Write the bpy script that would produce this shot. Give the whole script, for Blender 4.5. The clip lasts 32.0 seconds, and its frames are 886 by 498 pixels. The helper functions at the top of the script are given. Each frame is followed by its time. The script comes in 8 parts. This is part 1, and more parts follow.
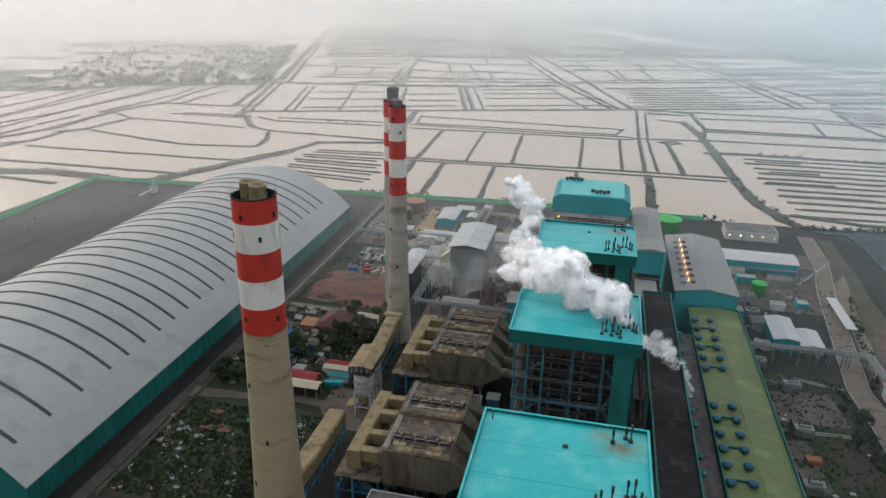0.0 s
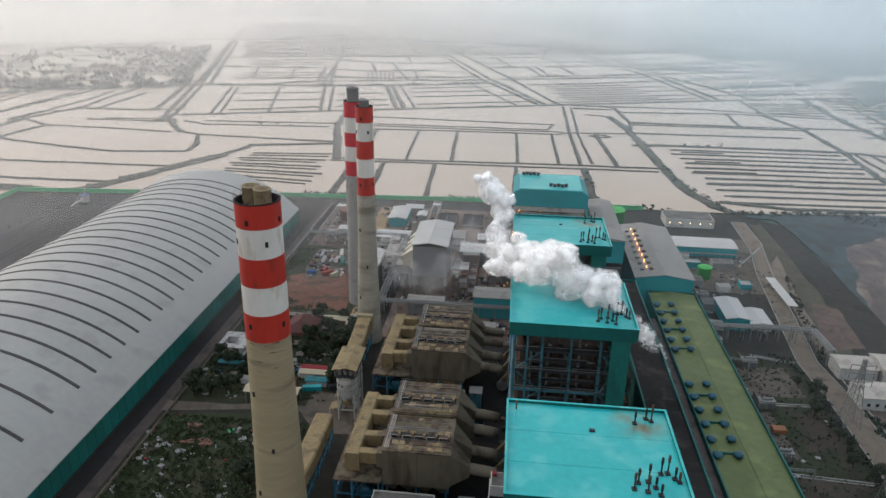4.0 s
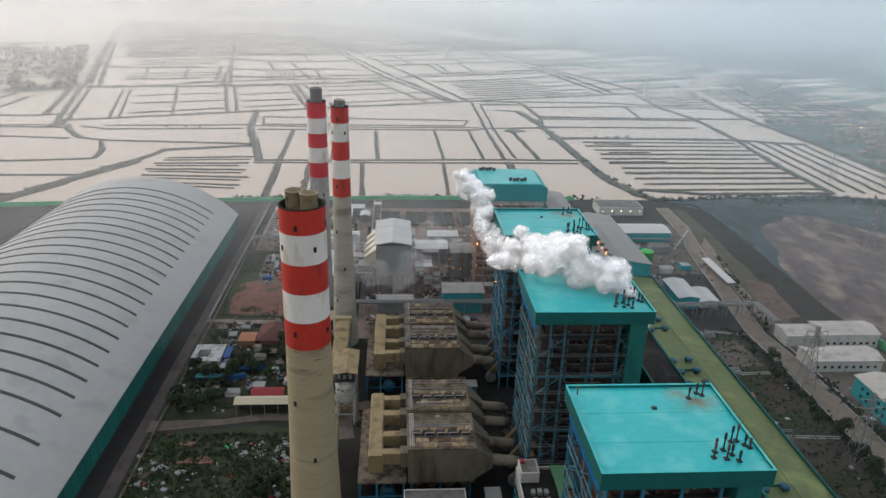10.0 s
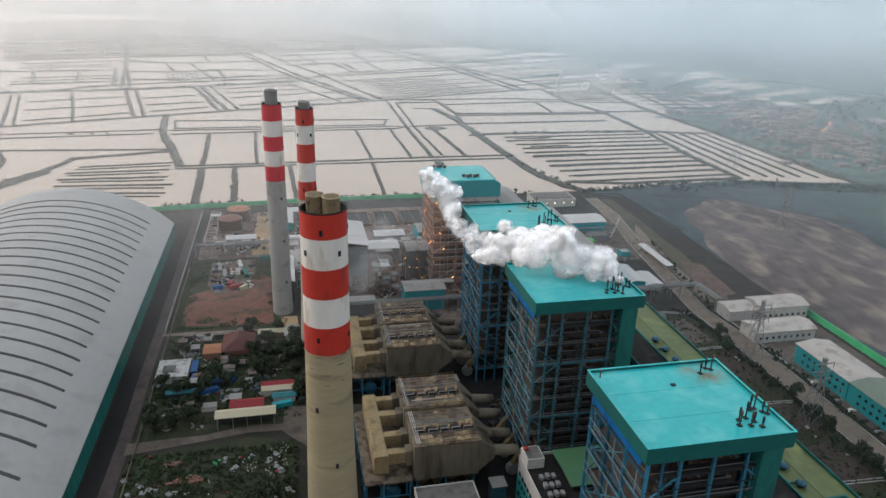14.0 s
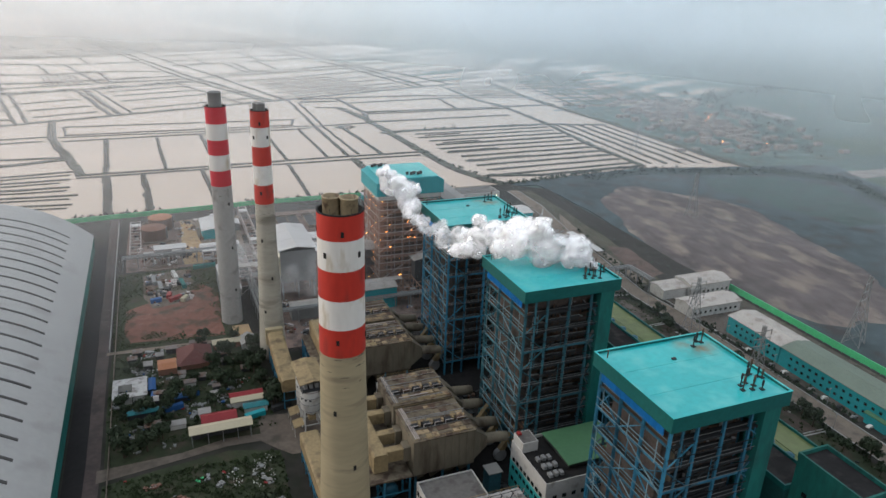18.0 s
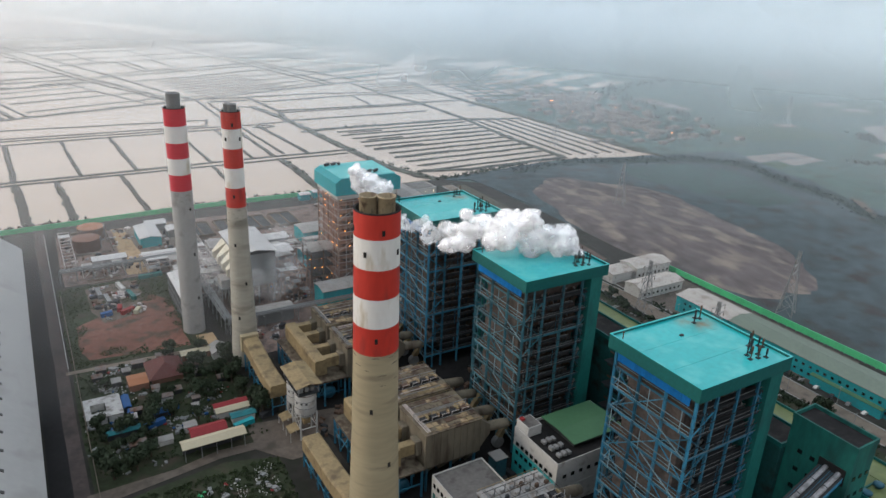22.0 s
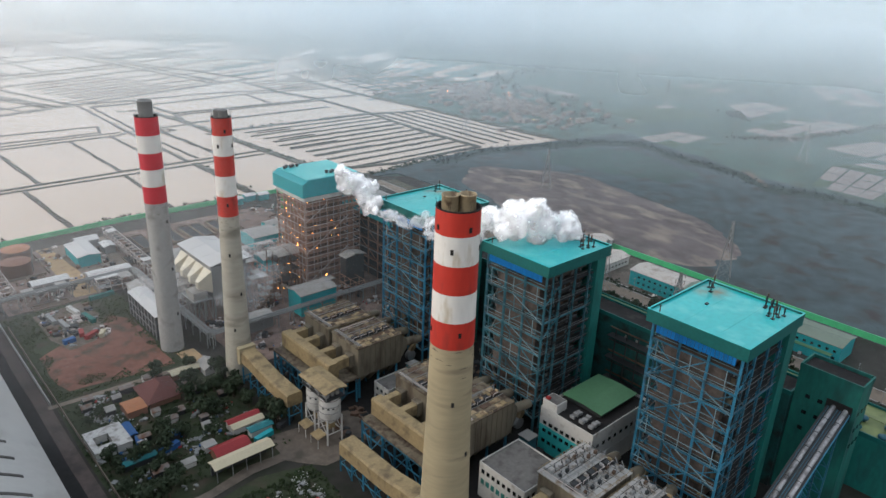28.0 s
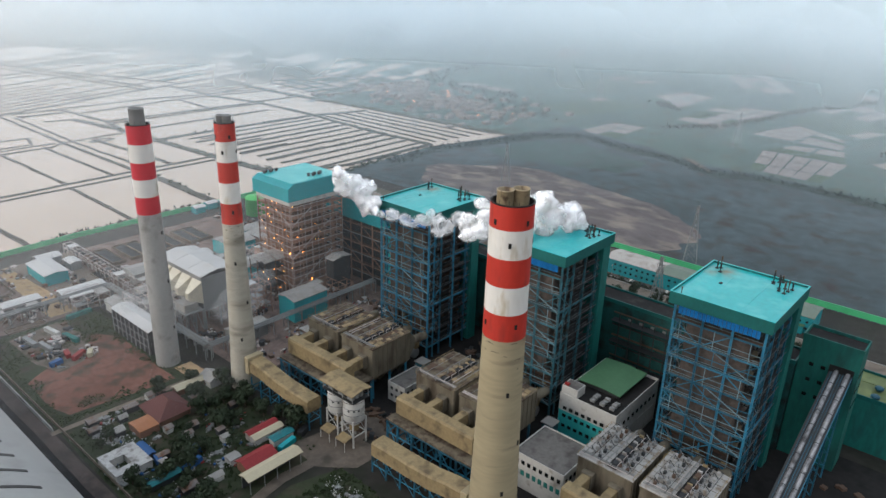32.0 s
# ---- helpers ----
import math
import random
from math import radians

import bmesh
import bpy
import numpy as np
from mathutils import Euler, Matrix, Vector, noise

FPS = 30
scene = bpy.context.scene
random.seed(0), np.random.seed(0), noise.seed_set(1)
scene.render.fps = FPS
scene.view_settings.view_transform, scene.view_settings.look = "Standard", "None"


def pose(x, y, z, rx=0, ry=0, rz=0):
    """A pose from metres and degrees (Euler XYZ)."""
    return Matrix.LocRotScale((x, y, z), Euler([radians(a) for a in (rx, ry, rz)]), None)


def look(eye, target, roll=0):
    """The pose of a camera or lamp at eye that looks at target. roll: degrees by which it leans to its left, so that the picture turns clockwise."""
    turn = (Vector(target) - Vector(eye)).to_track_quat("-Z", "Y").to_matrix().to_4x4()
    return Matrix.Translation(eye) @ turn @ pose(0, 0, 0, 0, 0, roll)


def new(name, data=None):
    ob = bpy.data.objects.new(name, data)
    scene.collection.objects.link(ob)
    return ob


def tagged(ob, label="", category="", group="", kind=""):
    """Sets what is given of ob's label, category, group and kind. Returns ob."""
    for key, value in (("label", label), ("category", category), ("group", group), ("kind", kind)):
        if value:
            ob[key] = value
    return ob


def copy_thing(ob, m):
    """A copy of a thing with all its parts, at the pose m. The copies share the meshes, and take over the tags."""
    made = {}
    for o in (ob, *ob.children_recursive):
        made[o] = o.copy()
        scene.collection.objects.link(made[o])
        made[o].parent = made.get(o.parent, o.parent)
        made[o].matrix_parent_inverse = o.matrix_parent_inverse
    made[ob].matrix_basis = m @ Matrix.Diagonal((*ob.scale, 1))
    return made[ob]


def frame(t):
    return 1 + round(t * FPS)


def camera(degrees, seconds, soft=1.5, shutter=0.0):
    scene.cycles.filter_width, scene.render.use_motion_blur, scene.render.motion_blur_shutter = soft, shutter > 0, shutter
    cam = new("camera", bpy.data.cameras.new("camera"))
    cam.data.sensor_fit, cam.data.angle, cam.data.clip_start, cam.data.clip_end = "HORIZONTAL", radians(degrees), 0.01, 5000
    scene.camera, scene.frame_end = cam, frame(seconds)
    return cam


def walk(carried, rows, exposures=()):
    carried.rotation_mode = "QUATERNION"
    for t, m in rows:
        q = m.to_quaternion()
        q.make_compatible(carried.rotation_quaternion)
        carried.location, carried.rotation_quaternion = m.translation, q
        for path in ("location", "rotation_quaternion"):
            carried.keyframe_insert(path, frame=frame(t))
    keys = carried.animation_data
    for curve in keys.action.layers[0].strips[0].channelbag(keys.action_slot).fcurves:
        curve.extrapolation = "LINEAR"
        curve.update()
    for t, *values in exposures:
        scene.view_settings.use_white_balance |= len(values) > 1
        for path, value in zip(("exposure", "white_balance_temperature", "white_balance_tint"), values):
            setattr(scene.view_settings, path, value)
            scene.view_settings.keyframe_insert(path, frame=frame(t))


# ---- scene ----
cam = camera(64.57, 32.0, soft=1.5)


def shot(t, x, y, z, yaw, pitch, roll):
    a, b = radians(yaw), radians(pitch)
    ahead = Vector((-math.sin(a) * math.cos(b), math.cos(a) * math.cos(b), math.sin(b)))
    eye = Vector((x, y, z))
    return t, look(eye, eye + 100 * ahead, roll)


walk(cam, [
    shot(0, 23.15, -119.84, 189.16, 12.690, -21.628, 0.995),
    shot(1, 17.28, -121.33, 189.04, 11.007, -21.619, 1.042),
    shot(2, 10.95, -122.88, 189.02, 9.319, -21.636, 1.036),
    shot(3, 4.38, -124.76, 189.19, 7.481, -21.654, 1.054),
    shot(3.5, 1.23, -125.68, 189.28, 6.514, -21.645, 1.071),
    shot(5.5, -13.22, -128.10, 188.98, 3.142, -21.610, 1.138),
    shot(6, -16.66, -128.40, 189.19, 2.235, -21.633, 1.186),
    shot(7, -23.81, -129.17, 189.42, 0.534, -21.664, 1.358),
    shot(8, -31.71, -129.76, 189.38, -1.021, -21.651, 1.506),
    shot(9, -40.12, -130.08, 189.18, -2.589, -21.633, 1.572),
    shot(10, -48.32, -130.17, 189.11, -4.194, -21.615, 1.666),
    shot(11, -57.08, -130.16, 189.13, -6.146, -21.600, 1.687),
    shot(12, -65.62, -129.92, 189.37, -8.392, -21.600, 1.760),
    shot(13, -74.29, -129.57, 189.45, -10.667, -21.586, 1.785),
    shot(14, -83.11, -128.42, 189.22, -12.900, -21.533, 1.856),
    shot(14.5, -87.49, -127.70, 189.14, -14.096, -21.518, 1.868),
    shot(16.5, -105.44, -124.45, 189.18, -18.891, -21.503, 1.996),
    shot(17, -109.95, -123.50, 189.07, -20.169, -21.469, 2.067),
    shot(18, -118.97, -121.36, 188.90, -22.658, -21.423, 2.219),
    shot(19, -128.12, -118.59, 188.75, -25.041, -21.391, 2.394),
    shot(20, -137.55, -115.28, 188.61, -27.256, -21.366, 2.532),
    shot(21, -146.67, -111.71, 188.42, -29.673, -21.377, 2.625),
    shot(22, -156.05, -107.77, 188.50, -31.699, -21.368, 2.728),
    shot(23, -165.11, -103.68, 188.60, -33.640, -21.376, 2.792),
    shot(24, -173.93, -98.98, 188.91, -35.680, -21.427, 2.790),
    shot(25, -182.63, -93.73, 189.18, -37.756, -21.506, 2.724),
    shot(25.5, -186.82, -91.34, 189.27, -38.788, -21.509, 2.694),
    shot(27.5, -203.59, -80.46, 189.44, -42.037, -21.559, 2.476),
    shot(28, -207.50, -77.66, 189.35, -42.816, -21.542, 2.392),
    shot(29, -215.21, -72.04, 189.32, -44.419, -21.552, 2.233),
    shot(30, -222.86, -66.08, 189.34, -46.057, -21.557, 2.108),
    shot(31, -230.16, -59.59, 189.11, -47.801, -21.540, 1.936),
    shot(32, -237.36, -52.80, 188.72, -49.472, -21.450, 1.775),
], [(0, 0.29, 6410, 12), (9, 0.33, 6450, 13), (16, 0.41, 6420, 13), (23, 0.51, 6340, 13), (32, 0.56, 6250, 12)])

# ---- world and light ----
SUN_AZ, SUN_EL = radians(-60), radians(22)
world = bpy.data.worlds.new("hazy_sky")
scene.world = world
world.use_nodes = True
wn, wl = world.node_tree.nodes, world.node_tree.links
sky = wn.new("ShaderNodeTexSky")
sky.sky_type = "NISHITA"
sky.sun_disc = False
sky.sun_elevation, sky.sun_rotation = SUN_EL, SUN_AZ
sky.air_density, sky.dust_density, sky.ozone_density = 1.0, 6.0, 1.0
# an even overcast veil: faintly warm and duller at the horizon, cooler overhead
where, split, rise, tint, veil = (wn.new("ShaderNode" + k) for k in ("TexCoord", "SeparateXYZ", "MapRange", "MixRGB", "MixRGB"))
wl.new(where.outputs["Generated"], split.inputs[0]), wl.new(split.outputs[2], rise.inputs[0])
rise.inputs[1].default_value, rise.inputs[2].default_value = 0.22, 0.8
tint.inputs[1].default_value = (6.35, 6.0, 5.65, 1)
tint.inputs[2].default_value = (6.5, 7.3, 7.9, 1)
wl.new(rise.outputs[0], tint.inputs[0])
veil.inputs[0].default_value = 0.84
wl.new(sky.outputs[0], veil.inputs[1]), wl.new(tint.outputs[0], veil.inputs[2])
back = wn["Background"]
back.inputs[1].default_value = 0.1
wl.new(veil.outputs[0], back.inputs[0])

sun = new("sun", bpy.data.lights.new("sun", "SUN"))
sun.data.energy, sun.data.angle, sun.data.color = 0.95, radians(25), (1.0, 0.9, 0.78)
sun.matrix_world = look(
    (math.sin(SUN_AZ) * math.cos(SUN_EL) * 500, math.cos(SUN_AZ) * math.cos(SUN_EL) * 500, math.sin(SUN_EL) * 500), (0, 0, 0))
scene.cycles.transparent_max_bounces = 48

# ---- materials ----


def mat(name, base, rough=0.7, var=0.22, big=0.05, fine=1.2, bump=0.0, metal=0.0, stain=None, amount=0.5, stretch=(1, 1, 1), spec=0.4, pieces=0.0):
    """A surface with broad and fine variation, in metres, and optional stains of another colour."""
    m = bpy.data.materials.new(name)
    m.use_nodes = True
    n, l = m.node_tree.nodes, m.node_tree.links
    bs = n["Principled BSDF"]
    geo = n.new("ShaderNodeNewGeometry")
    mp = n.new("ShaderNodeMapping")
    mp.inputs["Scale"].default_value = stretch
    l.new(geo.outputs["Position"], mp.inputs[0])

    def noisy(scale, detail):
        t = n.new("ShaderNodeTexNoise")
        t.inputs["Scale"].default_value, t.inputs["Detail"].default_value = scale, detail
        l.new(mp.outputs[0], t.inputs["Vector"])
        return t.outputs["Fac"]

    a, b = noisy(big, 4), noisy(fine, 6)
    add = n.new("ShaderNodeMath")
    add.operation = "ADD"
    l.new(a, add.inputs[0]), l.new(b, add.inputs[1])
    last = add.outputs[0]
    if pieces:
        info = n.new("ShaderNodeObjectInfo")
        mul = n.new("ShaderNodeMath")
        mul.operation = "MULTIPLY_ADD"
        mul.inputs[1].default_value = pieces
        l.new(info.outputs["Random"], mul.inputs[0]), l.new(last, mul.inputs[2])
        last = mul.outputs[0]
    ramp = n.new("ShaderNodeMapRange")
    ramp.inputs[1].default_value, ramp.inputs[2].default_value = 0.6, 1.4 + pieces
    ramp.inputs[3].default_value, ramp.inputs[4].default_value = 1 - var, 1 + var
    l.new(last, ramp.inputs[0])
    tone = n.new("ShaderNodeVectorMath")
    tone.operation = "SCALE"
    tone.inputs[0].default_value = base
    l.new(ramp.outputs[0], tone.inputs["Scale"])
    colour = tone.outputs[0]
    if stain:
        s = noisy(big * 2.3 + 0.03, 8)
        edge = n.new("ShaderNodeMapRange")
        edge.inputs[1].default_value, edge.inputs[2].default_value = 0.62 - 0.25 * amount, 0.78 - 0.2 * amount
        l.new(s, edge.inputs[0])
        mix = n.new("ShaderNodeMixRGB")
        mix.inputs[2].default_value = (*stain, 1)
        l.new(edge.outputs[0], mix.inputs[0]), l.new(colour, mix.inputs[1])
        colour = mix.outputs[0]
    l.new(colour, bs.inputs["Base Color"])
    bs.inputs["Roughness"].default_value, bs.inputs["Metallic"].default_value = rough, metal
    bs.inputs["Specular IOR Level"].default_value = spec
    if bump:
        bp = n.new("ShaderNodeBump")
        bp.inputs["Strength"].default_value, bp.inputs["Distance"].default_value = 0.6, bump
        l.new(b, bp.inputs["Height"]), l.new(bp.outputs[0], bs.inputs["Normal"])
    return m


TEAL_ROOF = mat("teal_roof_sheet", (0.012, 0.43, 0.45), 0.3, 0.14, 0.05, 0.5, stain=(0.08, 0.5, 0.5), amount=0.5, spec=0.55)
TEAL_WALL = mat("teal_wall_sheet", (0.0068, 0.255, 0.289), 0.55, 0.2, 0.05, 0.6)
GREEN_FASCIA = mat("green_fascia_sheet", (0.004, 0.105, 0.098), 0.55, 0.2, 0.05, 0.8)
GREEN_WALL = mat("green_wall_sheet", (0.0095, 0.14, 0.124), 0.6, 0.3, 0.06, 0.8, stain=(0.012, 0.088, 0.08), amount=0.42, stretch=(1, 1, 0.35))
BLUE_STEEL = mat("blue_painted_steel", (0.03, 0.165, 0.26), 0.45, 0.65, 0.08, 0.9, pieces=1.4, stain=(0.05, 0.06, 0.06), amount=0.25)
TEAL_STEEL = mat("teal_painted_steel", (0.036, 0.13, 0.165), 0.45, 0.65, 0.08, 0.9, pieces=1.4, stain=(0.05, 0.05, 0.048), amount=0.25)
PALE_BLUE = mat("pale_blue_galvanised_steel", (0.17, 0.27, 0.31), 0.45, 0.45, 0.1, 1.0, pieces=0.8)
DARK_STEEL = mat("dark_steel", (0.026, 0.029, 0.032), 0.6, 0.4, 0.1, 1.5, pieces=0.4)
RUST_STEEL = mat("rusty_steel", (0.095, 0.06, 0.042), 0.8, 0.4, 0.2, 2.0, pieces=0.4)
GREY_STEEL = mat("grey_galvanised_steel", (0.198, 0.205, 0.205), 0.5, 0.25, 0.1, 1.5, pieces=0.3)
LOUVRE = mat("bright_blue_louvre", (0.012, 0.21, 0.54), 0.45, 0.3, 0.1, 1.0, pieces=0.6)
CASING = mat("brown_grey_boiler_casing", (0.085, 0.069, 0.061), 0.8, 0.45, 0.08, 0.9, stain=(0.04, 0.033, 0.03), amount=0.5)
ESP_WALL = mat("beige_sheet_casing", (0.142, 0.124, 0.09), 0.8, 0.25, 0.06, 0.7, stain=(0.065, 0.05, 0.035), amount=0.45, stretch=(1, 1, 0.3))
ESP_TOP = mat("stained_casing_top", (0.15, 0.125, 0.088), 0.85, 0.35, 0.12, 1.2, stain=(0.055, 0.036, 0.026), amount=0.7)
DUCT = mat("ochre_duct_sheet", (0.25, 0.19, 0.1), 0.75, 0.25, 0.08, 0.9, stain=(0.12, 0.088, 0.05), amount=0.42)
CONC_WARM = mat("yellowed_concrete", (0.32, 0.272, 0.172), 0.9, 0.16, 0.06, 0.6, bump=0.03, stain=(0.158, 0.132, 0.0924), amount=0.2, stretch=(0.2, 0.2, 1.2))
CONC_PALE = mat("weathered_pale_concrete", (0.35, 0.33, 0.275), 0.9, 0.18, 0.06, 0.6, bump=0.03, stain=(0.2, 0.185, 0.15), amount=0.22, stretch=(0.25, 0.25, 1.0))
CONC_GREY = mat("grey_concrete", (0.32, 0.318, 0.305), 0.9, 0.14, 0.05, 0.7, bump=0.03, stain=(0.185, 0.178, 0.172), amount=0.2)
RED_PAINT = mat("red_band_paint", (0.432, 0.0288, 0.0162), 0.6, 0.15, 0.1, 0.6, stain=(0.27, 0.027, 0.018), amount=0.3, stretch=(1, 1, 0.3))
RED_FRESH = mat("fresh_red_band_paint", (0.468, 0.0108, 0.0252), 0.5, 0.08, 0.1, 0.6)
WHITE_PAINT = mat("white_band_paint", (0.646, 0.637, 0.603), 0.6, 0.08, 0.1, 0.6, stain=(0.43, 0.37, 0.26), amount=0.3, stretch=(0.9, 0.9, 0.3))
WHITE_WALL = mat("white_wall_paint", (0.45, 0.45, 0.43), 0.7, 0.1, 0.1, 0.8, stain=(0.26, 0.245, 0.22), amount=0.25)
SOOT = mat("sooty_black", (0.0132, 0.0132, 0.0132), 0.9, 0.3, 0.2, 1.0)
FLUE = mat("weathered_flue_steel", (0.33, 0.265, 0.165), 0.6, 0.25, 0.2, 0.9, stain=(0.106, 0.0726, 0.0462), amount=0.4)
FLUE_GREY = mat("grey_flue_steel", (0.218, 0.224, 0.224), 0.5, 0.15, 0.2, 0.9)
GLASS = mat("dark_window_glass", (0.0099, 0.0132, 0.0145), 0.12, 0.2, 0.3, 1.0, spec=0.6)
DOME = mat("pale_grey_dome_sheet", (0.355, 0.36, 0.352), 0.6, 0.07, 0.02, 0.3, stain=(0.3, 0.3, 0.29), amount=0.3)
SLOT = mat("dusty_dark_roof_slot", (0.066, 0.0647, 0.0627), 0.9, 0.2, 0.1, 1.0)
DOME_WALL = mat("sea_green_wall_sheet", (0.00792, 0.132, 0.119), 0.6, 0.3, 0.04, 0.5, stain=(0.0066, 0.198, 0.198), amount=0.3, pieces=0.8)
HALL_ROOF = mat("olive_green_roof_sheet", (0.115, 0.15, 0.055), 0.55, 0.25, 0.03, 0.3, stain=(0.19, 0.23, 0.08), amount=0.4)
BELT_COVER = mat("dusty_steel_belt_cover", (0.3, 0.3, 0.31), 0.4, 0.5, 0.15, 1.5, metal=0.5, stain=(0.08, 0.078, 0.08), amount=0.45)
GREY_ROOF = mat("grey_metal_roof", (0.264, 0.257, 0.244), 0.6, 0.12, 0.06, 0.5, stain=(0.198, 0.185, 0.172), amount=0.35)
WHITE_ROOF = mat("white_metal_roof", (0.46, 0.46, 0.455), 0.55, 0.08, 0.06, 0.5, stain=(0.425, 0.408, 0.391), amount=0.3)
BLACK_ROOF = mat("coal_dusted_roof", (0.014, 0.013, 0.0135), 0.95, 0.5, 0.08, 0.6, stain=(0.04, 0.036, 0.034), amount=0.35)
GREEN_ROOF = mat("green_metal_roof", (0.0561, 0.152, 0.0759), 0.6, 0.12, 0.08, 0.6)
VENT_BLUE = mat("teal_roof_fan", (0.014, 0.085, 0.125), 0.5, 0.3, 0.2, 1.0, pieces=0.4)
VENT_CYAN = mat("cyan_roof_fan", (0.0198, 0.172, 0.218), 0.5, 0.3, 0.2, 1.0, pieces=0.4)
TANK_GREEN = mat("bright_green_tank_paint", (0.0315, 0.378, 0.063), 0.5, 0.12, 0.1, 0.6)
TANK_RED = mat("rust_red_tank_paint", (0.17, 0.085, 0.06), 0.7, 0.2, 0.1, 0.6)
FENCE = mat("green_fence_sheet", (0.05, 0.42, 0.17), 0.6, 0.2, 0.06, 0.6, pieces=0.4)
EARTH = mat("dark_plant_ground", (0.027, 0.025, 0.021), 0.95, 0.45, 0.02, 0.25, bump=0.1, stain=(0.014, 0.018, 0.01), amount=0.5)
SCRUB = mat("dark_green_scrub", (0.026, 0.036, 0.016), 0.95, 0.5, 0.03, 0.4, bump=0.2, stain=(0.05, 0.039, 0.027), amount=0.45)
SOIL = mat("red_brown_soil", (0.155, 0.07, 0.05), 0.95, 0.4, 0.03, 0.3, bump=0.1, stain=(0.05, 0.044, 0.03), amount=0.52)
ASH = mat("dark_ash_field", (0.098, 0.083, 0.082), 0.95, 0.45, 0.011, 0.12, bump=1.2, stain=(0.21, 0.172, 0.147), amount=0.52, stretch=(1.1, 0.6, 1))
MARSH = mat("dark_marsh", (0.042, 0.064, 0.071), 0.9, 0.5, 0.008, 0.08, stain=(0.036, 0.033, 0.034), amount=0.45)
PLAIN = mat("distant_wet_plain", (0.055, 0.095, 0.083), 0.9, 0.35, 0.004, 0.03, stain=(0.0462, 0.0594, 0.0396), amount=0.5)
CONCRETE = mat("pale_concrete_paving", (0.165, 0.135, 0.108), 0.9, 0.2, 0.04, 0.4, stain=(0.1, 0.082, 0.066), amount=0.4)
ROAD = mat("dusty_road", (0.066, 0.05, 0.046), 0.9, 0.35, 0.04, 0.5, stain=(0.04, 0.034, 0.031), amount=0.5)
COAL = mat("coal_dust_ground", (0.011, 0.0105, 0.011), 0.95, 0.4, 0.04, 0.4)
YARD = mat("coal_yard_ground", (0.021, 0.019, 0.022), 0.95, 0.5, 0.02, 0.2, stain=(0.05, 0.042, 0.044), amount=0.5, stretch=(3, 0.35, 1))
DIKE = mat("muddy_dike", (0.042, 0.037, 0.03), 0.95, 0.35, 0.04, 0.4, stain=(0.033, 0.0396, 0.0198), amount=0.45)
PRIMER = mat("red_oxide_primed_steel", (0.24, 0.145, 0.105), 0.7, 0.4, 0.1, 1.0, pieces=0.8)
PALE_STEEL = mat("pale_new_steel", (0.42, 0.38, 0.36), 0.5, 0.2, 0.1, 1.0, pieces=0.4)
LEAF = mat("dark_tree_leaves", (0.02, 0.034, 0.015), 0.8, 0.5, 0.3, 1.5)
BARK = mat("tree_bark", (0.0594, 0.0462, 0.033), 0.9)
RED_ROOF = mat("red_metal_roof", (0.22, 0.02, 0.024), 0.7, 0.2)
MAROON = mat("maroon_roof_tile", (0.1, 0.034, 0.03), 0.85, 0.2)
CREAM = mat("cream_roof_sheet", (0.397, 0.358, 0.256), 0.7, 0.1)
BRICK_RED = mat("orange_brick_wall", (0.17, 0.085, 0.055), 0.85, 0.2)
AQUA = mat("aqua_wall_paint", (0.03, 0.36, 0.36), 0.6, 0.12)
BLUE_TARP = mat("blue_tarpaulin", (0.0132, 0.0792, 0.231), 0.6, 0.2)
RED_BOX = mat("red_container_paint", (0.231, 0.0198, 0.0198), 0.6, 0.2)
ORANGE = mat("orange_paint", (0.28, 0.11, 0.045), 0.6, 0.2)
SILO_PAINT = mat("pale_silo_paint", (0.5, 0.5, 0.48), 0.6, 0.12, stain=(0.231, 0.198, 0.158), amount=0.35)


def glow(name, colour, strength):
    m = bpy.data.materials.new(name)
    m.use_nodes = True
    bs = m.node_tree.nodes["Principled BSDF"]
    bs.inputs["Base Color"].default_value = (*colour, 1)
    bs.inputs["Emission Color"].default_value = (*colour, 1)
    bs.inputs["Emission Strength"].default_value = strength
    return m


LAMP = glow("warm_work_lamp", (1.0, 0.27, 0.05), 12.0)
LAMP_WHITE = glow("white_flood_lamp", (1.0, 0.72, 0.38), 5.0)

# a deck scorched by the vents: brown patches that thin out from their middle
SCORCH = mat("scorched_roof_sheet", (0.012, 0.43, 0.45), 0.3, 0.14, 0.05, 0.5, stain=(0.08, 0.5, 0.5), amount=0.5, spec=0.55)
sn, sl = SCORCH.node_tree.nodes, SCORCH.node_tree.links
sheet = sn["Principled BSDF"].inputs["Base Color"].links[0].from_socket
local, long, thin, spots, edge, both, burn = (sn.new("ShaderNode" + k) for k in ("TexCoord", "VectorMath", "MapRange", "TexNoise", "MapRange", "Math", "MixRGB"))
long.operation, both.operation = "LENGTH", "MULTIPLY"
thin.interpolation_type = "SMOOTHSTEP"
thin.inputs[1].default_value, thin.inputs[2].default_value = 11.0, 1.0
spots.inputs["Scale"].default_value, spots.inputs["Detail"].default_value = 0.16, 8
edge.inputs[1].default_value, edge.inputs[2].default_value = 0.36, 0.66
burn.inputs[2].default_value = (0.17, 0.13, 0.065, 1)
sl.new(local.outputs["Object"], long.inputs[0]), sl.new(long.outputs["Value"], thin.inputs[0])
sl.new(local.outputs["Object"], spots.inputs["Vector"]), sl.new(spots.outputs["Fac"], edge.inputs[0])
sl.new(edge.outputs[0], both.inputs[0]), sl.new(thin.outputs[0], both.inputs[1])
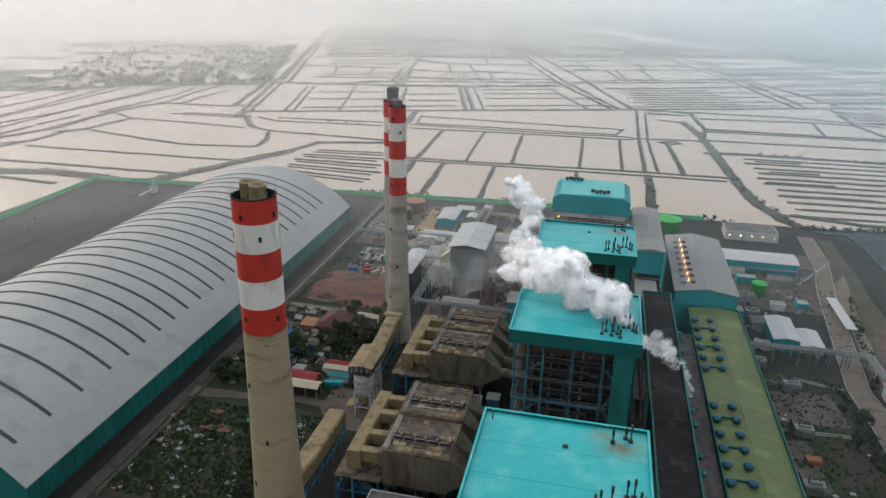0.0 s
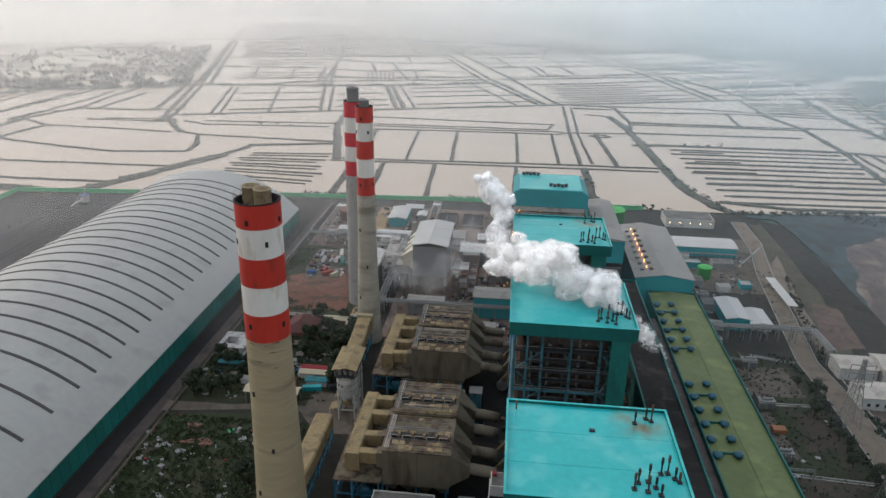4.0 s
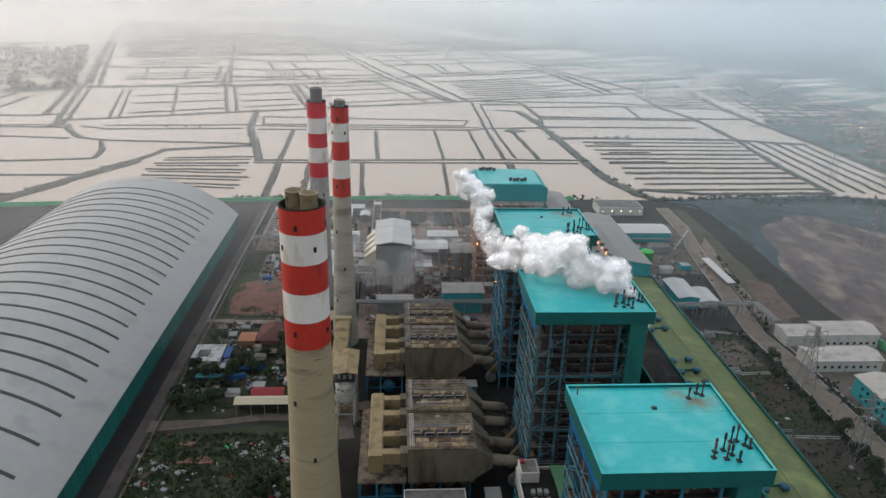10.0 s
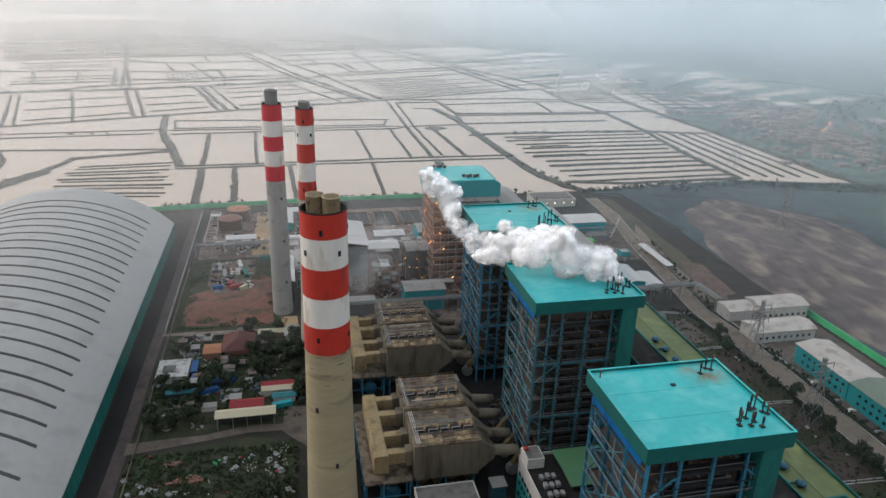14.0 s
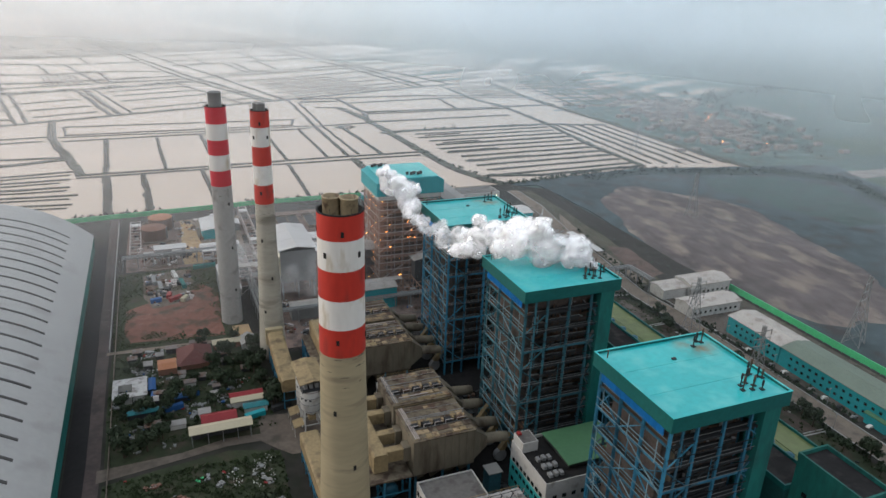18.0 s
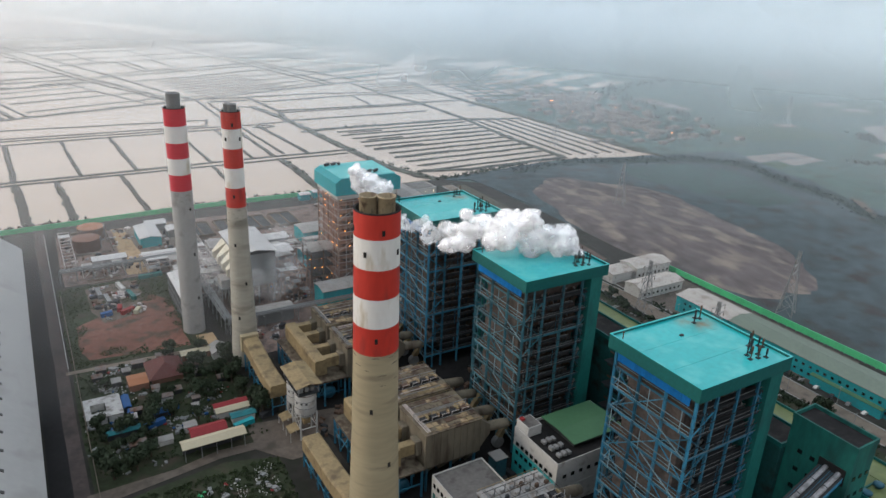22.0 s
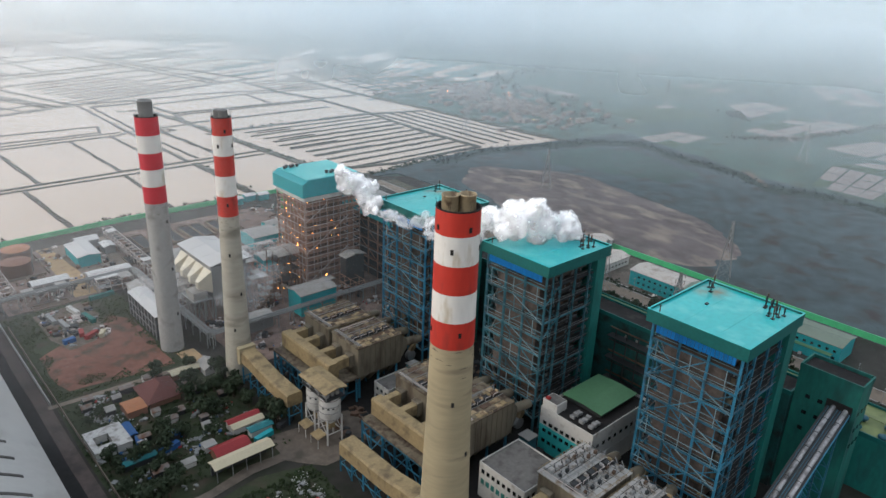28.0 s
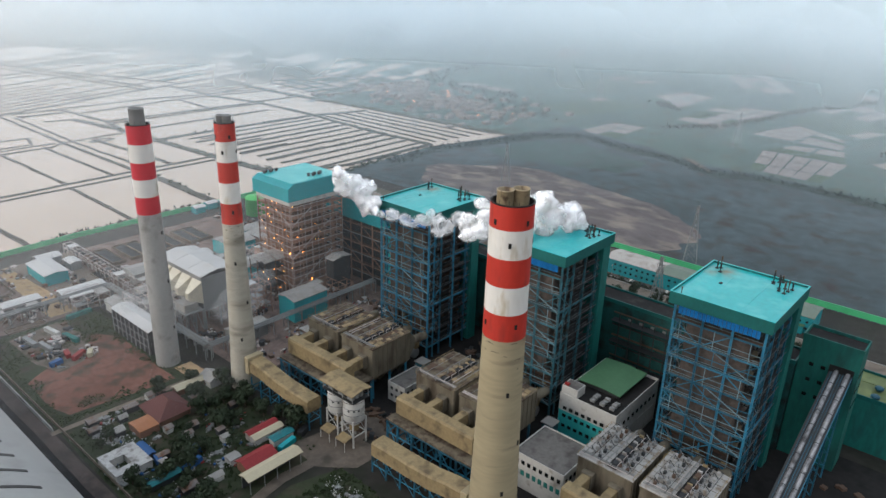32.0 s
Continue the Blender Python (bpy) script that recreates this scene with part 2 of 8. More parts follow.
sl.new(both.outputs[0], burn.inputs[0]), sl.new(sheet, burn.inputs[1]), sl.new(burn.outputs[0], sn["Principled BSDF"].inputs["Base Color"])
SOOTY_WALL = mat("sooty_green_wall", (0.008, 0.07, 0.068), 0.7, 0.35, 0.06, 0.8, stain=(0.012, 0.02, 0.02), amount=0.5)
TAN_TOP = mat("tan_stained_plate", (0.33, 0.25, 0.15), 0.85, 0.3, 0.15, 1.2, stain=(0.1, 0.06, 0.035), amount=0.5, pieces=0.4)
PALE_TOP = mat("pale_casing_top", (0.36, 0.355, 0.34), 0.8, 0.2, 0.12, 1.2, stain=(0.2, 0.16, 0.12), amount=0.55)

# ---- mesh helpers ----


def mesh_of(name, bm, material, smooth=False):
    me = bpy.data.meshes.new(name)
    bm.to_mesh(me)
    bm.free()
    me.materials.append(material)
    if smooth:
        for p in me.polygons:
            p.use_smooth = True
    return me


def part(name, bm, material, parent, label="", smooth=False):
    ob = new(name, mesh_of(name, bm, material, smooth))
    ob.parent = parent
    if label:
        ob["label"] = label
    return ob


def thing(name, label, category, at=(0, 0, 0), group="", kind=""):
    ob = new(name)
    ob.location = at
    return tagged(ob, label, category, group, kind)


def solo(name, bm, material, label, category, group="", kind="", at=(0, 0, 0), smooth=False):
    ob = new(name, mesh_of(name, bm, material, smooth))
    ob.location = at
    return tagged(ob, label, category, group, kind)


def add_box(bm, x0, y0, z0, x1, y1, z1):
    v = [bm.verts.new(p) for p in ((x0, y0, z0), (x1, y0, z0), (x1, y1, z0), (x0, y1, z0), (x0, y0, z1), (x1, y0, z1), (x1, y1, z1), (x0, y1, z1))]
    for q in ((3, 2, 1, 0), (4, 5, 6, 7), (0, 1, 5, 4), (1, 2, 6, 5), (2, 3, 7, 6), (3, 0, 4, 7)):
        bm.faces.new([v[i] for i in q])
    return v


def box(x0, y0, z0, x1, y1, z1, edge=0.0):
    bm = bmesh.new()
    add_box(bm, x0, y0, z0, x1, y1, z1)
    if edge:
        bmesh.ops.bevel(bm, geom=bm.edges[:], offset=edge, segments=1, affect="EDGES")
    return bm


def prism(profile, axis, a, b):
    """A closed profile of pairs swept along an axis from a to b: for x the pairs are (y, z), for y (x, z), for z (x, y)."""
    bm = bmesh.new()

    def at(p, s):
        return {"x": (s, p[0], p[1]), "y": (p[0], s, p[1]), "z": (p[0], p[1], s)}[axis]

    va, vb = [bm.verts.new(at(p, a)) for p in profile], [bm.verts.new(at(p, b)) for p in profile]
    n = len(profile)
    bm.faces.new(va[::-1]), bm.faces.new(vb)
    for i in range(n):
        bm.faces.new((va[i], va[(i + 1) % n], vb[(i + 1) % n], vb[i]))
    bmesh.ops.recalc_face_normals(bm, faces=bm.faces[:])
    return bm


def lathe(profile, sides=32, caps=True):
    """Rings of (radius, height) round the z axis."""
    bm = bmesh.new()
    rings = [[bm.verts.new((r * math.cos(2 * math.pi * i / sides), r * math.sin(2 * math.pi * i / sides), z)) for i in range(sides)] for r, z in profile]
    for lo, hi in zip(rings, rings[1:]):
        for i in range(sides):
            j = (i + 1) % sides
            bm.faces.new((lo[i], lo[j], hi[j], hi[i]))
    if caps:
        bm.faces.new(rings[0][::-1]), bm.faces.new(rings[-1])
    return bm


def ring_strip(bm, pts, width, z0, z1):
    """A low bank along a polyline, with sloping sides."""
    half = width / 2
    for (x0, y0), (x1, y1) in zip(pts, pts[1:]):
        d = Vector((x1 - x0, y1 - y0))
        if d.length < 0.1:
            continue
        d.normalize()
        nx, ny = -d.y, d.x
        ex, ey = d.x * half * 0.7, d.y * half * 0.7
        a, b = (x0 - ex, y0 - ey), (x1 + ex, y1 + ey)
        v = []
        for (px, py) in (a, b):
            for s, z in ((-half, z0), (-half * 0.55, z1), (half * 0.55, z1), (half, z0)):
                v.append(bm.verts.new((px + nx * s, py + ny * s, z)))
        for q in ((0, 1, 5, 4), (1, 2, 6, 5), (2, 3, 7, 6)):
            bm.faces.new([v[i] for i in q][::-1])
        bm.faces.new(v[0:4]), bm.faces.new(v[4:8][::-1])


UNIT = {}


def unit(kind, material):
    """Shared meshes one metre long along z: a square bar, an I-section and a round pipe."""
    key = (kind, material.name)
    if key not in UNIT:
        if kind == "bar":
            bm = box(-0.5, -0.5, 0, 0.5, 0.5, 1)
        elif kind == "beam":
            p = [(-0.5, -0.5), (0.5, -0.5), (0.5, -0.32), (0.12, -0.32), (0.12, 0.32), (0.5, 0.32), (0.5, 0.5), (-0.5, 0.5), (-0.5, 0.32), (-0.12, 0.32), (-0.12, -0.32), (-0.5, -0.32)]
            bm = prism(p, "z", 0, 1)
        else:
            bm = lathe([(0.5, 0), (0.5, 1)], 10)
        UNIT[key] = mesh_of(kind, bm, material)
    return UNIT[key]


def bar(name, p, q, w, material, parent, kind="bar", h=None, label=""):
    """A straight member from p to q, w wide and h deep, in its parent's space."""
    p, q = Vector(p), Vector(q)
    d = q - p
    ob = new(name, unit(kind, material))
    ob.parent = parent
    up = "Y" if abs(d.normalized().z) < 0.99 else "X"
    ob.matrix_basis = Matrix.LocRotScale(p, d.to_track_quat("Z", up), (w, h or w, d.length))
    if label:
        ob["label"] = label
    return ob


def windows_on(parent, x, y, z, dx, dy, count, w, h, gap, material=GLASS):
    """A row of framed panes along (dx, dy), set proud of a wall."""
    for i in range(count):
        cx, cy = x + dx * gap * i, y + dy * gap * i
        t = 0.12
        bm = bmesh.new()
        if abs(dx) > 0:
            add_box(bm, cx - w / 2, cy - t, z, cx + w / 2, cy + t, z + h)
        else:
            add_box(bm, cx - t, cy - w / 2, z, cx + t, cy + w / 2, z + h)
        part("window", bm, material, parent)

# ---- ground, water, ponds ----


def flat(name, pts, z, material, label, category, thick=0.4):
    bm = prism(pts, "z", z - thick, z)
    bmesh.ops.triangulate(bm, faces=[f for f in bm.faces if len(f.verts) > 4])
    return solo(name, bm, material, label, category, kind="structure")


def wobble(pts, step, amp, seed=0.0):
    """Splits a closed outline into short steps and shifts them a little, as a natural shore."""
    out = []
    for (x0, y0), (x1, y1) in zip(pts, pts[1:] + pts[:1]):
        n = max(1, int(math.hypot(x1 - x0, y1 - y0) / step))
        for i in range(n):
            x, y = x0 + (x1 - x0) * i / n, y0 + (y1 - y0) * i / n
            k = noise.noise_vector((x * 0.02, y * 0.02, seed)) + 0.5 * noise.noise_vector((x * 0.07, y * 0.07, seed + 5))
            out.append((x + amp * k.x, y + amp * k.y))
    return out


bm = bmesh.new()
bmesh.ops.create_grid(bm, x_segments=24, y_segments=24, size=5500)
solo("ground", bm, PLAIN, "hazy wet green plain reaching the horizon", "ground", kind="structure", at=(0, 0, -1.6))

WATER = mat("turbid_pond_water", (0.5, 0.405, 0.325), 0.22, 0.08, 0.006, 0.02, spec=0.3)
wpts = [(-4800, -1500), (-452, -1500), (-452, 300), (-446, 440), (-192, 462), (-50, 470), (183, 470), (362, 489), (489, 461), (484, 662), (478, 850), (600, 835), (735, 832), (770, 880), (745, 1005), (700, 1100), (690, 1210), (640, 1330), (560, 1480), (480, 1650), (330, 2100), (-100, 2800), (-4800, 3400)]
flat("pond_water", wpts, -0.5, WATER, "calm beige pond water behind the plant", "water", 0.5)

flat("marsh", wobble([(222, -500), (222, 455), (182, 462), (308, 483), (477, 464), (602, 441), (574, 381), (562, 305), (527, 228), (529, 133), (492, 39), (440, -180), (430, -500)], 20, 8), -0.35, MARSH, "dark green marsh beside the plant", "marsh")
flat("plant_ground", [(-440, -420), (222, -420), (222, 440), (190, 466), (-50, 466), (-192, 457), (-442, 433)], 0.0, EARTH, "dark bare plant ground with sparse weeds", "ground", 1.2)

# the ash field: a low mound with a ragged edge
bm = bmesh.new()
N = 96
prev = None
for z, s in ((-0.5, 1.05), (-0.15, 0.99), (0.5, 0.9), (1.0, 0.75), (1.5, 0.55), (1.8, 0.3), (1.9, 0.05)):
    ring = []
    for i in range(N):
        a = 2 * math.pi * i / N
        r = 1 + s * (0.16 * noise.noise((math.cos(a) * 1.6, math.sin(a) * 1.6, 2.0)) + 0.06 * noise.noise((math.cos(a) * 6, math.sin(a) * 6, 4.0)) + 0.03 * noise.noise((math.cos(a) * 17, math.sin(a) * 17, 4.0)))
        ring.append(bm.verts.new((293 + 72 * s * r * math.cos(a) + 6 * s * math.sin(a), 276 + 140 * s * r * math.sin(a) + 16 * s * math.cos(a), z)))
    if prev:
        for i in range(N):
            bm.faces.new((prev[i], prev[(i + 1) % N], ring[(i + 1) % N], ring[i]))
    prev = ring
bm.faces.new(prev)
solo("ash_field", bm, ASH, "grey-brown ash field with pale streaks on the marsh", "ash field", kind="structure", smooth=True)

# banks between the ponds: uneven strips of mud, the older ones grown over with reeds and bushes
banks, reeds, fallow = bmesh.new(), bmesh.new(), bmesh.new()
rk = random.Random(4)


def bank(width, *pts, tall=0.0):
    """A bank along a line of points, width in metres, with a ragged crest of growth up to about tall."""
    for (x0, y0), (x1, y1) in zip(pts, pts[1:]):
        L = math.hypot(x1 - x0, y1 - y0)
        if L < 1:
            continue
        n = max(1, int(L / 16))
        nx, ny = -(y1 - y0) / L, (x1 - x0) / L
        line = []
        for i in range(n + 1):
            j = 0 if i in (0, n) else rk.gauss(0, 0.05 * width + 0.25)
            line.append((x0 + (x1 - x0) * i / n + nx * j, y0 + (y1 - y0) * i / n + ny * j))
        for p, q in zip(line, line[1:]):
            ring_strip(banks, (p, q), width * rk.uniform(0.85, 1.15), -0.8, 0.35 + rk.uniform(0, 0.15))
        if not tall:
            continue
        m = max(2, int(L / 5))
        prev = None
        for i in range(m + 1):
            x, y = x0 + (x1 - x0) * i / m, y0 + (y1 - y0) * i / m
            grow = 0.75 + 1.1 * noise.noise((x * 0.03, y * 0.03, 1.0)) + rk.uniform(-0.3, 0.35)
            h, w, o = max(0.15, tall * grow), width * rk.uniform(0.25, 0.5), rk.gauss(0, 0.12 * width)
            ring = [reeds.verts.new((x + nx * (o + k * w), y + ny * (o + k * w), z)) for k, z in ((-1, 0.2), (-0.5, h * rk.uniform(0.7, 1.0)), (0.45, h), (1, 0.2))]
            if prev:
                for k in range(3):
                    reeds.faces.new((prev[k], prev[k + 1], ring[k + 1], ring[k]))
            prev = ring


# beyond the skew road the blocks turn with it
U, V, O = Vector((0.943, 0.334)), Vector((-0.334, 0.943)), Vector((-461, 777))


def skew(u, v):
    p = O + U * u + V * v
    return (p.x, p.y)


def sbank(width, *uv, tall=0.0):
    bank(width, *[skew(u, v) for u, v in uv], tall=tall)


def stripes(n, a0, a1, b0, b1, width, tall=0.0, ragged=4.0):
    """n banks side by side, from the line a0-b0 to the line a1-b1, both ends included."""
    a0, a1, b0, b1 = (Vector(q) for q in (a0, a1, b0, b1))
    for i in range(n):
        f = i / max(1, n - 1)
        p, q = a0.lerp(a1, f), b0.lerp(b1, f)
        d = (q - p).normalized()
        bank(width * rk.uniform(0.8, 1.2), (p + d * rk.uniform(0, ragged))[:], (q - d * rk.uniform(0, ragged))[:], tall=tall)


# the shore road and the strips behind the dome
bank(18, (-414, 425), (-380, 458), (-342, 536), (-317, 584), tall=0.9)
bank(11, (-317, 584), (-300, 638), (-274, 646), (-208, 663))
bank(5, (-602, 529), (-565, 529), (-342, 536))
bank(6, (-700, 470), (-582, 469), (-382, 473))
bank(20, (-700, 432), (-548, 433), (-494, 445), (-425, 438), tall=0.8)
bank(7, (-640, 404), (-533, 416), (-470, 412))
stripes(5, (-291, 602), (-296, 516), (-195, 613), (-188, 505), 4.0, 0.4, 8)
stripes(5, (-300, 592), (-302, 508), (-199, 601), (-190, 495), 2.2, 0.0, 16)
bank(10, (-242, 873), (-232, 768), (-223, 727), (-206, 665), (-192, 600), tall=0.6)
bank(4, (-407, 760), (-238, 775))
bank(5, (-433, 754), (-400, 739), (-241, 753), tall=0.4)
bank(6, (-409, 692), (-381, 680), (-211, 671), tall=0.5)
bank(9, (-453, 760), (-441, 735), (-419, 703), (-409, 692), tall=1.0)
bank(8, (-360, 603), (-366, 640), (-379, 670))
# the grid of large ponds behind the plant
bank(4, (-225, 826), (-219, 781), (41, 786), (50, 821), (-225, 829))
bank(4, (-218, 748), (-103, 756), (53, 761), (68, 773), (142, 780))
bank(3, (-225, 770), (-60, 770), (60, 776))
bank(4, (-193, 588), (-69, 592), (18, 594), (75, 596), (148, 597))
bank(5, (-193, 597), (-102, 601), (18, 608), (75, 610), (150, 611))
for x0, y0, x1, y1, w in ((-175, 745, -170, 600, 6), (-122, 748, -116, 606, 4), (-73, 750, -67, 606, 5), (1, 759, 4, 607, 4), (45, 762, 48, 608, 4),
                          (-170, 588, -163, 465, 8), (-137, 588, -132, 466, 6), (-83, 590, -78, 468, 5), (2, 594, 0, 468, 4), (73, 596, 72, 470, 10)):
    bank(w, (x0, y0), (x1, y1), tall=0.4)
bank(5, (70, 970), (69, 760), (71, 610), tall=0.5)
bank(4, (82, 950), (79, 760), (84, 620))
bank(6, (101, 767), (109, 614), tall=0.5)
bank(3, (92, 757), (100, 765), (112, 767), (118, 757), (104, 752), (92, 757), tall=0.8)
bank(7, (147, 976), (156, 855), (150, 812), tall=0.6)
bank(12, (132, 894), (146, 809), (155, 647), (163, 540), (178, 485), (192, 468), tall=1.2)
bank(4, (100, 903), (132, 894))
bank(5, (86, 976), (142, 972), tall=1.2)
bank(5, (88, 955), (140, 950), (86, 948), tall=1.0)
# long ponds east of the canal, and the striped ones along the marsh
bank(5, (151, 978), (273, 981), (352, 967), (452, 958), tall=0.7)
bank(5, (158, 931), (312, 950), (395, 945), (462, 936), tall=0.7)
bank(6, (157, 855), (295, 856), (473, 861), tall=0.9)
bank(5, (157, 842), (290, 845), (380, 846), tall=0.4)
bank(6, (150, 786), (358, 794), tall=0.7)
bank(9, (142, 716), (193, 722), (375, 722), (462, 702), tall=1.0)
bank(5, (308, 942), (303, 858), tall=0.8)
bank(7, (363, 1069), (365, 951), tall=1.0)
stripes(5, (366, 1047), (370, 965), (466, 1062), (462, 985), 4.5, 0.6)
stripes(11, (172, 700), (196, 500), (372, 705), (372, 508), 5.5, 0.5, 10)
stripes(5, (168, 690), (190, 520), (262, 694), (282, 524), 3.0, 0.0, 30)
bank(9, (360, 951), (384, 852), (383, 724), (372, 598), (372, 494), tall=1.2)
bank(8, (188, 500), (240, 488), (372, 494), tall=0.8)
stripes(6, (392, 720), (474, 690), (388, 500), (478, 480), 4.5, 0.4, 6)
bank(12, (474, 1096), (462, 936), (466, 848), (480, 662), (482, 506), (489, 461), tall=2.0)
# skew roads
sbank(10, (-10, 14), (240, 12), (540, 12), (820, 14), (1100, 4), tall=1.0)
sbank(5, (562, 34), (813, 37), tall=0.6)
sbank(14, (-420, 205), (-330, 205), (-217, 262), (-47, 264), (0, 288), (120, 270), (210, 248), (320, 243), (440, 240), (540, 246), tall=2.2)
sbank(6, (52, 272), (225, 300), (309, 297), (513, 282), (731, 282), (870, 284), tall=1.4)
sbank(6, (588, 215), (702, 214), (826, 226), (960, 232), tall=1.2)
# the west canal with its two banks, and the two canals that run out to the horizon
for du, v0, v1, w in ((-20, 60, 270, 9), (-4, 0, 285, 8), (8, 15, 270, 6)):
    sbank(w, (du - 9, v0), (du, (v0 + v1) / 2), (du + 8, v1), tall=1.6)
sbank(16, (-13, -18), (-5, 14), tall=1.0)
sbank(14, (14, 333), (22, 610), (37, 1041), (60, 1500), tall=3.0)
sbank(8, (30, 300), (38, 610), (52, 1041), tall=2.0)
for u0, u1, u2, u3, w in ((530, 520, 548, 590, 6), (542, 538, 562, 604, 8), (562, 580, 593, 640, 7)):
    sbank(w, (u0, 14), (u1, 320), (u2, 800), (u3, 1500), tall=1.8)
for u0, u1, u2, u3, w in ((826, 866, 905, 960, 7), (846, 890, 950, 1010, 8), (906, 905, 985, 1060, 6)):
    sbank(w, (u0, 20), (u1, 290), (u2, 727), (u3, 1300), tall=1.8)
# blocks between the two skew roads
for u0, u1, w in ((48, 66, 5), (60, 77, 4), (126, 147, 5), (198, 223, 6), (211, 238, 6), (310, 330, 8), (321, 341, 8), (337, 355, 5), (495, 486, 5)):
    sbank(w, (u0, 22), (u1, 244), tall=0.9)
for u0, u1, vs in ((76, 138, (43, 116, 182)), (140, 203, (44, 112, 181)), (228, 308, (47, 98, 156)), (352, 486, (47, 114, 161, 203)), (488, 536, (47, 110)), (590, 826, (75, 118, 164)), (600, 760, (56, 97, 141, 190)), (840, 905, (60, 130, 200)), (912, 1190, (50, 92, 140, 188, 238))):
    for v in vs:
        sbank(4.5, (u0 + 0.1 * v - 8, v), (u1 + 0.1 * v - 12, v + rk.uniform(-4, 4)), tall=0.7)
# blocks beyond the second road
for pts in (((71, 361), (160, 349), (229, 351)), ((30, 541), (76, 523), (166, 501), (250, 490)), ((99, 626), (261, 632), (313, 617)), ((117, 779), (278, 756)), ((45, 700), (250, 690)),
            ((260, 461), (341, 428), (398, 429), (454, 422), (518, 389)), ((284, 606), (399, 551), (530, 540)), ((250, 350), (330, 330), (515, 322)), ((300, 690), (540, 660)),
            ((570, 457), (806, 460), (880, 462)), ((586, 311), (886, 319)), ((580, 530), (885, 540)), ((585, 620), (890, 640)), ((900, 320), (1180, 330)), ((905, 400), (1150, 420)), ((910, 470), (1130, 500)), ((930, 560), (1080, 590))):
    sbank(6, *pts, tall=1.5)
for pts in (((222, 274), (256, 462), (311, 758), (331, 978)), ((236, 284), (276, 574), (345, 978)), ((215, 309), (248, 508)), ((100, 361), (112, 515)), ((165, 350), (185, 500)), ((140, 520), (150, 626)), ((653, 318), (672, 455)), ((667, 318), (694, 458)), ((723, 318), (748, 458)),
            ((380, 300), (396, 560)), ((400, 300), (420, 430)), ((760, 460), (790, 635)), ((640, 460), (655, 620)), ((440, 560), (450, 660)), ((340, 440), (352, 570))):
    sbank(7, *pts, tall=1.4)
for k in range(7):
    sbank(3.5, (308 + 8 * k, 318), (322 + 8.5 * k, 415), tall=0.6)
for k, v0 in enumerate((395, 430, 560, 590)):
    sbank(4, (75 + 8 * k, v0), (236 + 4 * k, v0 - 12), tall=0.6)
# out to the horizon: longer and longer blocks
rows_v = [690, 760, 850, 930, 1030, 1130, 1250, 1380, 1520, 1680, 1850]
for k, (v0, v1) in enumerate(zip(rows_v, rows_v[1:])):
    u = 60 + rk.uniform(0, 40)
    last = 1180 - 40 * k
    sbank(7, (u, v0), (last, v0 + rk.uniform(-20, 20)), tall=1.6)
    while u < last:
        w = rk.uniform(70, 210)
        sbank(6, (u + w, v0), (u + w + rk.uniform(0, 25), v1), tall=1.5)
        n = rk.choice((1, 2, 3))
        for j in range(n):
            v = v0 + (v1 - v0) * (j + 0.5) / n
            sbank(4, (u + 8, v), (u + w - 8, v + rk.uniform(-5, 5)), tall=1.0)
        u += w
# long narrow ponds in the west, and the broken bank between them
for pts, w in ((((-815, 640), (-810, 711), (-807, 770), (-810, 858)), 4), (((-763, 660), (-770, 773), (-782, 918)), 3), (((-755, 640), (-755, 778), (-760, 939)), 4), (((-726, 621), (-708, 699), (-699, 953)), 5), (((-705, 599), (-705, 718), (-682, 959)), 4),
               (((-675, 560), (-675, 615)), 8), (((-675, 630), (-669, 695)), 6), (((-657, 725), (-650, 778)), 11), (((-648, 788), (-644, 868)), 5), (((-591, 822), (-590, 946)), 8), (((-870, 640), (-862, 860)), 4), (((-920, 600), (-915, 830)), 5), (((-640, 870), (-650, 960)), 4)):
    bank(w, *pts, tall=0.8)
bank(13, (-668, 480), (-663, 555), (-642, 611), (-642, 729), tall=0.9)
bank(7, (-642, 729), (-616, 824), (-626, 903), (-623, 986), tall=0.8)
bank(6, (-635, 783), (-607, 811), (-518, 816), (-472, 838), tall=0.8)
bank(5, (-633, 723), (-584, 697), (-516, 696), (-423, 688), tall=0.5)
bank(9, (-635, 500), (-616, 554), (-616, 599), (-601, 621), (-591, 695), tall=0.7)
bank(6, (-627, 602), (-601, 621), (-506, 597), (-439, 585), (-361, 597), tall=0.5)
bank(4, (-543, 753), (-453, 760), tall=0.6)
bank(4, (-560, 742), (-450, 746))
bank(5, (-700, 500), (-650, 520), (-622, 545))
for k in range(6):
    bank(4, (-700 - 50 * k, 560 - 8 * k), (-660 - 60 * k, 470), tall=0.5)

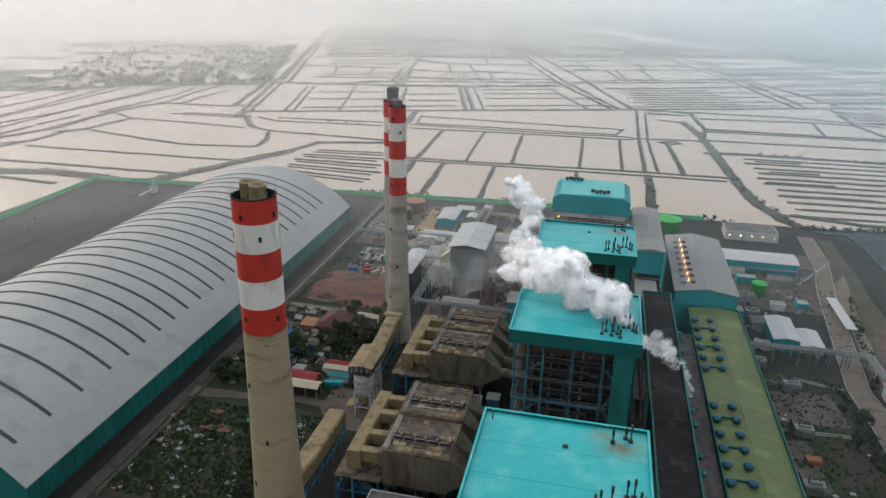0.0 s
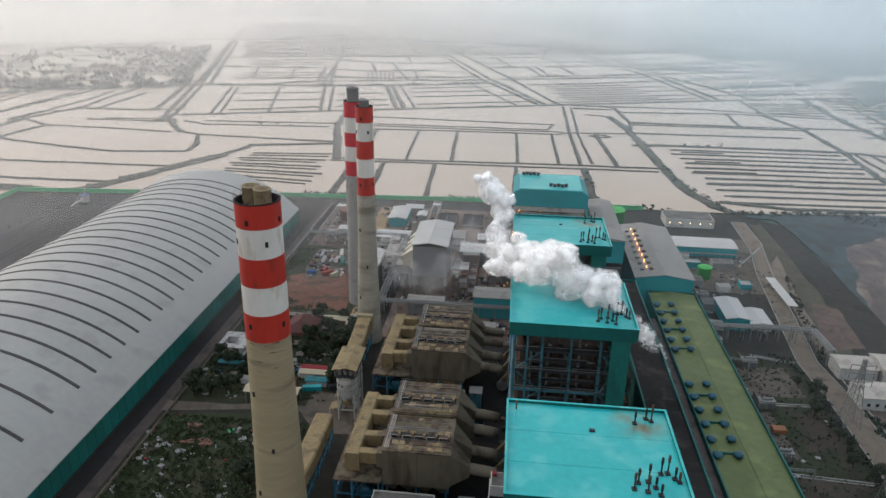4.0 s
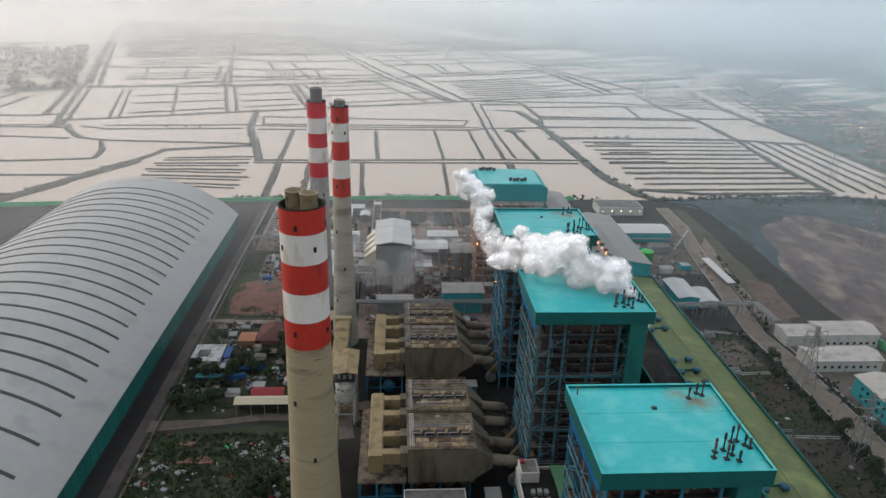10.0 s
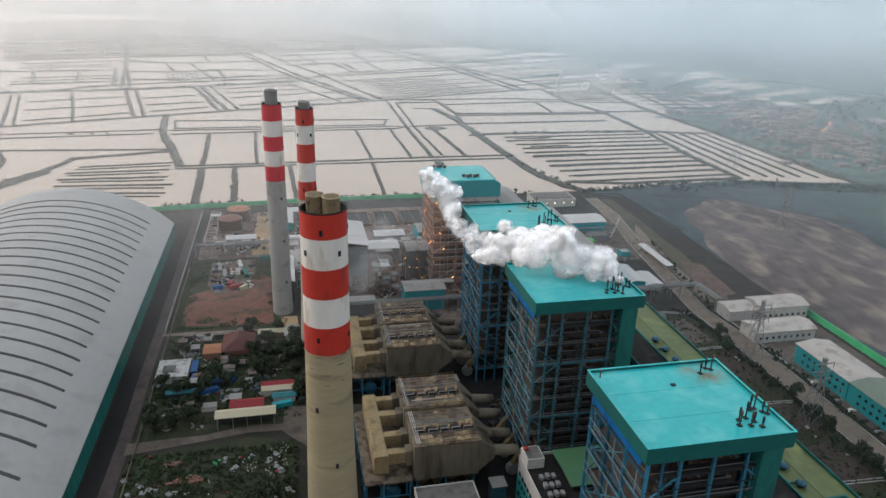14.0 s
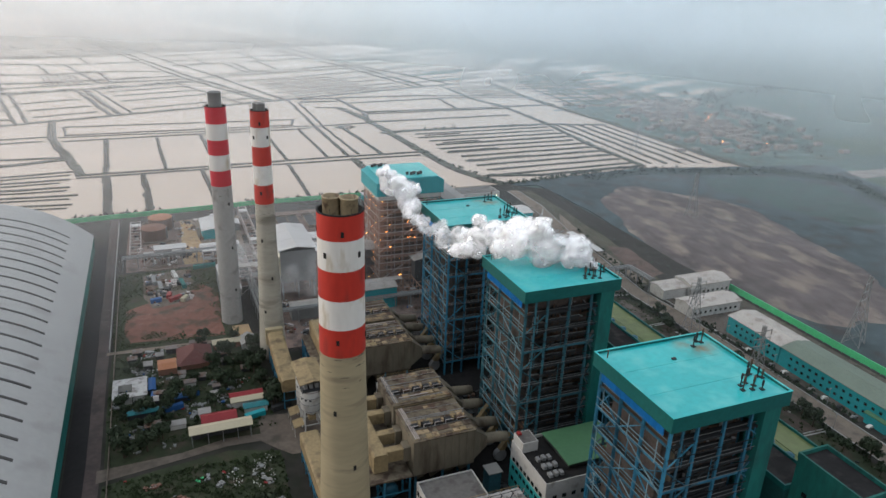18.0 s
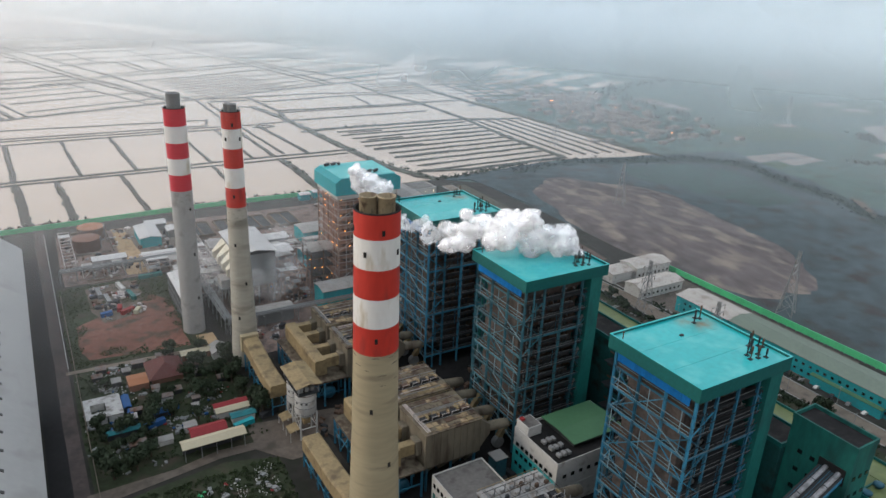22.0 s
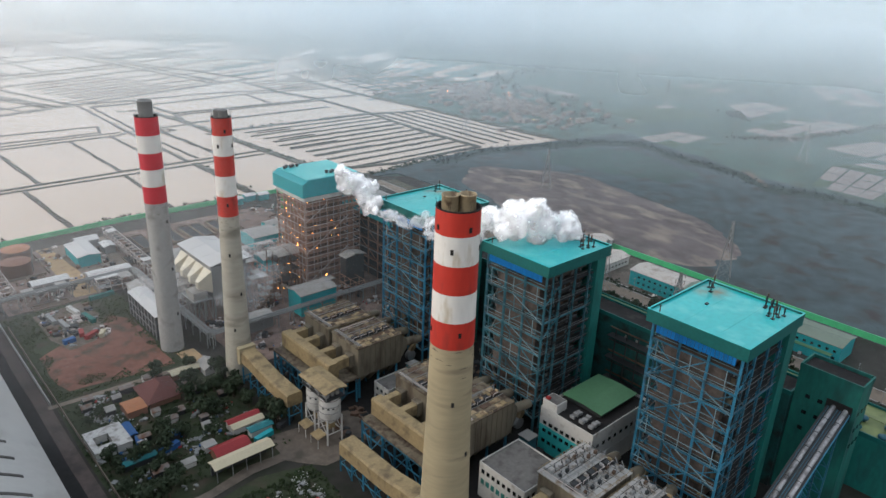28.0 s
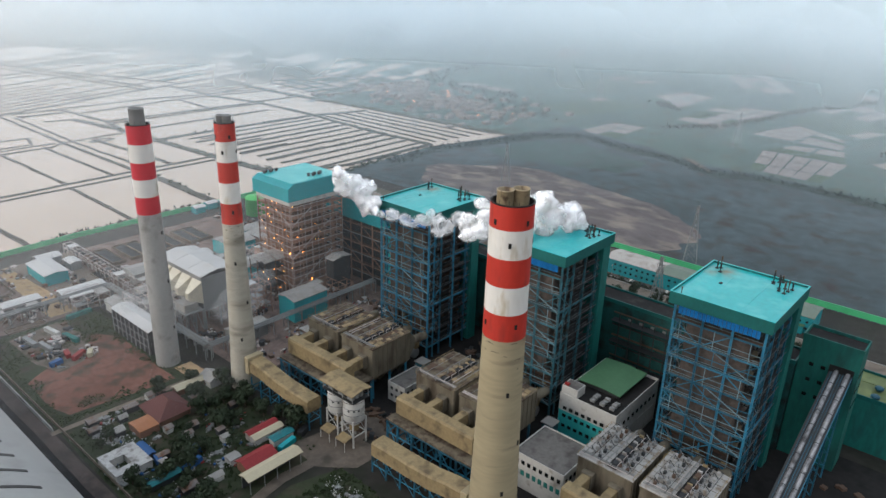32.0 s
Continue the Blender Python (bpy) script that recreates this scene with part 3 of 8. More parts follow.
# reclaimed ground with huts and trees in the north-west, and small fallow ponds in the east
for k in range(95):
    v = 280 + 760 * rk.random() ** 1.4
    u, w = rk.uniform(-620, -40), rk.uniform(30, 130)
    if u + w < 10 + 0.03 * v:
        sbank(rk.uniform(4, 10), (u, v), (u + w, v + rk.uniform(-6, 6)), tall=rk.uniform(0.3, 1.6))
sbank(40, (-620, 300), (-420, 250), (-330, 230), tall=1.5)
sbank(50, (-700, 420), (-520, 380), (-420, 330), tall=1.5)
for x0, y0, x1, y1, n in ((486, 850, 590, 1020, 6), (590, 850, 730, 990, 7), (490, 1020, 690, 1130, 5), (600, 1130, 690, 1300, 5)):
    stripes(n, (x0, y0), (x0 + 12, y1), (x1, y0 - 8), (x1 - 10, y1 + 6), 6.0, 1.0)
    for k in range(3):
        xm = x0 + (x1 - x0) * (k + rk.uniform(0.3, 0.7)) / 3
        bank(6, (xm, y0), (xm + 12, y1), tall=1.0)
    for k in range(n):
        xa, ya = x0 + (x1 - x0) * rk.uniform(0, 0.7), y0 + (y1 - y0) * (k + 0.1) / n
        fallow.faces.new([fallow.verts.new((x, y, -0.42 + 0.004 * k)) for x, y in ((xa, ya), (xa + 60, ya - 3), (xa + 62, ya + 16), (xa, ya + 18))])
edge = [(770, 880), (745, 1005), (700, 1100), (690, 1210), (640, 1330), (560, 1480), (480, 1650), (330, 2100)]
pools = bmesh.new()
for k in range(110):
    i = rk.random() * (len(edge) - 1.001)
    p = Vector(edge[int(i)]).lerp(Vector(edge[int(i) + 1]), i % 1)
    out = rk.gauss(0, 110)
    w, d = rk.uniform(50, 150), rk.uniform(10, 26)
    c = p + U * out
    q = [c + U * (a_ * w) + V * (b_ * d) for a_, b_ in ((-0.5, -0.5), (0.5, -0.5), (0.5, 0.5), (-0.5, 0.5))]
    tgt, z = (pools, -0.5) if out > 0 else (fallow, -0.4)
    tgt.faces.new([tgt.verts.new((v.x, v.y, z + 0.0007 * k)) for v in q])
solo("far_pools", pools, WATER, "pale pools at the far edge of the ponds", "pools", kind="stuff")
solo("fallow_ponds", fallow, PLAIN, "drained grassy ponds among the water", "fallow ponds", kind="stuff")
REED = mat("grey_green_bank_growth", (0.06, 0.062, 0.045), 0.95, 0.4, 0.05, 0.4)
solo("pond_banks", banks, DIKE, "low muddy banks between the fish ponds", "banks", kind="stuff")
solo("bank_growth", reeds, REED, "ragged reeds and bushes along the pond banks", "reeds", kind="stuff")

# paved yards, roads and beds inside the fence
flat("service_road", wobble([(-161, -120), (-154.8, -120), (-154.8, 455), (-161, 455)], 14, 0.5), 0.03, ROAD, "dusty brown road along the coal dome", "road", 0.03)
flat("coal_strip", wobble([(-168, 20), (-160.4, 20), (-160.4, 400), (-168, 400)], 9, 0.7), 0.04, COAL, "black coal dust strip beside the dome", "ground", 0.03)
flat("coal_yard", [(-434, -200), (-309, -200), (-309, 400), (-330, 440), (-434, 424)], 0.04, YARD, "grey-brown coal yard with wheel tracks", "yard", 0.04)
flat("field_weeds", wobble([(-153.5, 236), (-86, 232), (-86, 262), (-92, 340), (-153.5, 340)], 8, 1.5), 0.04, SCRUB, "weedy green edge round the bare field", "ground", 0.04)
flat("soil_field", wobble([(-148, 252), (-146, 243), (-122, 240), (-97, 238), (-95, 268), (-95, 300), (-104, 312), (-122, 300), (-138, 291), (-148, 283)], 3, 2.2), 0.06, SOIL, "bare red-brown soil field", "field", 0.05)
flat("container_yard", wobble([(-138, 334), (-112, 338), (-108, 318), (-112, 290), (-134, 284), (-139, 300)], 5, 2.5), 0.07, mat("trampled_pale_soil", (0.13, 0.105, 0.085), 0.95, 0.35, 0.08, 0.6, stain=(0.06, 0.055, 0.035), amount=0.5), "trampled ground round the containers", "ground", 0.05)
flat("weed_plot", wobble([(-153.5, 62), (-88, 62), (-86, 128), (-106, 134), (-153.5, 128)], 8, 1.4), 0.05, SCRUB, "weedy plot with scattered waste", "ground", 0.05)
flat("village_plot", wobble([(-153.5, 138), (-84, 140), (-84, 234), (-153.5, 234)], 8, 1.4), 0.05, SCRUB, "weedy ground round the workers' houses", "ground", 0.05)
flat("yard_road", [(-156, 130), (-122, 135), (-106, 137.5), (-62, 135), (-56, 120), (-50, 122), (-52, 150), (-62, 152), (-84, 141), (-106, 143), (-124, 139), (-156, 138)], 0.09, mat("dusty_track", (0.115, 0.094, 0.076), 0.9, 0.3, 0.05, 0.4, stain=(0.065, 0.055, 0.044), amount=0.5), "dusty pale track past the silos", "road", 0.04)
flat("field_track", [(-156, 233), (-84, 229), (-84, 233), (-156, 236)], 0.09, CONCRETE, "pale track beside the soil field", "road", 0.04)
flat("east_road", [(154, -300), (166, -300), (168, 180), (164, 215), (179, 335), (190, 397), (191, 445), (181, 445), (178, 380), (169, 335), (154, 215), (156, 180)], 0.06, CONCRETE, "pale concrete road along the east side", "road", 0.06)
flat("east_apron", [(112, 300), (178, 300), (192, 345), (200, 400), (112, 404)], 0.04, mat("brown_paved_apron", (0.105, 0.086, 0.072), 0.9, 0.35, 0.05, 0.5, stain=(0.05, 0.048, 0.036), amount=0.5), "brown paved apron by the switch houses", "yard", 0.04)
flat("east_lawn", wobble([(106, -60), (150, -60), (152, 205), (128, 222), (106, 222)], 10, 2), 0.05, SCRUB, "dark green lawn beside the turbine hall", "lawn", 0.05)
flat("warehouse_apron", [(172, 60), (220, 60), (220, 215), (172, 215)], 0.05, bpy.data.materials["brown_paved_apron"], "brown paved apron round the warehouses", "yard", 0.05)
flat("north_apron", wobble([(-112, 345), (-70, 345), (-66, 440), (-112, 440)], 10, 2), 0.05, CONCRETE, "pale sandy works yard", "yard", 0.05)
flat("works_ground", [(-70, 212), (60, 212), (60, 440), (-70, 440)], 0.03, mat("works_soil", (0.165, 0.118, 0.1), 0.95, 0.4, 0.04, 0.4, stain=(0.07, 0.056, 0.05), amount=0.5), "brown trampled ground of the construction site", "ground", 0.03)
flat("plant_yard", [(-62, -120), (66, -120), (66, 212), (-62, 212)], 0.03, mat("near_black_concrete", (0.015, 0.0138, 0.0135), 0.95, 0.4, 0.05, 0.4, stain=(0.008, 0.0078, 0.008), amount=0.5), "near-black concrete yard between boilers and filters", "yard", 0.03)
WORKS = bpy.data.materials["works_soil"]
flat("west_works", wobble([(-148, 342), (-71, 342), (-71, 440), (-148, 436)], 10, 1), 0.035, WORKS, "brown trampled ground of the works yard", "ground", 0.03)
SAND = mat("yellow_builders_sand", (0.36, 0.25, 0.14), 0.95, 0.2, 0.1, 0.8, stain=(0.22, 0.15, 0.095), amount=0.4)
flat("sand_track", wobble([(-112, 346), (-97, 346), (-99, 385), (-104, 439), (-112, 439)], 6, 1.5), 0.075, SAND, "sandy track through the works yard", "road", 0.03)
flat("sand_apron", wobble([(-92, 231), (-82, 231), (-83, 247), (-92, 247)], 4, 1), 0.11, SAND, "sandy apron at the foot of the chimney", "ground", 0.04)

# ---- chimneys ----
STREAK = mat("dark_concrete_stain", (0.13, 0.112, 0.08), 0.95, 0.3, 0.2, 1.0)


def chimney(x, y, base_r, top_r, height, bands, red, shaft_mat, flues, flue_mat, flue_top, label, windows):
    c = thing("chimney", label, "chimney", (x, y, 0), "chimneys")

    def r_at(z):
        # a slight flare towards the foot
        k = z / height
        return base_r + (top_r - base_r) * (1 - (1 - k) ** 2.3)

    z_low = bands[0]
    steps = 22
    ring = [(r_at(z_low * i / steps) + 0.02 * math.sin(i * 7.0), z_low * i / steps) for i in range(steps + 1)]
    part("shaft", lathe(ring, 48, False), shaft_mat, c, "board-marked concrete shaft", True)
    for i, (a, b) in enumerate(zip(bands, bands[1:])):
        p = [(r_at(a) + 0.04, a), (r_at((a + b) / 2) + 0.04, (a + b) / 2), (r_at(b) + 0.04, b)]
        part("band", lathe(p, 48, False), red if i % 2 == 0 else WHITE_PAINT, c, "red painted band" if i % 2 == 0 else "white painted band", True)
    # rings of dark drips below the lowest band
    rs = random.Random(int(height * 10 + x))
    for i in range(26):
        a, w, z = rs.uniform(0, 6.28), rs.uniform(0.1, 0.5), z_low - rs.uniform(0.2, 7.5) ** 1.15
        tall = rs.uniform(0.15, 0.5)
        rr = r_at(z) + 0.02
        bm = bmesh.new()
        n = 6
        lo = [bm.verts.new((rr * math.cos(a + w * i2 / n), rr * math.sin(a + w * i2 / n), z + 0.1 * math.sin(i2 * 2.0 + i))) for i2 in range(n + 1)]
        hi = [bm.verts.new((rr * math.cos(a + w * i2 / n), rr * math.sin(a + w * i2 / n), z + 0.05 + tall * math.sin(math.pi * i2 / n))) for i2 in range(n + 1)]
        for i2 in range(n):
            bm.faces.new((lo[i2], lo[i2 + 1], hi[i2 + 1], hi[i2]))
        part("pour_stain", bm, STREAK, c)
    rt = r_at(height)
    part("rim", lathe([(rt + 0.04, height), (rt + 0.12, height + 0.1), (rt + 0.12, height + 0.35), (rt - 0.45, height + 0.35), (rt - 0.5, height - 3.0)], 48, False), SOOT, c, "sooty rim")
    part("cap_floor", lathe([(0.05, height - 2.6), (rt - 0.4, height - 2.6)], 32, False), SOOT, c)
    for fx, fy, fr in flues:
        f = part("flue", lathe([(fr, height - 2.6), (fr, flue_top - 0.5), (fr + 0.12, flue_top - 0.45), (fr + 0.12, flue_top), (fr - 0.2, flue_top), (fr - 0.25, flue_top - 4)], 32, False), flue_mat, c, "steel flue standing out of the shaft", True)
        f.location = (fx, fy, 0)
        d = part("flue_throat", lathe([(0.05, flue_top - 3.5), (fr - 0.2, flue_top - 3.5)], 24, False), SOOT, f)
    for i in range(14):
        a = 2 * math.pi * i / 14
        bar("lightning_rod", ((rt + 0.05) * math.cos(a), (rt + 0.05) * math.sin(a), height + 0.3), ((rt + 0.05) * math.cos(a), (rt + 0.05) * math.sin(a), height + 2.1), 0.07, DARK_STEEL, c)
    for z, angles in windows:
        for a in angles:
            a = radians(a)
            rr = r_at(z) + 0.02
            bm = box(-0.45, -0.18, 0, 0.45, 0.18, 1.6)
            w = part("opening", bm, SOOT, c, "small dark opening")
            w.location = (rr * math.cos(a), rr * math.sin(a), z)
            w.rotation_euler = (0, 0, a + math.pi / 2)
    return c


WIN1 = ((121.2, (-100, -10, 80, 170)), (114.6, (-145, -55, 35, 125)), (88, (-115, -25, 65, 155)), (64, (-125, 50)), (44, (-80, 95)), (26, (-125, 50)))
chimney(-74.6, 59.9, 9.3, 6.6, 127.1, (83.8, 92.7, 101.8, 110.85, 119.9, 127.1), RED_PAINT, CONC_WARM, ((-2.2, 1.3, 2.5), (2.2, -1.3, 2.5)), FLUE, 131.0, "tall concrete chimney with red and white bands and two flues", WIN1)
chimney(-75.1, 209.6, 6.9, 4.25, 127.5, (83.2, 92.6, 101.9, 111.0, 119.95, 127.5), RED_PAINT, CONC_PALE, ((0.6, -0.8, 2.0), (-0.8, 1.3, 1.9)), FLUE_GREY, 130.8, "tall concrete chimney with faded red and white bands", WIN1)
chimney(-91.0, 254.3, 5.8, 5.2, 122.0, (80.6, 89.0, 97.3, 105.2, 113.5, 122.0), RED_FRESH, CONC_GREY, ((0, 0, 3.3),), FLUE_GREY, 129.3, "grey concrete chimney with fresh red and white bands", ((70, (-60, 120)), (45, (-60,)), (20, (-60,))))

# ---- boiler houses ----


def boiler_house(y0, steel, label, W=42.4, D=37.8, H=81.0):
    b = thing("boiler_house", label, "boiler house", (0, y0, 0), "boiler houses in a row")
    # roof: thin deck with a raised rim and a deep fascia
    part("roof_deck", box(0.4, 0.4, H - 1.5, W - 0.4, D - 0.4, H - 0.9), TEAL_ROOF, b, "cyan sheet roof deck")
    for k, yy in enumerate((12.6, 25.2)):
        part("roof_seam", box(0.5, yy - 0.07, H - 0.9, W - 0.5, yy + 0.07, H - 0.84), TEAL_ROOF, b)
    for nm, q in (("fascia", (0, 0, W, 0.4)), ("fascia", (0, D - 0.4, W, D)), ("fascia", (0, 0.4, 0.4, D - 0.4)), ("fascia", (W - 0.4, 0.4, W, D - 0.4))):
        part(nm, box(q[0], q[1], H - 4.9, q[2], q[3], H - 0.12), GREEN_FASCIA, b, "dark green sheet fascia")
    for q in ((-0.08, -0.08, W + 0.08, 0.5), (-0.08, D - 0.5, W + 0.08, D + 0.08), (-0.08, 0.5, 0.5, D - 0.5), (W - 0.5, 0.5, W + 0.08, D - 0.5)):
        part("rim_cap", box(q[0], q[1], H - 0.12, q[2], q[3], H + 0.04), TEAL_ROOF, b)
    stain = part("roof_stain", box(-14, -11, 0, 6.5, 4.8, 0.012), SCORCH, b, "brown heat stain on the deck")
    stain.location = (W - 7.5, D - 5.8, H - 0.9)
    # blue louvres under the eaves on the west face
    for i in range(20):
        yy = 4.0 + i * 1.5
        bm = bmesh.new()
        add_box(bm, 1.0, yy, H - 8.3, 1.3, yy + 1.25, H - 5.0)
        for q in range(3):
            add_box(bm, 0.75, yy + 0.1 + q * 0.42, H - 8.3 + 0.2 * (q % 2), 1.0, yy + 0.3 + q * 0.42, H - 5.0)
        part("louvre", bm, LOUVRE, b)
    # insulated panels seen through the west frame, and ducting behind the south frame
    rb = random.Random(int(y0))
    for k in range(8):
        for q in range(5):
            if rb.random() < 0.7:
                yy, zz = 5.2 + q * 5.8, 12 + k * 7.8
                part("casing_panel", box(7.6, yy, zz, 8.2, yy + rb.uniform(3.2, 5.2), zz + rb.uniform(3.5, 6.0), 0.1), rb.choice((CASING, CASING, CASING, RUST_STEEL, ESP_WALL)), b)
        for q in range(6):
            if rb.random() < 0.6:
                xx, zz = 8 + q * 4.4, 10 + k * 7.8
                part("casing_panel", box(xx, 7.2, zz, xx + rb.uniform(1.5, 4), 7.8, zz + rb.uniform(2, 6.0), 0.1), rb.choice((CASING, DARK_STEEL, RUST_STEEL, DARK_STEEL)), b)
    # boiler casing inside the frame
    part("furnace_casing", box(9, 8, 12, 34, 31, H - 10, 0.3), CASING, b, "brown-grey insulated furnace casing")
    part("back_pass_casing", box(4.2, 7, 20, 9, 31, H - 12, 0.2), CASING, b)
    part("penthouse_casing", box(6, 6, H - 10, 37, 33, H - 5), CASING, b)
    for i in range(7):
        part("casing_stiffener", box(8.6, 7.6, 16 + i * 8, 34.4, 31.4, 16.7 + i * 8), RUST_STEEL, b)
    # columns
    xs, ys = (2.2, 11.5, 21.2, 31, 40.2), (2.2, 13.5, 24.5, 35.6)
    for x in xs:
        for y in ys:
            if x in (xs[0], xs[-1]) or y in (ys[0], ys[-1]):
                bar("column", (x, y, 0), (x, y, H - 4.9), 0.8, steel, b, "beam")
    for x in (6.4,):
        for y in (ys[0], ys[-1], 19):
            bar("column", (x, y, 0), (x, y, H - 5), 0.6, steel, b, "beam")
    levels = [7 + i * 7.8 for i in range(9)]
    for k, z in enumerate(levels):
        for y in ys:
            if y in (ys[0], ys[-1]):
                bar("girder", (xs[0], y, z), (xs[-1], y, z), 0.5, steel if k % 3 == 0 else DARK_STEEL, b, "beam", 0.7)
        for x in (xs[0], xs[-1]):
            bar("girder", (x, ys[0], z), (x, ys[-1], z), 0.45, steel, b, "beam", 0.6)
        # west face bracing
        for j, (ya, yb) in enumerate(zip(ys, ys[1:])):
            if k < len(levels) - 1 and (j + k) % 3 != 1:
                za, zb = (z, levels[k + 1]) if (j + k) % 2 else (levels[k + 1], z)
                bar("brace", (xs[0], ya, za), (xs[0], yb, zb), 0.32, steel, b)
        for j, (xa, xb) in enumerate(zip(xs, xs[1:])):
            if k < len(levels) - 1 and j in (0, 3):
                za, zb = (z, levels[k + 1]) if (j + k) % 2 else (levels[k + 1], z)
                bar("brace", (xa, ys[0], za), (xb, ys[0], zb), 0.36, steel, b)
                bar("brace", (xa, ys[-1], za), (xb, ys[-1], zb), 0.36, steel, b)
        # walkways with rails on the west and south faces
        part("walkway", box(2.7, 3.0, z + 0.1, 5.2 + (k % 2), D - 3, z + 0.25), RUST_STEEL if k % 3 else DARK_STEEL, b)
        # darker steel on the south side puts the shade inside the frame into colour
        part("walkway", box(5.3 + (k % 2), 2.6, z + 0.1, 39.5, 5.6, z + 0.25), DARK_STEEL, b)
        bar("handrail", (2.8, 3, z + 1.3), (2.8, D - 3, z + 1.3), 0.16, PALE_BLUE, b)
        bar("handrail", (3, 2.7, z + 1.3), (39.5, 2.7, z + 1.3), 0.14, GREY_STEEL, b)
        if k < 8:
            part("walkway", box(11, 2.4, z + 4.0, 31 - 4 * (k % 2), 4.6, z + 4.15), DARK_STEEL, b)
            bar("handrail", (11, 2.5, z + 5.1), (31 - 4 * (k % 2), 2.5, z + 5.1), 0.12, GREY_STEEL, b)
    # secondary steel: rails, posts and hangers between the main members, with the south side's shade put into darker
    # steel
    for k, z in enumerate(levels[:-1]):
        zm = z + 3.9
        bar("rail_beam", (1.7, ys[0], zm), (1.7, ys[-1], zm), 0.22, PALE_BLUE if k % 2 else steel, b)
        bar("rail_beam", (6.4, ys[0], zm), (6.4, ys[-1], zm), 0.25, DARK_STEEL, b)
        bar("rail_beam", (xs[0], 1.7, zm), (xs[-1], 1.7, zm), 0.2, DARK_STEEL, b)
        bar("handrail", (1.5, ys[0], z + 1.2), (1.5, ys[-1], z + 1.2), 0.16, PALE_BLUE, b)
        bar("handrail", (xs[0], 1.5, z + 1.2), (xs[-1], 1.5, z + 1.2), 0.12, GREY_STEEL, b)
        for j in range(5):
            yy = 5.4 + j * 6.6 + (k % 3)
            bar("hanger", (1.9 + (j % 2) * 2.6, yy, z), (1.9 + (j % 2) * 2.6, yy, levels[k + 1]), 0.24, PALE_BLUE if (j + k) % 2 else steel, b)
            xx = 6 + j * 6.4 + (k % 2) * 1.6
            bar("hanger", (xx, 2.0 + (j % 2) * 2.2, z), (xx, 2.0 + (j % 2) * 2.2, levels[k + 1]), 0.2, DARK_STEEL if j % 2 else steel, b)
        if k % 2 == 0:
            bar("wind_brace", (1.6, ys[0], z), (1.6, 19, levels[k + 1]), 0.28, PALE_BLUE, b)
            bar("wind_brace", (6.4, ys[-1], z), (6.4, 19, levels[k + 1]), 0.25, steel, b)
            bar("wind_brace", (12, 1.9, z), (21, 1.9, levels[k + 1]), 0.25, DARK_STEEL, b)
        part("cable_tray", box(7.6, 5.2, z + 2.4, 33 - 3 * (k % 3), 5.9, z + 2.7), GREY_STEEL if k % 3 == 1 else DARK_STEEL, b)
    # stair flights up the north-west corner
    for k, z in enumerate(levels[:-1]):
        bar("stair_flight", (6.0, 30 if k % 2 else 34.5, z), (6.0, 34.5 if k % 2 else 30, levels[k + 1]), 1.1, GREY_STEEL, b, h=0.25)
        bar("stair_flight", (36 if k % 2 else 32, 3.2, z), (32 if k % 2 else 36, 3.2, levels[k + 1]), 1.1, GREY_STEEL, b, h=0.25)
    # down pipes on the south face
    for i, (px, pz0, pz1, w) in enumerate(((14, 10, 70, 0.9), (17, 30, 74, 0.7), (19.5, 14, 66, 0.7), (24.5, 8, 73, 1.0), (27, 20, 60, 0.7), (29.4, 16, 72, 0.6), (8.2, 22, 68, 0.6))):
        bar("down_pipe", (px, 6.4, pz0), (px, 6.4, pz1), w, GREY_STEEL if i % 3 == 0 else RUST_STEEL, b, "pipe")
        bar("cross_pipe", (px, 6.4, pz1), (px + 2.4, 7.2, pz1 - 3), w, GREY_STEEL, b, "pipe")
    # green lift shaft at the south-east corner
    part("lift_shaft", box(W - 8.2, 0.6, 0, W - 2.0, 6.4, H - 4.9, 0.1), GREEN_WALL, b, "green sheet-clad lift shaft")
    part("east_wall", box(W - 1.2, 6.6, 22, W - 0.8, D - 1, H - 4.9), GREEN_WALL, b)
    # fans and hoppers at the foot
    for yy in (8, 19, 30):
        f = part("fan_casing", lathe([(0.3, -1.3), (2.6, -1.2), (2.9, 0), (2.6, 1.2), (0.3, 1.3)], 20), GREY_STEEL, b)
        f.location, f.rotation_euler = (-1.0, yy, 3.2), (math.pi / 2, 0, 0)
        bar("air_duct", (-1.0, yy, 5.5), (6, yy, 15), 2.2, DUCT, b)
    # silenced steam vents on the deck
    for gx, gy in ((29.6, 6.0), (30.8, 8.2), (32.6, 5.4), (33.2, 8.8), (34.6, 7.0), (35.4, 4.6), (36.6, 12.0), (38.2, 12.4), (39.6, 10.6), (40.4, 9.6), (33.4, 31.6), (36.6, 34.0), (37.8, 33.0)):
        hgt = 2.6 + 1.2 * math.sin(gx * 3 + gy)
        v = part("roof_vent_pipe", lathe([(0.2, 0), (0.2, hgt - 0.4), (0.34, hgt - 0.3), (0.34, hgt + 1.2), (0.24, hgt + 1.5)], 12), RUST_STEEL if int(gx * 7) % 3 == 0 else DARK_STEEL, b, "dark rusty steam vent", True)
        v.location = (gx, gy, H - 0.9)
        part("vent_base", box(-0.6, -0.6, 0, 0.6, 0.6, 0.35), DARK_STEEL, v)
    d = part("roof_hatch", box(-0.7, -0.5, 0, 0.7, 0.5, 0.5, 0.05), DARK_STEEL, b)
    d.location = (22, 27, H - 0.9)
    part("roof_post", lathe([(0.2, 0), (0.2, 2.2), (0.35, 2.3), (0.3, 2.6)], 10), RUST_STEEL, b).location = (2.6, D - 3.4, H - 0.9)
    return b


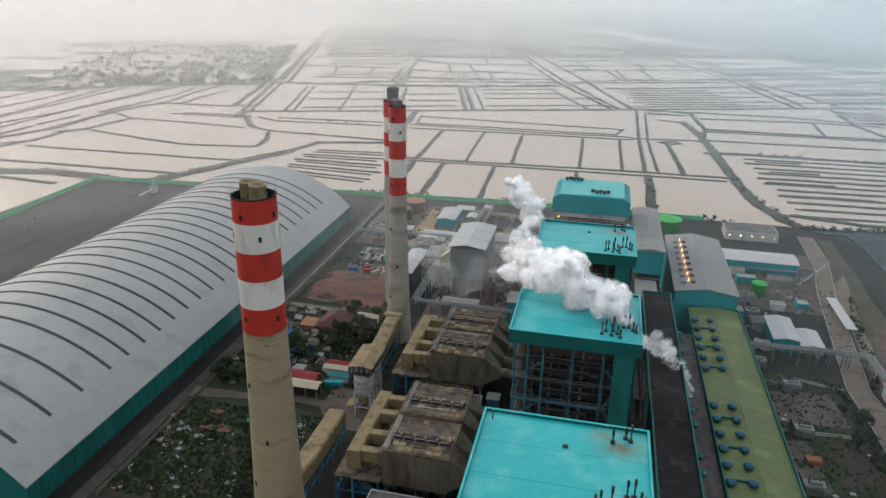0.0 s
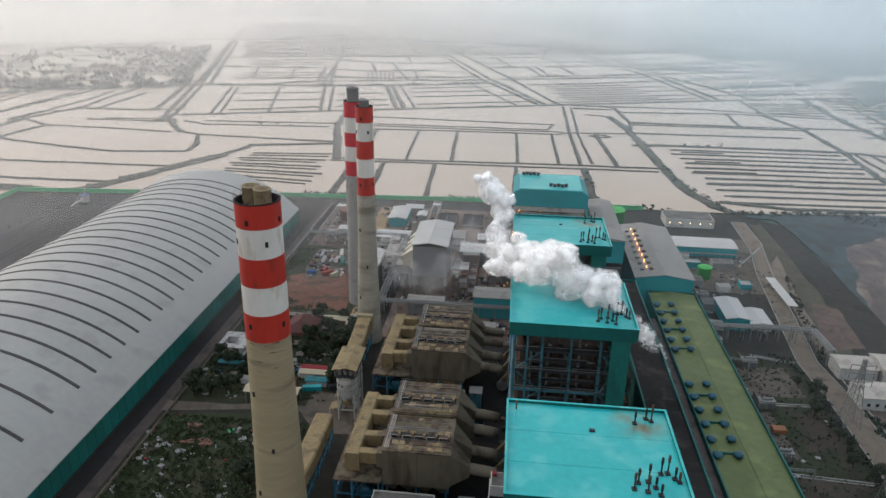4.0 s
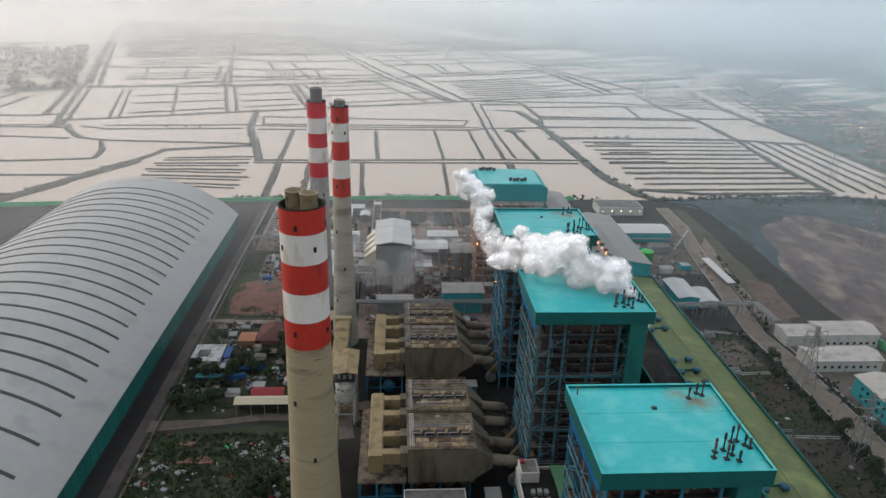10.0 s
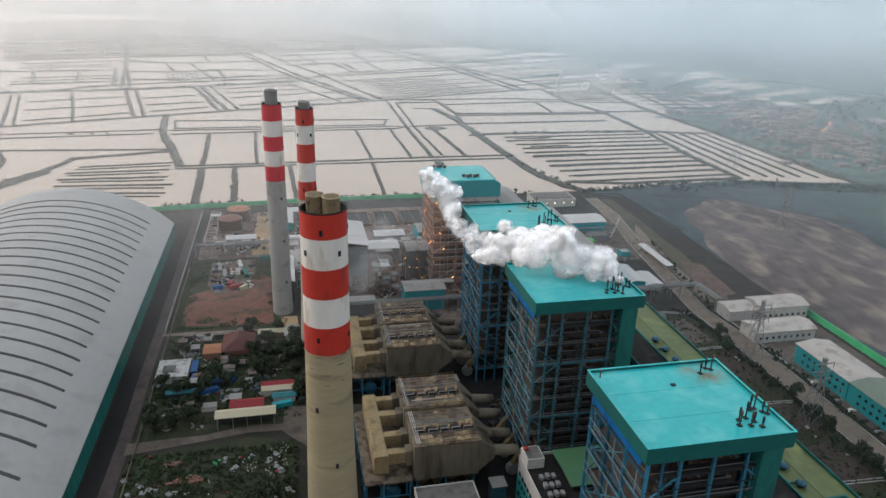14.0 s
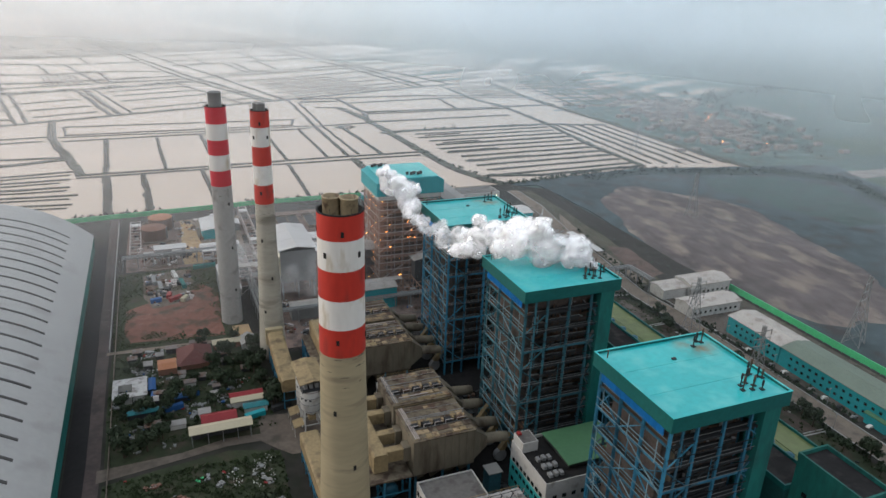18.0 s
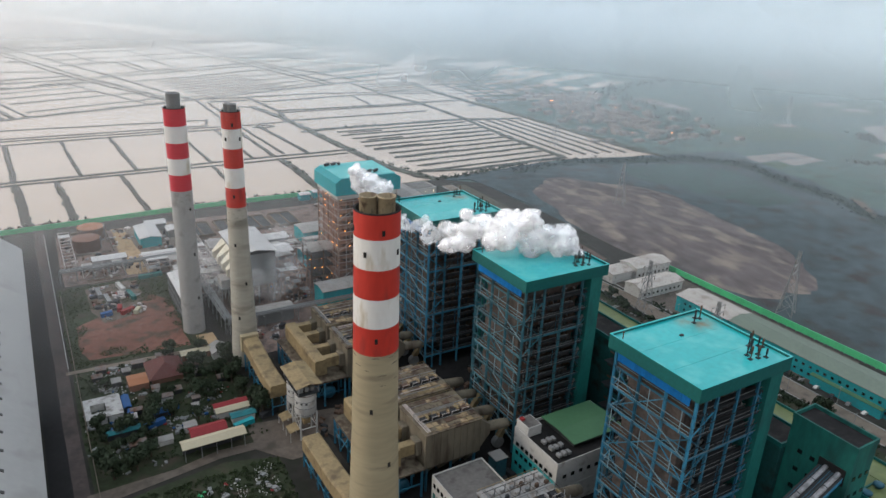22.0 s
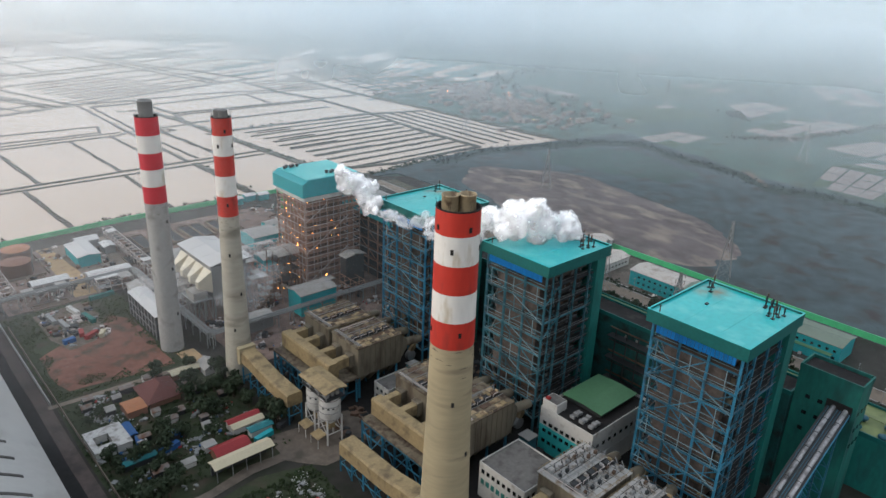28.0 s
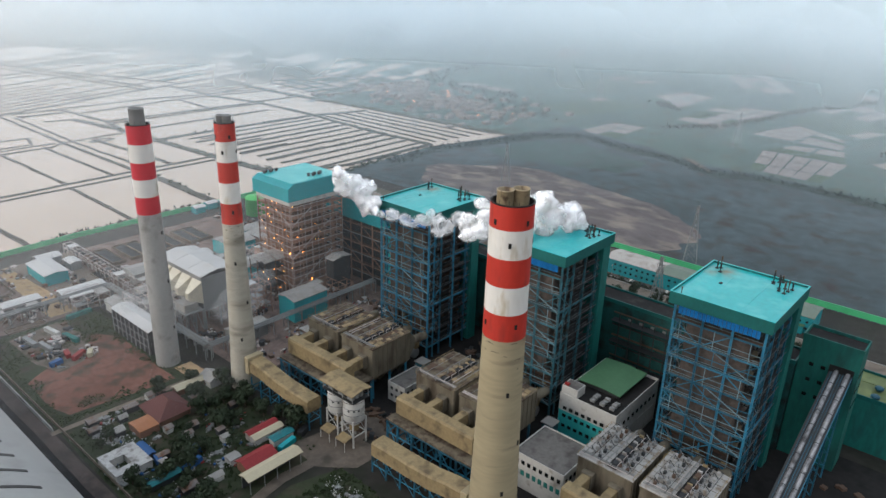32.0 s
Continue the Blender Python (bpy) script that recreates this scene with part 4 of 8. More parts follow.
boiler_house(0.0, BLUE_STEEL, "boiler house with cyan roof and blue steel frame beside the office")
boiler_house(83.2, TEAL_STEEL, "boiler house with cyan roof and teal steel frame venting steam")
boiler_house(158.9, BLUE_STEEL, "boiler house with cyan roof at the end of the old row")


def new_boiler(x0, y0, x1, y1, top):
    """The unit still under construction: clad head, bare lit frame below."""
    b = thing("boiler_under_construction", "unfinished boiler house with teal head and lit bare frame", "boiler house")
    prof = [(x0 - 1, top - 8), (x1 + 1, top - 8), (x1 + 1, top), (x1 - 3, top + 2.4), (x0 + 3, top + 2.4), (x0 - 1, top)]
    part("head_cladding", prism(prof, "y", y0 - 0.5, y1 + 0.5), TEAL_WALL, b, "deep teal sheet-clad head")
    part("roof_deck", box(x0 + 2.6, y0 + 0.5, top + 2.4, x1 - 2.6, y1 - 0.5, top + 2.6), TEAL_ROOF, b, "cyan sheet roof")
    part("white_band", box(x0 + 0.4, y0 + 0.6, top - 11, x1 - 0.4, y1 - 0.6, top - 8), WHITE_WALL, b)
    for i in range(10):
        v = part("roof_fan", lathe([(0.9, 0), (0.9, 0.9), (1.2, 1.0), (1.1, 1.6), (0.2, 1.9)], 14), DARK_STEEL, b)
        v.location = (x0 + 5 + (i % 5) * 2.2 + (16 if i > 4 else 0), y1 - 4 - (i // 5) * 24 + (i % 2) * 1.5, top + 2.6)
    part("core", box(x0 + 9, y0 + 8, 10, x1 - 9, y1 - 8, top - 9), RUST_STEEL, b)
    xs = [x0 + 1 + i * (x1 - x0 - 2) / 5 for i in range(6)]
    ys = [y0 + 1 + i * (y1 - y0 - 2) / 4 for i in range(5)]
    zs = [5 + i * 5.0 for i in range(11)]
    for x in xs:
        for y in ys:
            if x in (xs[0], xs[-1]) or y in (ys[0], ys[-1]):
                bar("column", (x, y, 0), (x, y, top - 8), 0.6, PRIMER, b, "beam")
    for z in zs:
        for x in (xs[0], xs[-1]):
            bar("girder", (x, ys[0], z), (x, ys[-1], z), 0.45, PRIMER, b, "beam")
            bar("scaffold_rail", (x - 0.4, ys[0], z + 2.4), (x - 0.4, ys[-1], z + 2.4), 0.26, PALE_STEEL, b)
        for y in (ys[0], ys[-1]):
            bar("girder", (xs[0], y, z), (xs[-1], y, z), 0.45, PRIMER, b, "beam")
            bar("scaffold_rail", (xs[0], y - 0.4, z + 2.4), (xs[-1], y - 0.4, z + 2.4), 0.26, PALE_STEEL, b)
        part("floor_plate", box(x0 + 1.5, y0 + 1.5, z + 0.2, x0 + 7, y1 - 1.5, z + 0.35), PRIMER, b)
        part("floor_plate", box(x0 + 7, y0 + 1.5, z + 0.2, x1 - 1.5, y0 + 6, z + 0.35), PRIMER, b)
    for i in range(9):
        f = i / 8
        bar("scaffold_pole", (xs[0] - 0.6, ys[0] + (ys[-1] - ys[0]) * f, 0), (xs[0] - 0.6, ys[0] + (ys[-1] - ys[0]) * f, top - 9), 0.22, PALE_STEEL, b, "pipe")
        bar("scaffold_pole", (xs[0] + (xs[-1] - xs[0]) * f, ys[0] - 0.6, 0), (xs[0] + (xs[-1] - xs[0]) * f, ys[0] - 0.6, top - 9), 0.22, PALE_STEEL, b, "pipe")
    for k, z in enumerate(zs[:-1]):
        j = k % 4
        bar("brace", (xs[0], ys[j], z), (xs[0], ys[j + 1], zs[k + 1]), 0.3, PALE_STEEL, b)
        bar("brace", (xs[j], ys[0], z), (xs[j + 1], ys[0], zs[k + 1]), 0.3, PALE_STEEL, b)
    rnd = random.Random(5)
    for i in range(64):
        z = rnd.choice(zs) + 3
        on_west = rnd.random() < 0.6
        p = (x0 + rnd.uniform(0, 3), rnd.uniform(y0 + 2, y1 - 2), z) if on_west else (rnd.uniform(x0 + 2, x1 - 2), y0 + rnd.uniform(0, 3), z)
        s = rnd.uniform(0.13, 0.27)
        l = part("work_lamp", lathe([(0.02, -s), (s, -0.2 * s), (s, 0.4 * s), (0.02, s)], 8), LAMP, b, "lit orange work lamp")
        l.location = p
    return b


new_boiler(0.5, 269.7, 42, 304, 69.5)

# ---- dust filters between chimneys and boilers ----


def dust_filter(y0, label, top):
    """Two casings side by side with hoppers, inlet cones to the east and an outlet header to the west."""
    e = thing("dust_filter", label, "dust filter", (0, y0, 0), "dust filters")
    for k in range(2):
        a = 1.5 + k * 24.5
        b = a + 21.5
        part("casing", box(-43.5, a, 12, -18.5, b, 27, 0.15), ESP_WALL, e, "beige sheet casing with stiffeners")
        for i in range(9):
            x = -43 + i * 3.0
            part("stiffener", box(x, a - 0.28, 12.2, x + 0.35, a, 26.8), ESP_WALL, e)
            part("stiffener", box(x, b, 12.2, x + 0.35, b + 0.28, 26.8), ESP_WALL, e)
        part("roof_plate", box(-43.8, a - 0.4, 27, -18.2, b + 0.4, 27.5), top, e, "stained roof plate")
        # loose plates, rapper housings and rails along the top
        rt = random.Random(int(y0 * 7) + k)
        pale = PALE_TOP if top is PALE_TOP else TAN_TOP
        bands = ((0.2, 3.4, (pale, DUCT, pale, ESP_TOP)), (3.6, 6.6, (pale, ESP_TOP, RUST_STEEL, pale)), (10.6, 13.8, (pale, pale, DUCT, ESP_TOP)), (14.0, 17.2, (ESP_TOP, RUST_STEEL, top, ESP_TOP)), (17.5, 21.2, (ESP_TOP, ESP_TOP, RUST_STEEL, pale)))
        if top is PALE_TOP:
            for i in range(6):
                x = -41 + i * 4.1
                for q, yy in enumerate((a + 3.2, a + 6.0, a + 14.2, a + 17.4)):
                    part("insulator_box", box(x, yy, 27.5, x + 1.3, yy + 1.0, 28.6 + 0.4 * rt.random(), 0.05), rt.choice((PALE_TOP, GREY_STEEL, DARK_STEEL, RUST_STEEL)), e)
                    bar("bus_pipe", (x + 0.6, yy - 0.9, 28.9), (x + 2.8, yy + 1.6, 29.1), 0.3, rt.choice((GREY_STEEL, DARK_STEEL)), e, "pipe")
                    bar("bus_leg", (x + 2.8, yy + 1.6, 27.5), (x + 2.8, yy + 1.6, 29.1), 0.24, DARK_STEEL, e, "pipe")
                part("roof_joint", box(x + 3.2, a - 0.2, 27.5, x + 3.36, b + 0.2, 27.58), ESP_TOP, e)
            for yy in (a + 2.2, a + 13.2, a + 19.6):
                bar("edge_rail", (-43, yy, 28.6), (-19, yy, 28.6), 0.14, DARK_STEEL, e)
        for i in range(0 if top is PALE_TOP else 8):
            for ya, yb, kinds in bands:
                if rt.random() < 0.85:
                    x, d = -40.6 + i * 2.72, yb - ya
                    yy = a + ya + rt.uniform(0, 0.2) * d
                    part("cover_plate", box(x, yy, 27.5, x + rt.uniform(2.0, 2.65), a + yb - rt.uniform(0, 0.3) * d, 27.5 + rt.uniform(0.06, 0.4)), rt.choice(kinds), e)
        # one row of dark machinery with pale frames
        yy = a + 8.6
        part("dark_gutter", box(-42.8, yy - 1.9, 27.78, -19.3, yy + 1.8, 27.92), SOOT, e)
        for i in range(5):
            x = -41.4 + i * 4.5 + rt.uniform(-0.3, 0.3)
            part("rapper_box", box(x, yy - 1.2, 27.9, x + 2.6, yy + 0.6, 28.7 + 0.5 * rt.random(), 0.06), rt.choice((DARK_STEEL, RUST_STEEL, DARK_STEEL)), e)
            part("insulator_box", box(x + 2.9, yy - 0.9, 27.9, x + 3.7, yy + 0.7, 29.2 + 0.3 * rt.random(), 0.05), rt.choice((pale, DUCT, ESP_TOP)), e)
            bar("bus_pipe", (x - 0.2, yy - 1.7, 29.2), (x + 3.0, yy - 1.7, 29.2), 0.26, PALE_STEEL, e, "pipe")
            bar("bus_leg", (x - 0.2, yy - 1.7, 27.9), (x - 0.2, yy - 1.7, 29.2), 0.26, PALE_STEEL, e, "pipe")
        for x in (-42.6, -41.9, -41.3):
            bar("west_pipe", (x, a + 0.5, 28.3), (x, b - 0.5, 28.3), 0.34, rt.choice((PALE_STEEL, GREY_STEEL)), e, "pipe")
        for s in (-3.0, 2.6, 8.4):
            bar("top_rail", (-43, yy + s, 28.7), (-19, yy + s, 28.7), 0.12, GREY_STEEL, e)
        for i in range(3):
            yy = a + rt.uniform(0.8, 20.5)
            bar("long_pipe", (-43.2 + rt.uniform(0, 6), yy, 28.2), (-19 - rt.uniform(0, 9), yy, 28.2), rt.uniform(0.18, 0.4), rt.choice((GREY_STEEL, RUST_STEEL, PALE_STEEL)), e, "pipe")
        bar("crane_rail", (-43.2, (a + b) / 2, 30.2), (-19, (a + b) / 2, 30.2), 0.25, GREY_STEEL, e)
        for x in (-43, -35, -27, -19.4):
            bar("crane_post", (x, (a + b) / 2, 27.5), (x, (a + b) / 2, 30.2), 0.22, GREY_STEEL, e)
        for s in (a - 0.1, b + 0.1):
            bar("edge_rail", (-43.6, s, 28.6), (-18.4, s, 28.6), 0.12, DUCT, e)
            for i in range(9):
                bar("rail_post", (-43.4 + i * 3.1, s, 27.5), (-43.4 + i * 3.1, s, 28.6), 0.12, DUCT, e)
        # hoppers below
        for i in range(4):
            for j in range(2):
                cx, cy = -40.4 + i * 6.25, a + 5.4 + j * 10.7
                bm = bmesh.new()
                hi = [bm.verts.new((cx + sx * 3.0, cy + sy * 5.2, 12)) for sx, sy in ((-1, -1), (1, -1), (1, 1), (-1, 1))]
                lo = [bm.verts.new((cx + sx * 0.4, cy + sy * 0.5, 5.5)) for sx, sy in ((-1, -1), (1, -1), (1, 1), (-1, 1))]
                bm.faces.new(lo[::-1]), bm.faces.new(hi)
                for q in range(4):
                    bm.faces.new((lo[q], lo[(q + 1) % 4], hi[(q + 1) % 4], hi[q]))
                part("hopper", bm, ESP_WALL, e)
        # inlet cones and round inlet ducts on the boiler side
        for j in range(2):
            cy = a + 5.4 + j * 10.7
            bm = bmesh.new()
            lo = [bm.verts.new((-18.5, cy + sy * 5.1, z)) for sy, z in ((-1, 13), (1, 13), (1, 26.6), (-1, 26.6))]
            hi = [bm.verts.new((-11.5, cy + sy * 1.9, z)) for sy, z in ((-1, 15.5), (1, 15.5), (1, 20), (-1, 20))]
            bm.faces.new(lo[::-1]), bm.faces.new(hi)
            for q in range(4):
                bm.faces.new((lo[q], lo[(q + 1) % 4], hi[(q + 1) % 4], hi[q]))
            part("inlet_cone", bm, ESP_WALL, e)
            d = part("inlet_duct", lathe([(2.1, 0), (2.1, 7.5), (1.9, 10.5)], 20), ESP_WALL, e, "", True)
            d.location, d.rotation_euler = (-12.2, cy, 18), (0, radians(97), 0)
            # flat outlet arm to the header
            part("outlet_arm", box(-53.4, cy - 1.7, 17.5, -43.5, cy + 1.7, 22.5, 0.2), DUCT, e, "ochre outlet arm")
            part("arm_collar", box(-46.2, cy - 2.3, 16.8, -43.5, cy + 2.3, 23.2, 0.2), ESP_WALL, e)
    part("outlet_header", prism([(-58.2, 15), (-52.6, 15), (-52.6, 21.9), (-53.2, 22.7), (-57.6, 22.7), (-58.2, 21.9)], "y", 4.0, 45.2), DUCT, e, "ochre outlet header duct")
    # deck and frame below the header
    part("fan_deck", box(-62, 0.5, 12.6, -44, 47.5, 13.3), ESP_TOP, e)
    for y in (1, 9, 17, 25, 33, 41, 47):
        for x in (-61.5, -55, -45):
            bar("leg", (x, y, 0), (x, y, 12.6), 0.7, BLUE_STEEL, e, "beam")
        bar("cross_beam", (-61.5, y, 6.5), (-45, y, 6.5), 0.45, BLUE_STEEL, e)
    for x in (-61.5, -55):
        bar("long_beam", (x, 1, 6.5), (x, 47, 6.5), 0.45, BLUE_STEEL, e)
        bar("long_beam", (x, 1, 11.8), (x, 47, 11.8), 0.5, BLUE_STEEL, e)
        for j, y in enumerate((1, 9, 17, 25, 33, 41)):
            bar("diagonal", (x, y, 0.5 if j % 2 else 11.5), (x, y + (8 if y < 41 else 6), 11.5 if j % 2 else 0.5), 0.3, BLUE_STEEL, e)
    for x in (-42, -31, -20):
        for y in (3, 13, 24.5, 36, 46):
            bar("leg", (x, y, 0), (x, y, 12), 0.8, BLUE_STEEL, e, "beam")
    for y in (6, 24, 41):
        f = part("draught_fan", lathe([(0.4, -1.6), (2.8, -1.5), (3.2, 0), (2.8, 1.5), (0.4, 1.6)], 20), BLUE_STEEL, e, "", True)
        f.location, f.rotation_euler = (-51, y, 4.2), (math.pi / 2, 0, 0)
    return e


dust_filter(-2.5, "beige dust filter with pale grey top beside the office", PALE_TOP)
dust_filter(78.5, "weathered beige dust filter with ochre header duct", ESP_TOP)
dust_filter(152.0, "weathered beige dust filter near the construction site", ESP_TOP)


def flue_duct(y_hi, y_lo, z_a, z_b, label, knee=True):
    """An ochre box duct on blue trestles that climbs to the chimney's mouth."""
    d = thing("flue_duct", label, "flue duct", (0, 0, 0), "flue ducts")
    s = 1 if y_lo > y_hi else -1
    ys = [y_hi, y_hi + s * 7, y_hi + s * 16, y_hi + s * 25, y_lo]
    zs = [z_a, z_a - 0.3, z_a - 1.8, z_b + 0.2, z_b]
    bm = bmesh.new()
    rings = []
    for y, z in zip(ys, zs):
        rings.append([bm.verts.new(p) for p in ((-79, y, z - 6.2), (-71.5, y, z - 6.2), (-71.5, y, z - 0.6), (-72.3, y, z), (-78.2, y, z), (-79, y, z - 0.6))])
    for a, b in zip(rings, rings[1:]):
        for i in range(6):
            bm.faces.new((a[i], a[(i + 1) % 6], b[(i + 1) % 6], b[i]))
    bm.faces.new(rings[0][::-1]), bm.faces.new(rings[-1])
    bmesh.ops.recalc_face_normals(bm, faces=bm.faces[:])
    part("duct", bm, DUCT, d, "ochre sheet duct")
    n = 6
    for i in range(n + 1):
        y = y_hi + (y_lo - y_hi) * i / n
        for x in (-78.4, -72.1):
            bar("trestle_leg", (x, y, 0), (x, y, min(z_a, z_b) - 6), 0.5, BLUE_STEEL, d, "beam")
        bar("trestle_beam", (-78.4, y, 4.2), (-72.1, y, 4.2), 0.35, BLUE_STEEL, d)
        if i < n:
            y2 = y_hi + (y_lo - y_hi) * (i + 1) / n
            for x in (-78.4, -72.1):
                bar("trestle_beam", (x, y, 4.2), (x, y2, 4.2), 0.3, BLUE_STEEL, d)
                bar("trestle_brace", (x, y, 0.4), (x, y2, 8.0), 0.25, BLUE_STEEL, d)
    part("mouth", box(-79.6, min(ys[0], ys[0] - s * 3), z_a - 7.5, -71, max(ys[0], ys[0] - s * 3), z_a + 1.2, 0.15), CONC_WARM, d)
    return d


flue_duct(199.5, 157, 18.0, 15.0, "ochre flue duct climbing to the faded chimney")
flue_duct(70.5, 117, 17.0, 14.6, "ochre flue duct on blue trestles beside the near chimney")
# ---- ash silos ----
s = thing("ash_silo_station", "twin white ash silos under one ochre shed roof", "silo", (-70, 142.3, 0))
for k, yy in enumerate((-5.2, 4.6)):
    c = part("silo", lathe([(0.7, 8.2), (4.6, 12.0), (4.6, 22), (4.5, 22.6)], 32), SILO_PAINT, s, "white cylindrical silo with rust runs", True)
    c.location = (0, yy, 0)
    for z in (12.3, 15.5, 18.6, 21.6):
        part("hoop", lathe([(4.62, z), (4.75, z), (4.75, z + 0.2), (4.62, z + 0.2)], 28, False), GREY_STEEL if z < 20 else RUST_STEEL, c)
    for a in (200, 230, 255):
        part("name_bar", box(-0.45, -0.03, 17.6, 0.45, 0.03, 18.4), DARK_STEEL, c).matrix_basis = Matrix.Rotation(radians(a + 90), 4, "Z") @ Matrix.Translation((0, -4.63, 0))
    part("conditioner", box(-1.5, -1.4, 6.3, 1.5, 1.4, 8.5), DUCT, c)
    for sx in (-3.6, 3.6):
        for sy in (-3.4, 3.4):
            bar("leg", (sx, yy + sy, 0), (sx, yy + sy, 13), 0.6, WHITE_WALL, s)
        bar("brace", (sx, yy - 3.4, 5.5), (sx, yy + 3.4, 11), 0.25, WHITE_WALL, s)
        bar("tie", (sx, yy - 3.4, 5.3), (sx, yy + 3.4, 5.3), 0.35, WHITE_WALL, s)
    for sy in (-3.4, 3.4):
        bar("tie", (-3.6, yy + sy, 5.3), (3.6, yy + sy, 5.3), 0.35, WHITE_WALL, s)
    part("loading_roof", prism([(-8.2, 4.6), (-3.8, 5.6), (-3.8, 5.8), (-8.2, 4.8)], "y", yy - 3, yy + 3), DUCT, s, "ochre lean-to roof")
    for sy in (-2.8, 2.8):
        bar("lean_to_post", (-8, yy + sy, 0), (-8, yy + sy, 4.6), 0.2, WHITE_WALL, s)
part("top_floor", box(-4.6, -10, 22.6, 4.6, 9.4, 23.0), DARK_STEEL, s)
for sx in (-4.4, 4.4):
    for sy in (-9.4, -3.4, 3, 9):
        bar("roof_post", (sx, sy, 23), (sx, sy, 27), 0.3, GREY_STEEL, s)
    bar("handrail", (sx, -9.6, 24.2), (sx, 9.2, 24.2), 0.12, GREY_STEEL, s)
for k in range(9):
    part("filter_unit", box(-3.4 + (k % 3) * 2.4, -8 + (k // 3) * 6, 23, -1.8 + (k % 3) * 2.4, -5 + (k // 3) * 6, 25.2, 0.1), GREY_STEEL, s)
part("shed_roof", prism([(-5.6, 26.6), (0.6, 27.8), (5.6, 26.8), (5.6, 27.1), (0.6, 28.1), (-5.6, 26.9)], "y", -10.6, 10.2), DUCT, s, "stained ochre sheet roof")
bar("ladder", (5.0, 0, 0), (5.0, 0, 23), 0.4, GREY_STEEL, s)

# ---- coal dome ----
DX, DZ, R = -237.0, 41.0, 96.6


def dome_z(x):
    return DZ - R + math.sqrt(R * R - (x - DX) ** 2)


dome = thing("coal_dome", "long pale grey arched coal store with dark roof slots", "coal store")
xs = [DX - 69 + 138 * i / 48 for i in range(49)]
prof = [(x, dome_z(x)) for x in xs] + [(x, dome_z(x) - 0.5) for x in xs[::-1]]
bm = bmesh.new()
ny = 29
rows = []
for j in range(ny):
    y = 46 + (387 - 46) * j / (ny - 1)
    rows.append([bm.verts.new((x, y, z)) for x, z in prof])
for a, b in zip(rows, rows[1:]):
    for i in range(len(prof)):
        k = (i + 1) % len(prof)
        bm.faces.new((a[i], b[i], b[k], a[k]))
bm.faces.new(rows[0]), bm.faces.new(rows[-1][::-1])
bmesh.ops.recalc_face_normals(bm, faces=bm.faces[:])
part("roof_shell", bm, DOME, dome, "pale grey arched sheet roof")
slots = [56.5, 74.6, 92.8, 111.0] + [123.6 + 12.35 * i for i in range(20)]
for y in slots:
    a0, a1 = math.asin(57.5 / R), -math.asin(60 / R)
    bm = bmesh.new()
    prev = None
    for i in range(33):
        a = a0 + (a1 - a0) * i / 32
        ca, sa = math.cos(a), math.sin(a)
        ring = [bm.verts.new((DX + (R + h) * sa, y + w, DZ - R + (R + h) * ca)) for w, h in ((-0.75, -0.1), (-0.75, 0.28), (0.75, 0.28), (0.75, -0.1))]
        if prev:
            for q in range(4):
                bm.faces.new((prev[q], prev[(q + 1) % 4], ring[(q + 1) % 4], ring[q]))
        else:
            bm.faces.new(ring)
        prev = ring
    bm.faces.new(prev)
    bmesh.ops.recalc_face_normals(bm, faces=bm.faces[:])
    part("roof_slot", bm, SLOT, dome)
for side in (-1, 1):
    x = DX + side * 68
    for i in range(57):
        y = 47 + i * 5.96
        part("wall_panel", box(min(x, x + side * 0.25), y, 0.8, max(x, x + side * 0.25), y + 5.7, 12.0), DOME_WALL, dome)
    part("wall_beam", box(min(x, x - side * 0.6), 46.5, 0, max(x, x - side * 0.6), 386.5, 11.9), DARK_STEEL, dome)
part("gable", prism([(x, z - 0.5) for x, z in prof[:49]] + [(DX + 68, 0), (DX - 68, 0)], "y", 386.2, 386.7), DOME_WALL, dome)
part("gable", prism([(x, z - 0.5) for x, z in prof[:49]] + [(DX + 68, 0), (DX - 68, 0)], "y", 46.3, 46.8), DOME_WALL, dome)

# ---- turbine halls, bunker bay, transfer tower ----


def gable_hall(name, label, x0, y0, x1, y1, eave, ridge, wall, roof, axis="y", over=0.6, category="hall", group=""):
    """A shed with thick walls, a pitched roof and eaves."""
    h = thing(name, label, category, (0, 0, 0), group)
    part("wall", box(x0, y0, 0, x1, y1, eave - 0.02, 0.05), wall, h)
    if axis == "y":
        xm = (x0 + x1) / 2
        part("gable_wall", prism([(x0, eave - 0.02), (x1, eave - 0.02), (xm, ridge - 0.05)], "y", y0, y1), wall, h)
        p = [(x0 - over, eave), (xm, ridge), (x1 + over, eave), (x1 + over, eave + 0.3), (xm, ridge + 0.3), (x0 - over, eave + 0.3)]
        part("roof", prism(p, "y", y0 - over, y1 + over), roof, h)
    else:
        ym = (y0 + y1) / 2
        part("gable_wall", prism([(y0, eave - 0.02), (y1, eave - 0.02), (ym, ridge - 0.05)], "x", x0, x1), wall, h)
        p = [(y0 - over, eave), (ym, ridge), (y1 + over, eave), (y1 + over, eave + 0.3), (ym, ridge + 0.3), (y0 - over, eave + 0.3)]
        part("roof", prism(p, "x", x0 - over, x1 + over), roof, h)
    return h


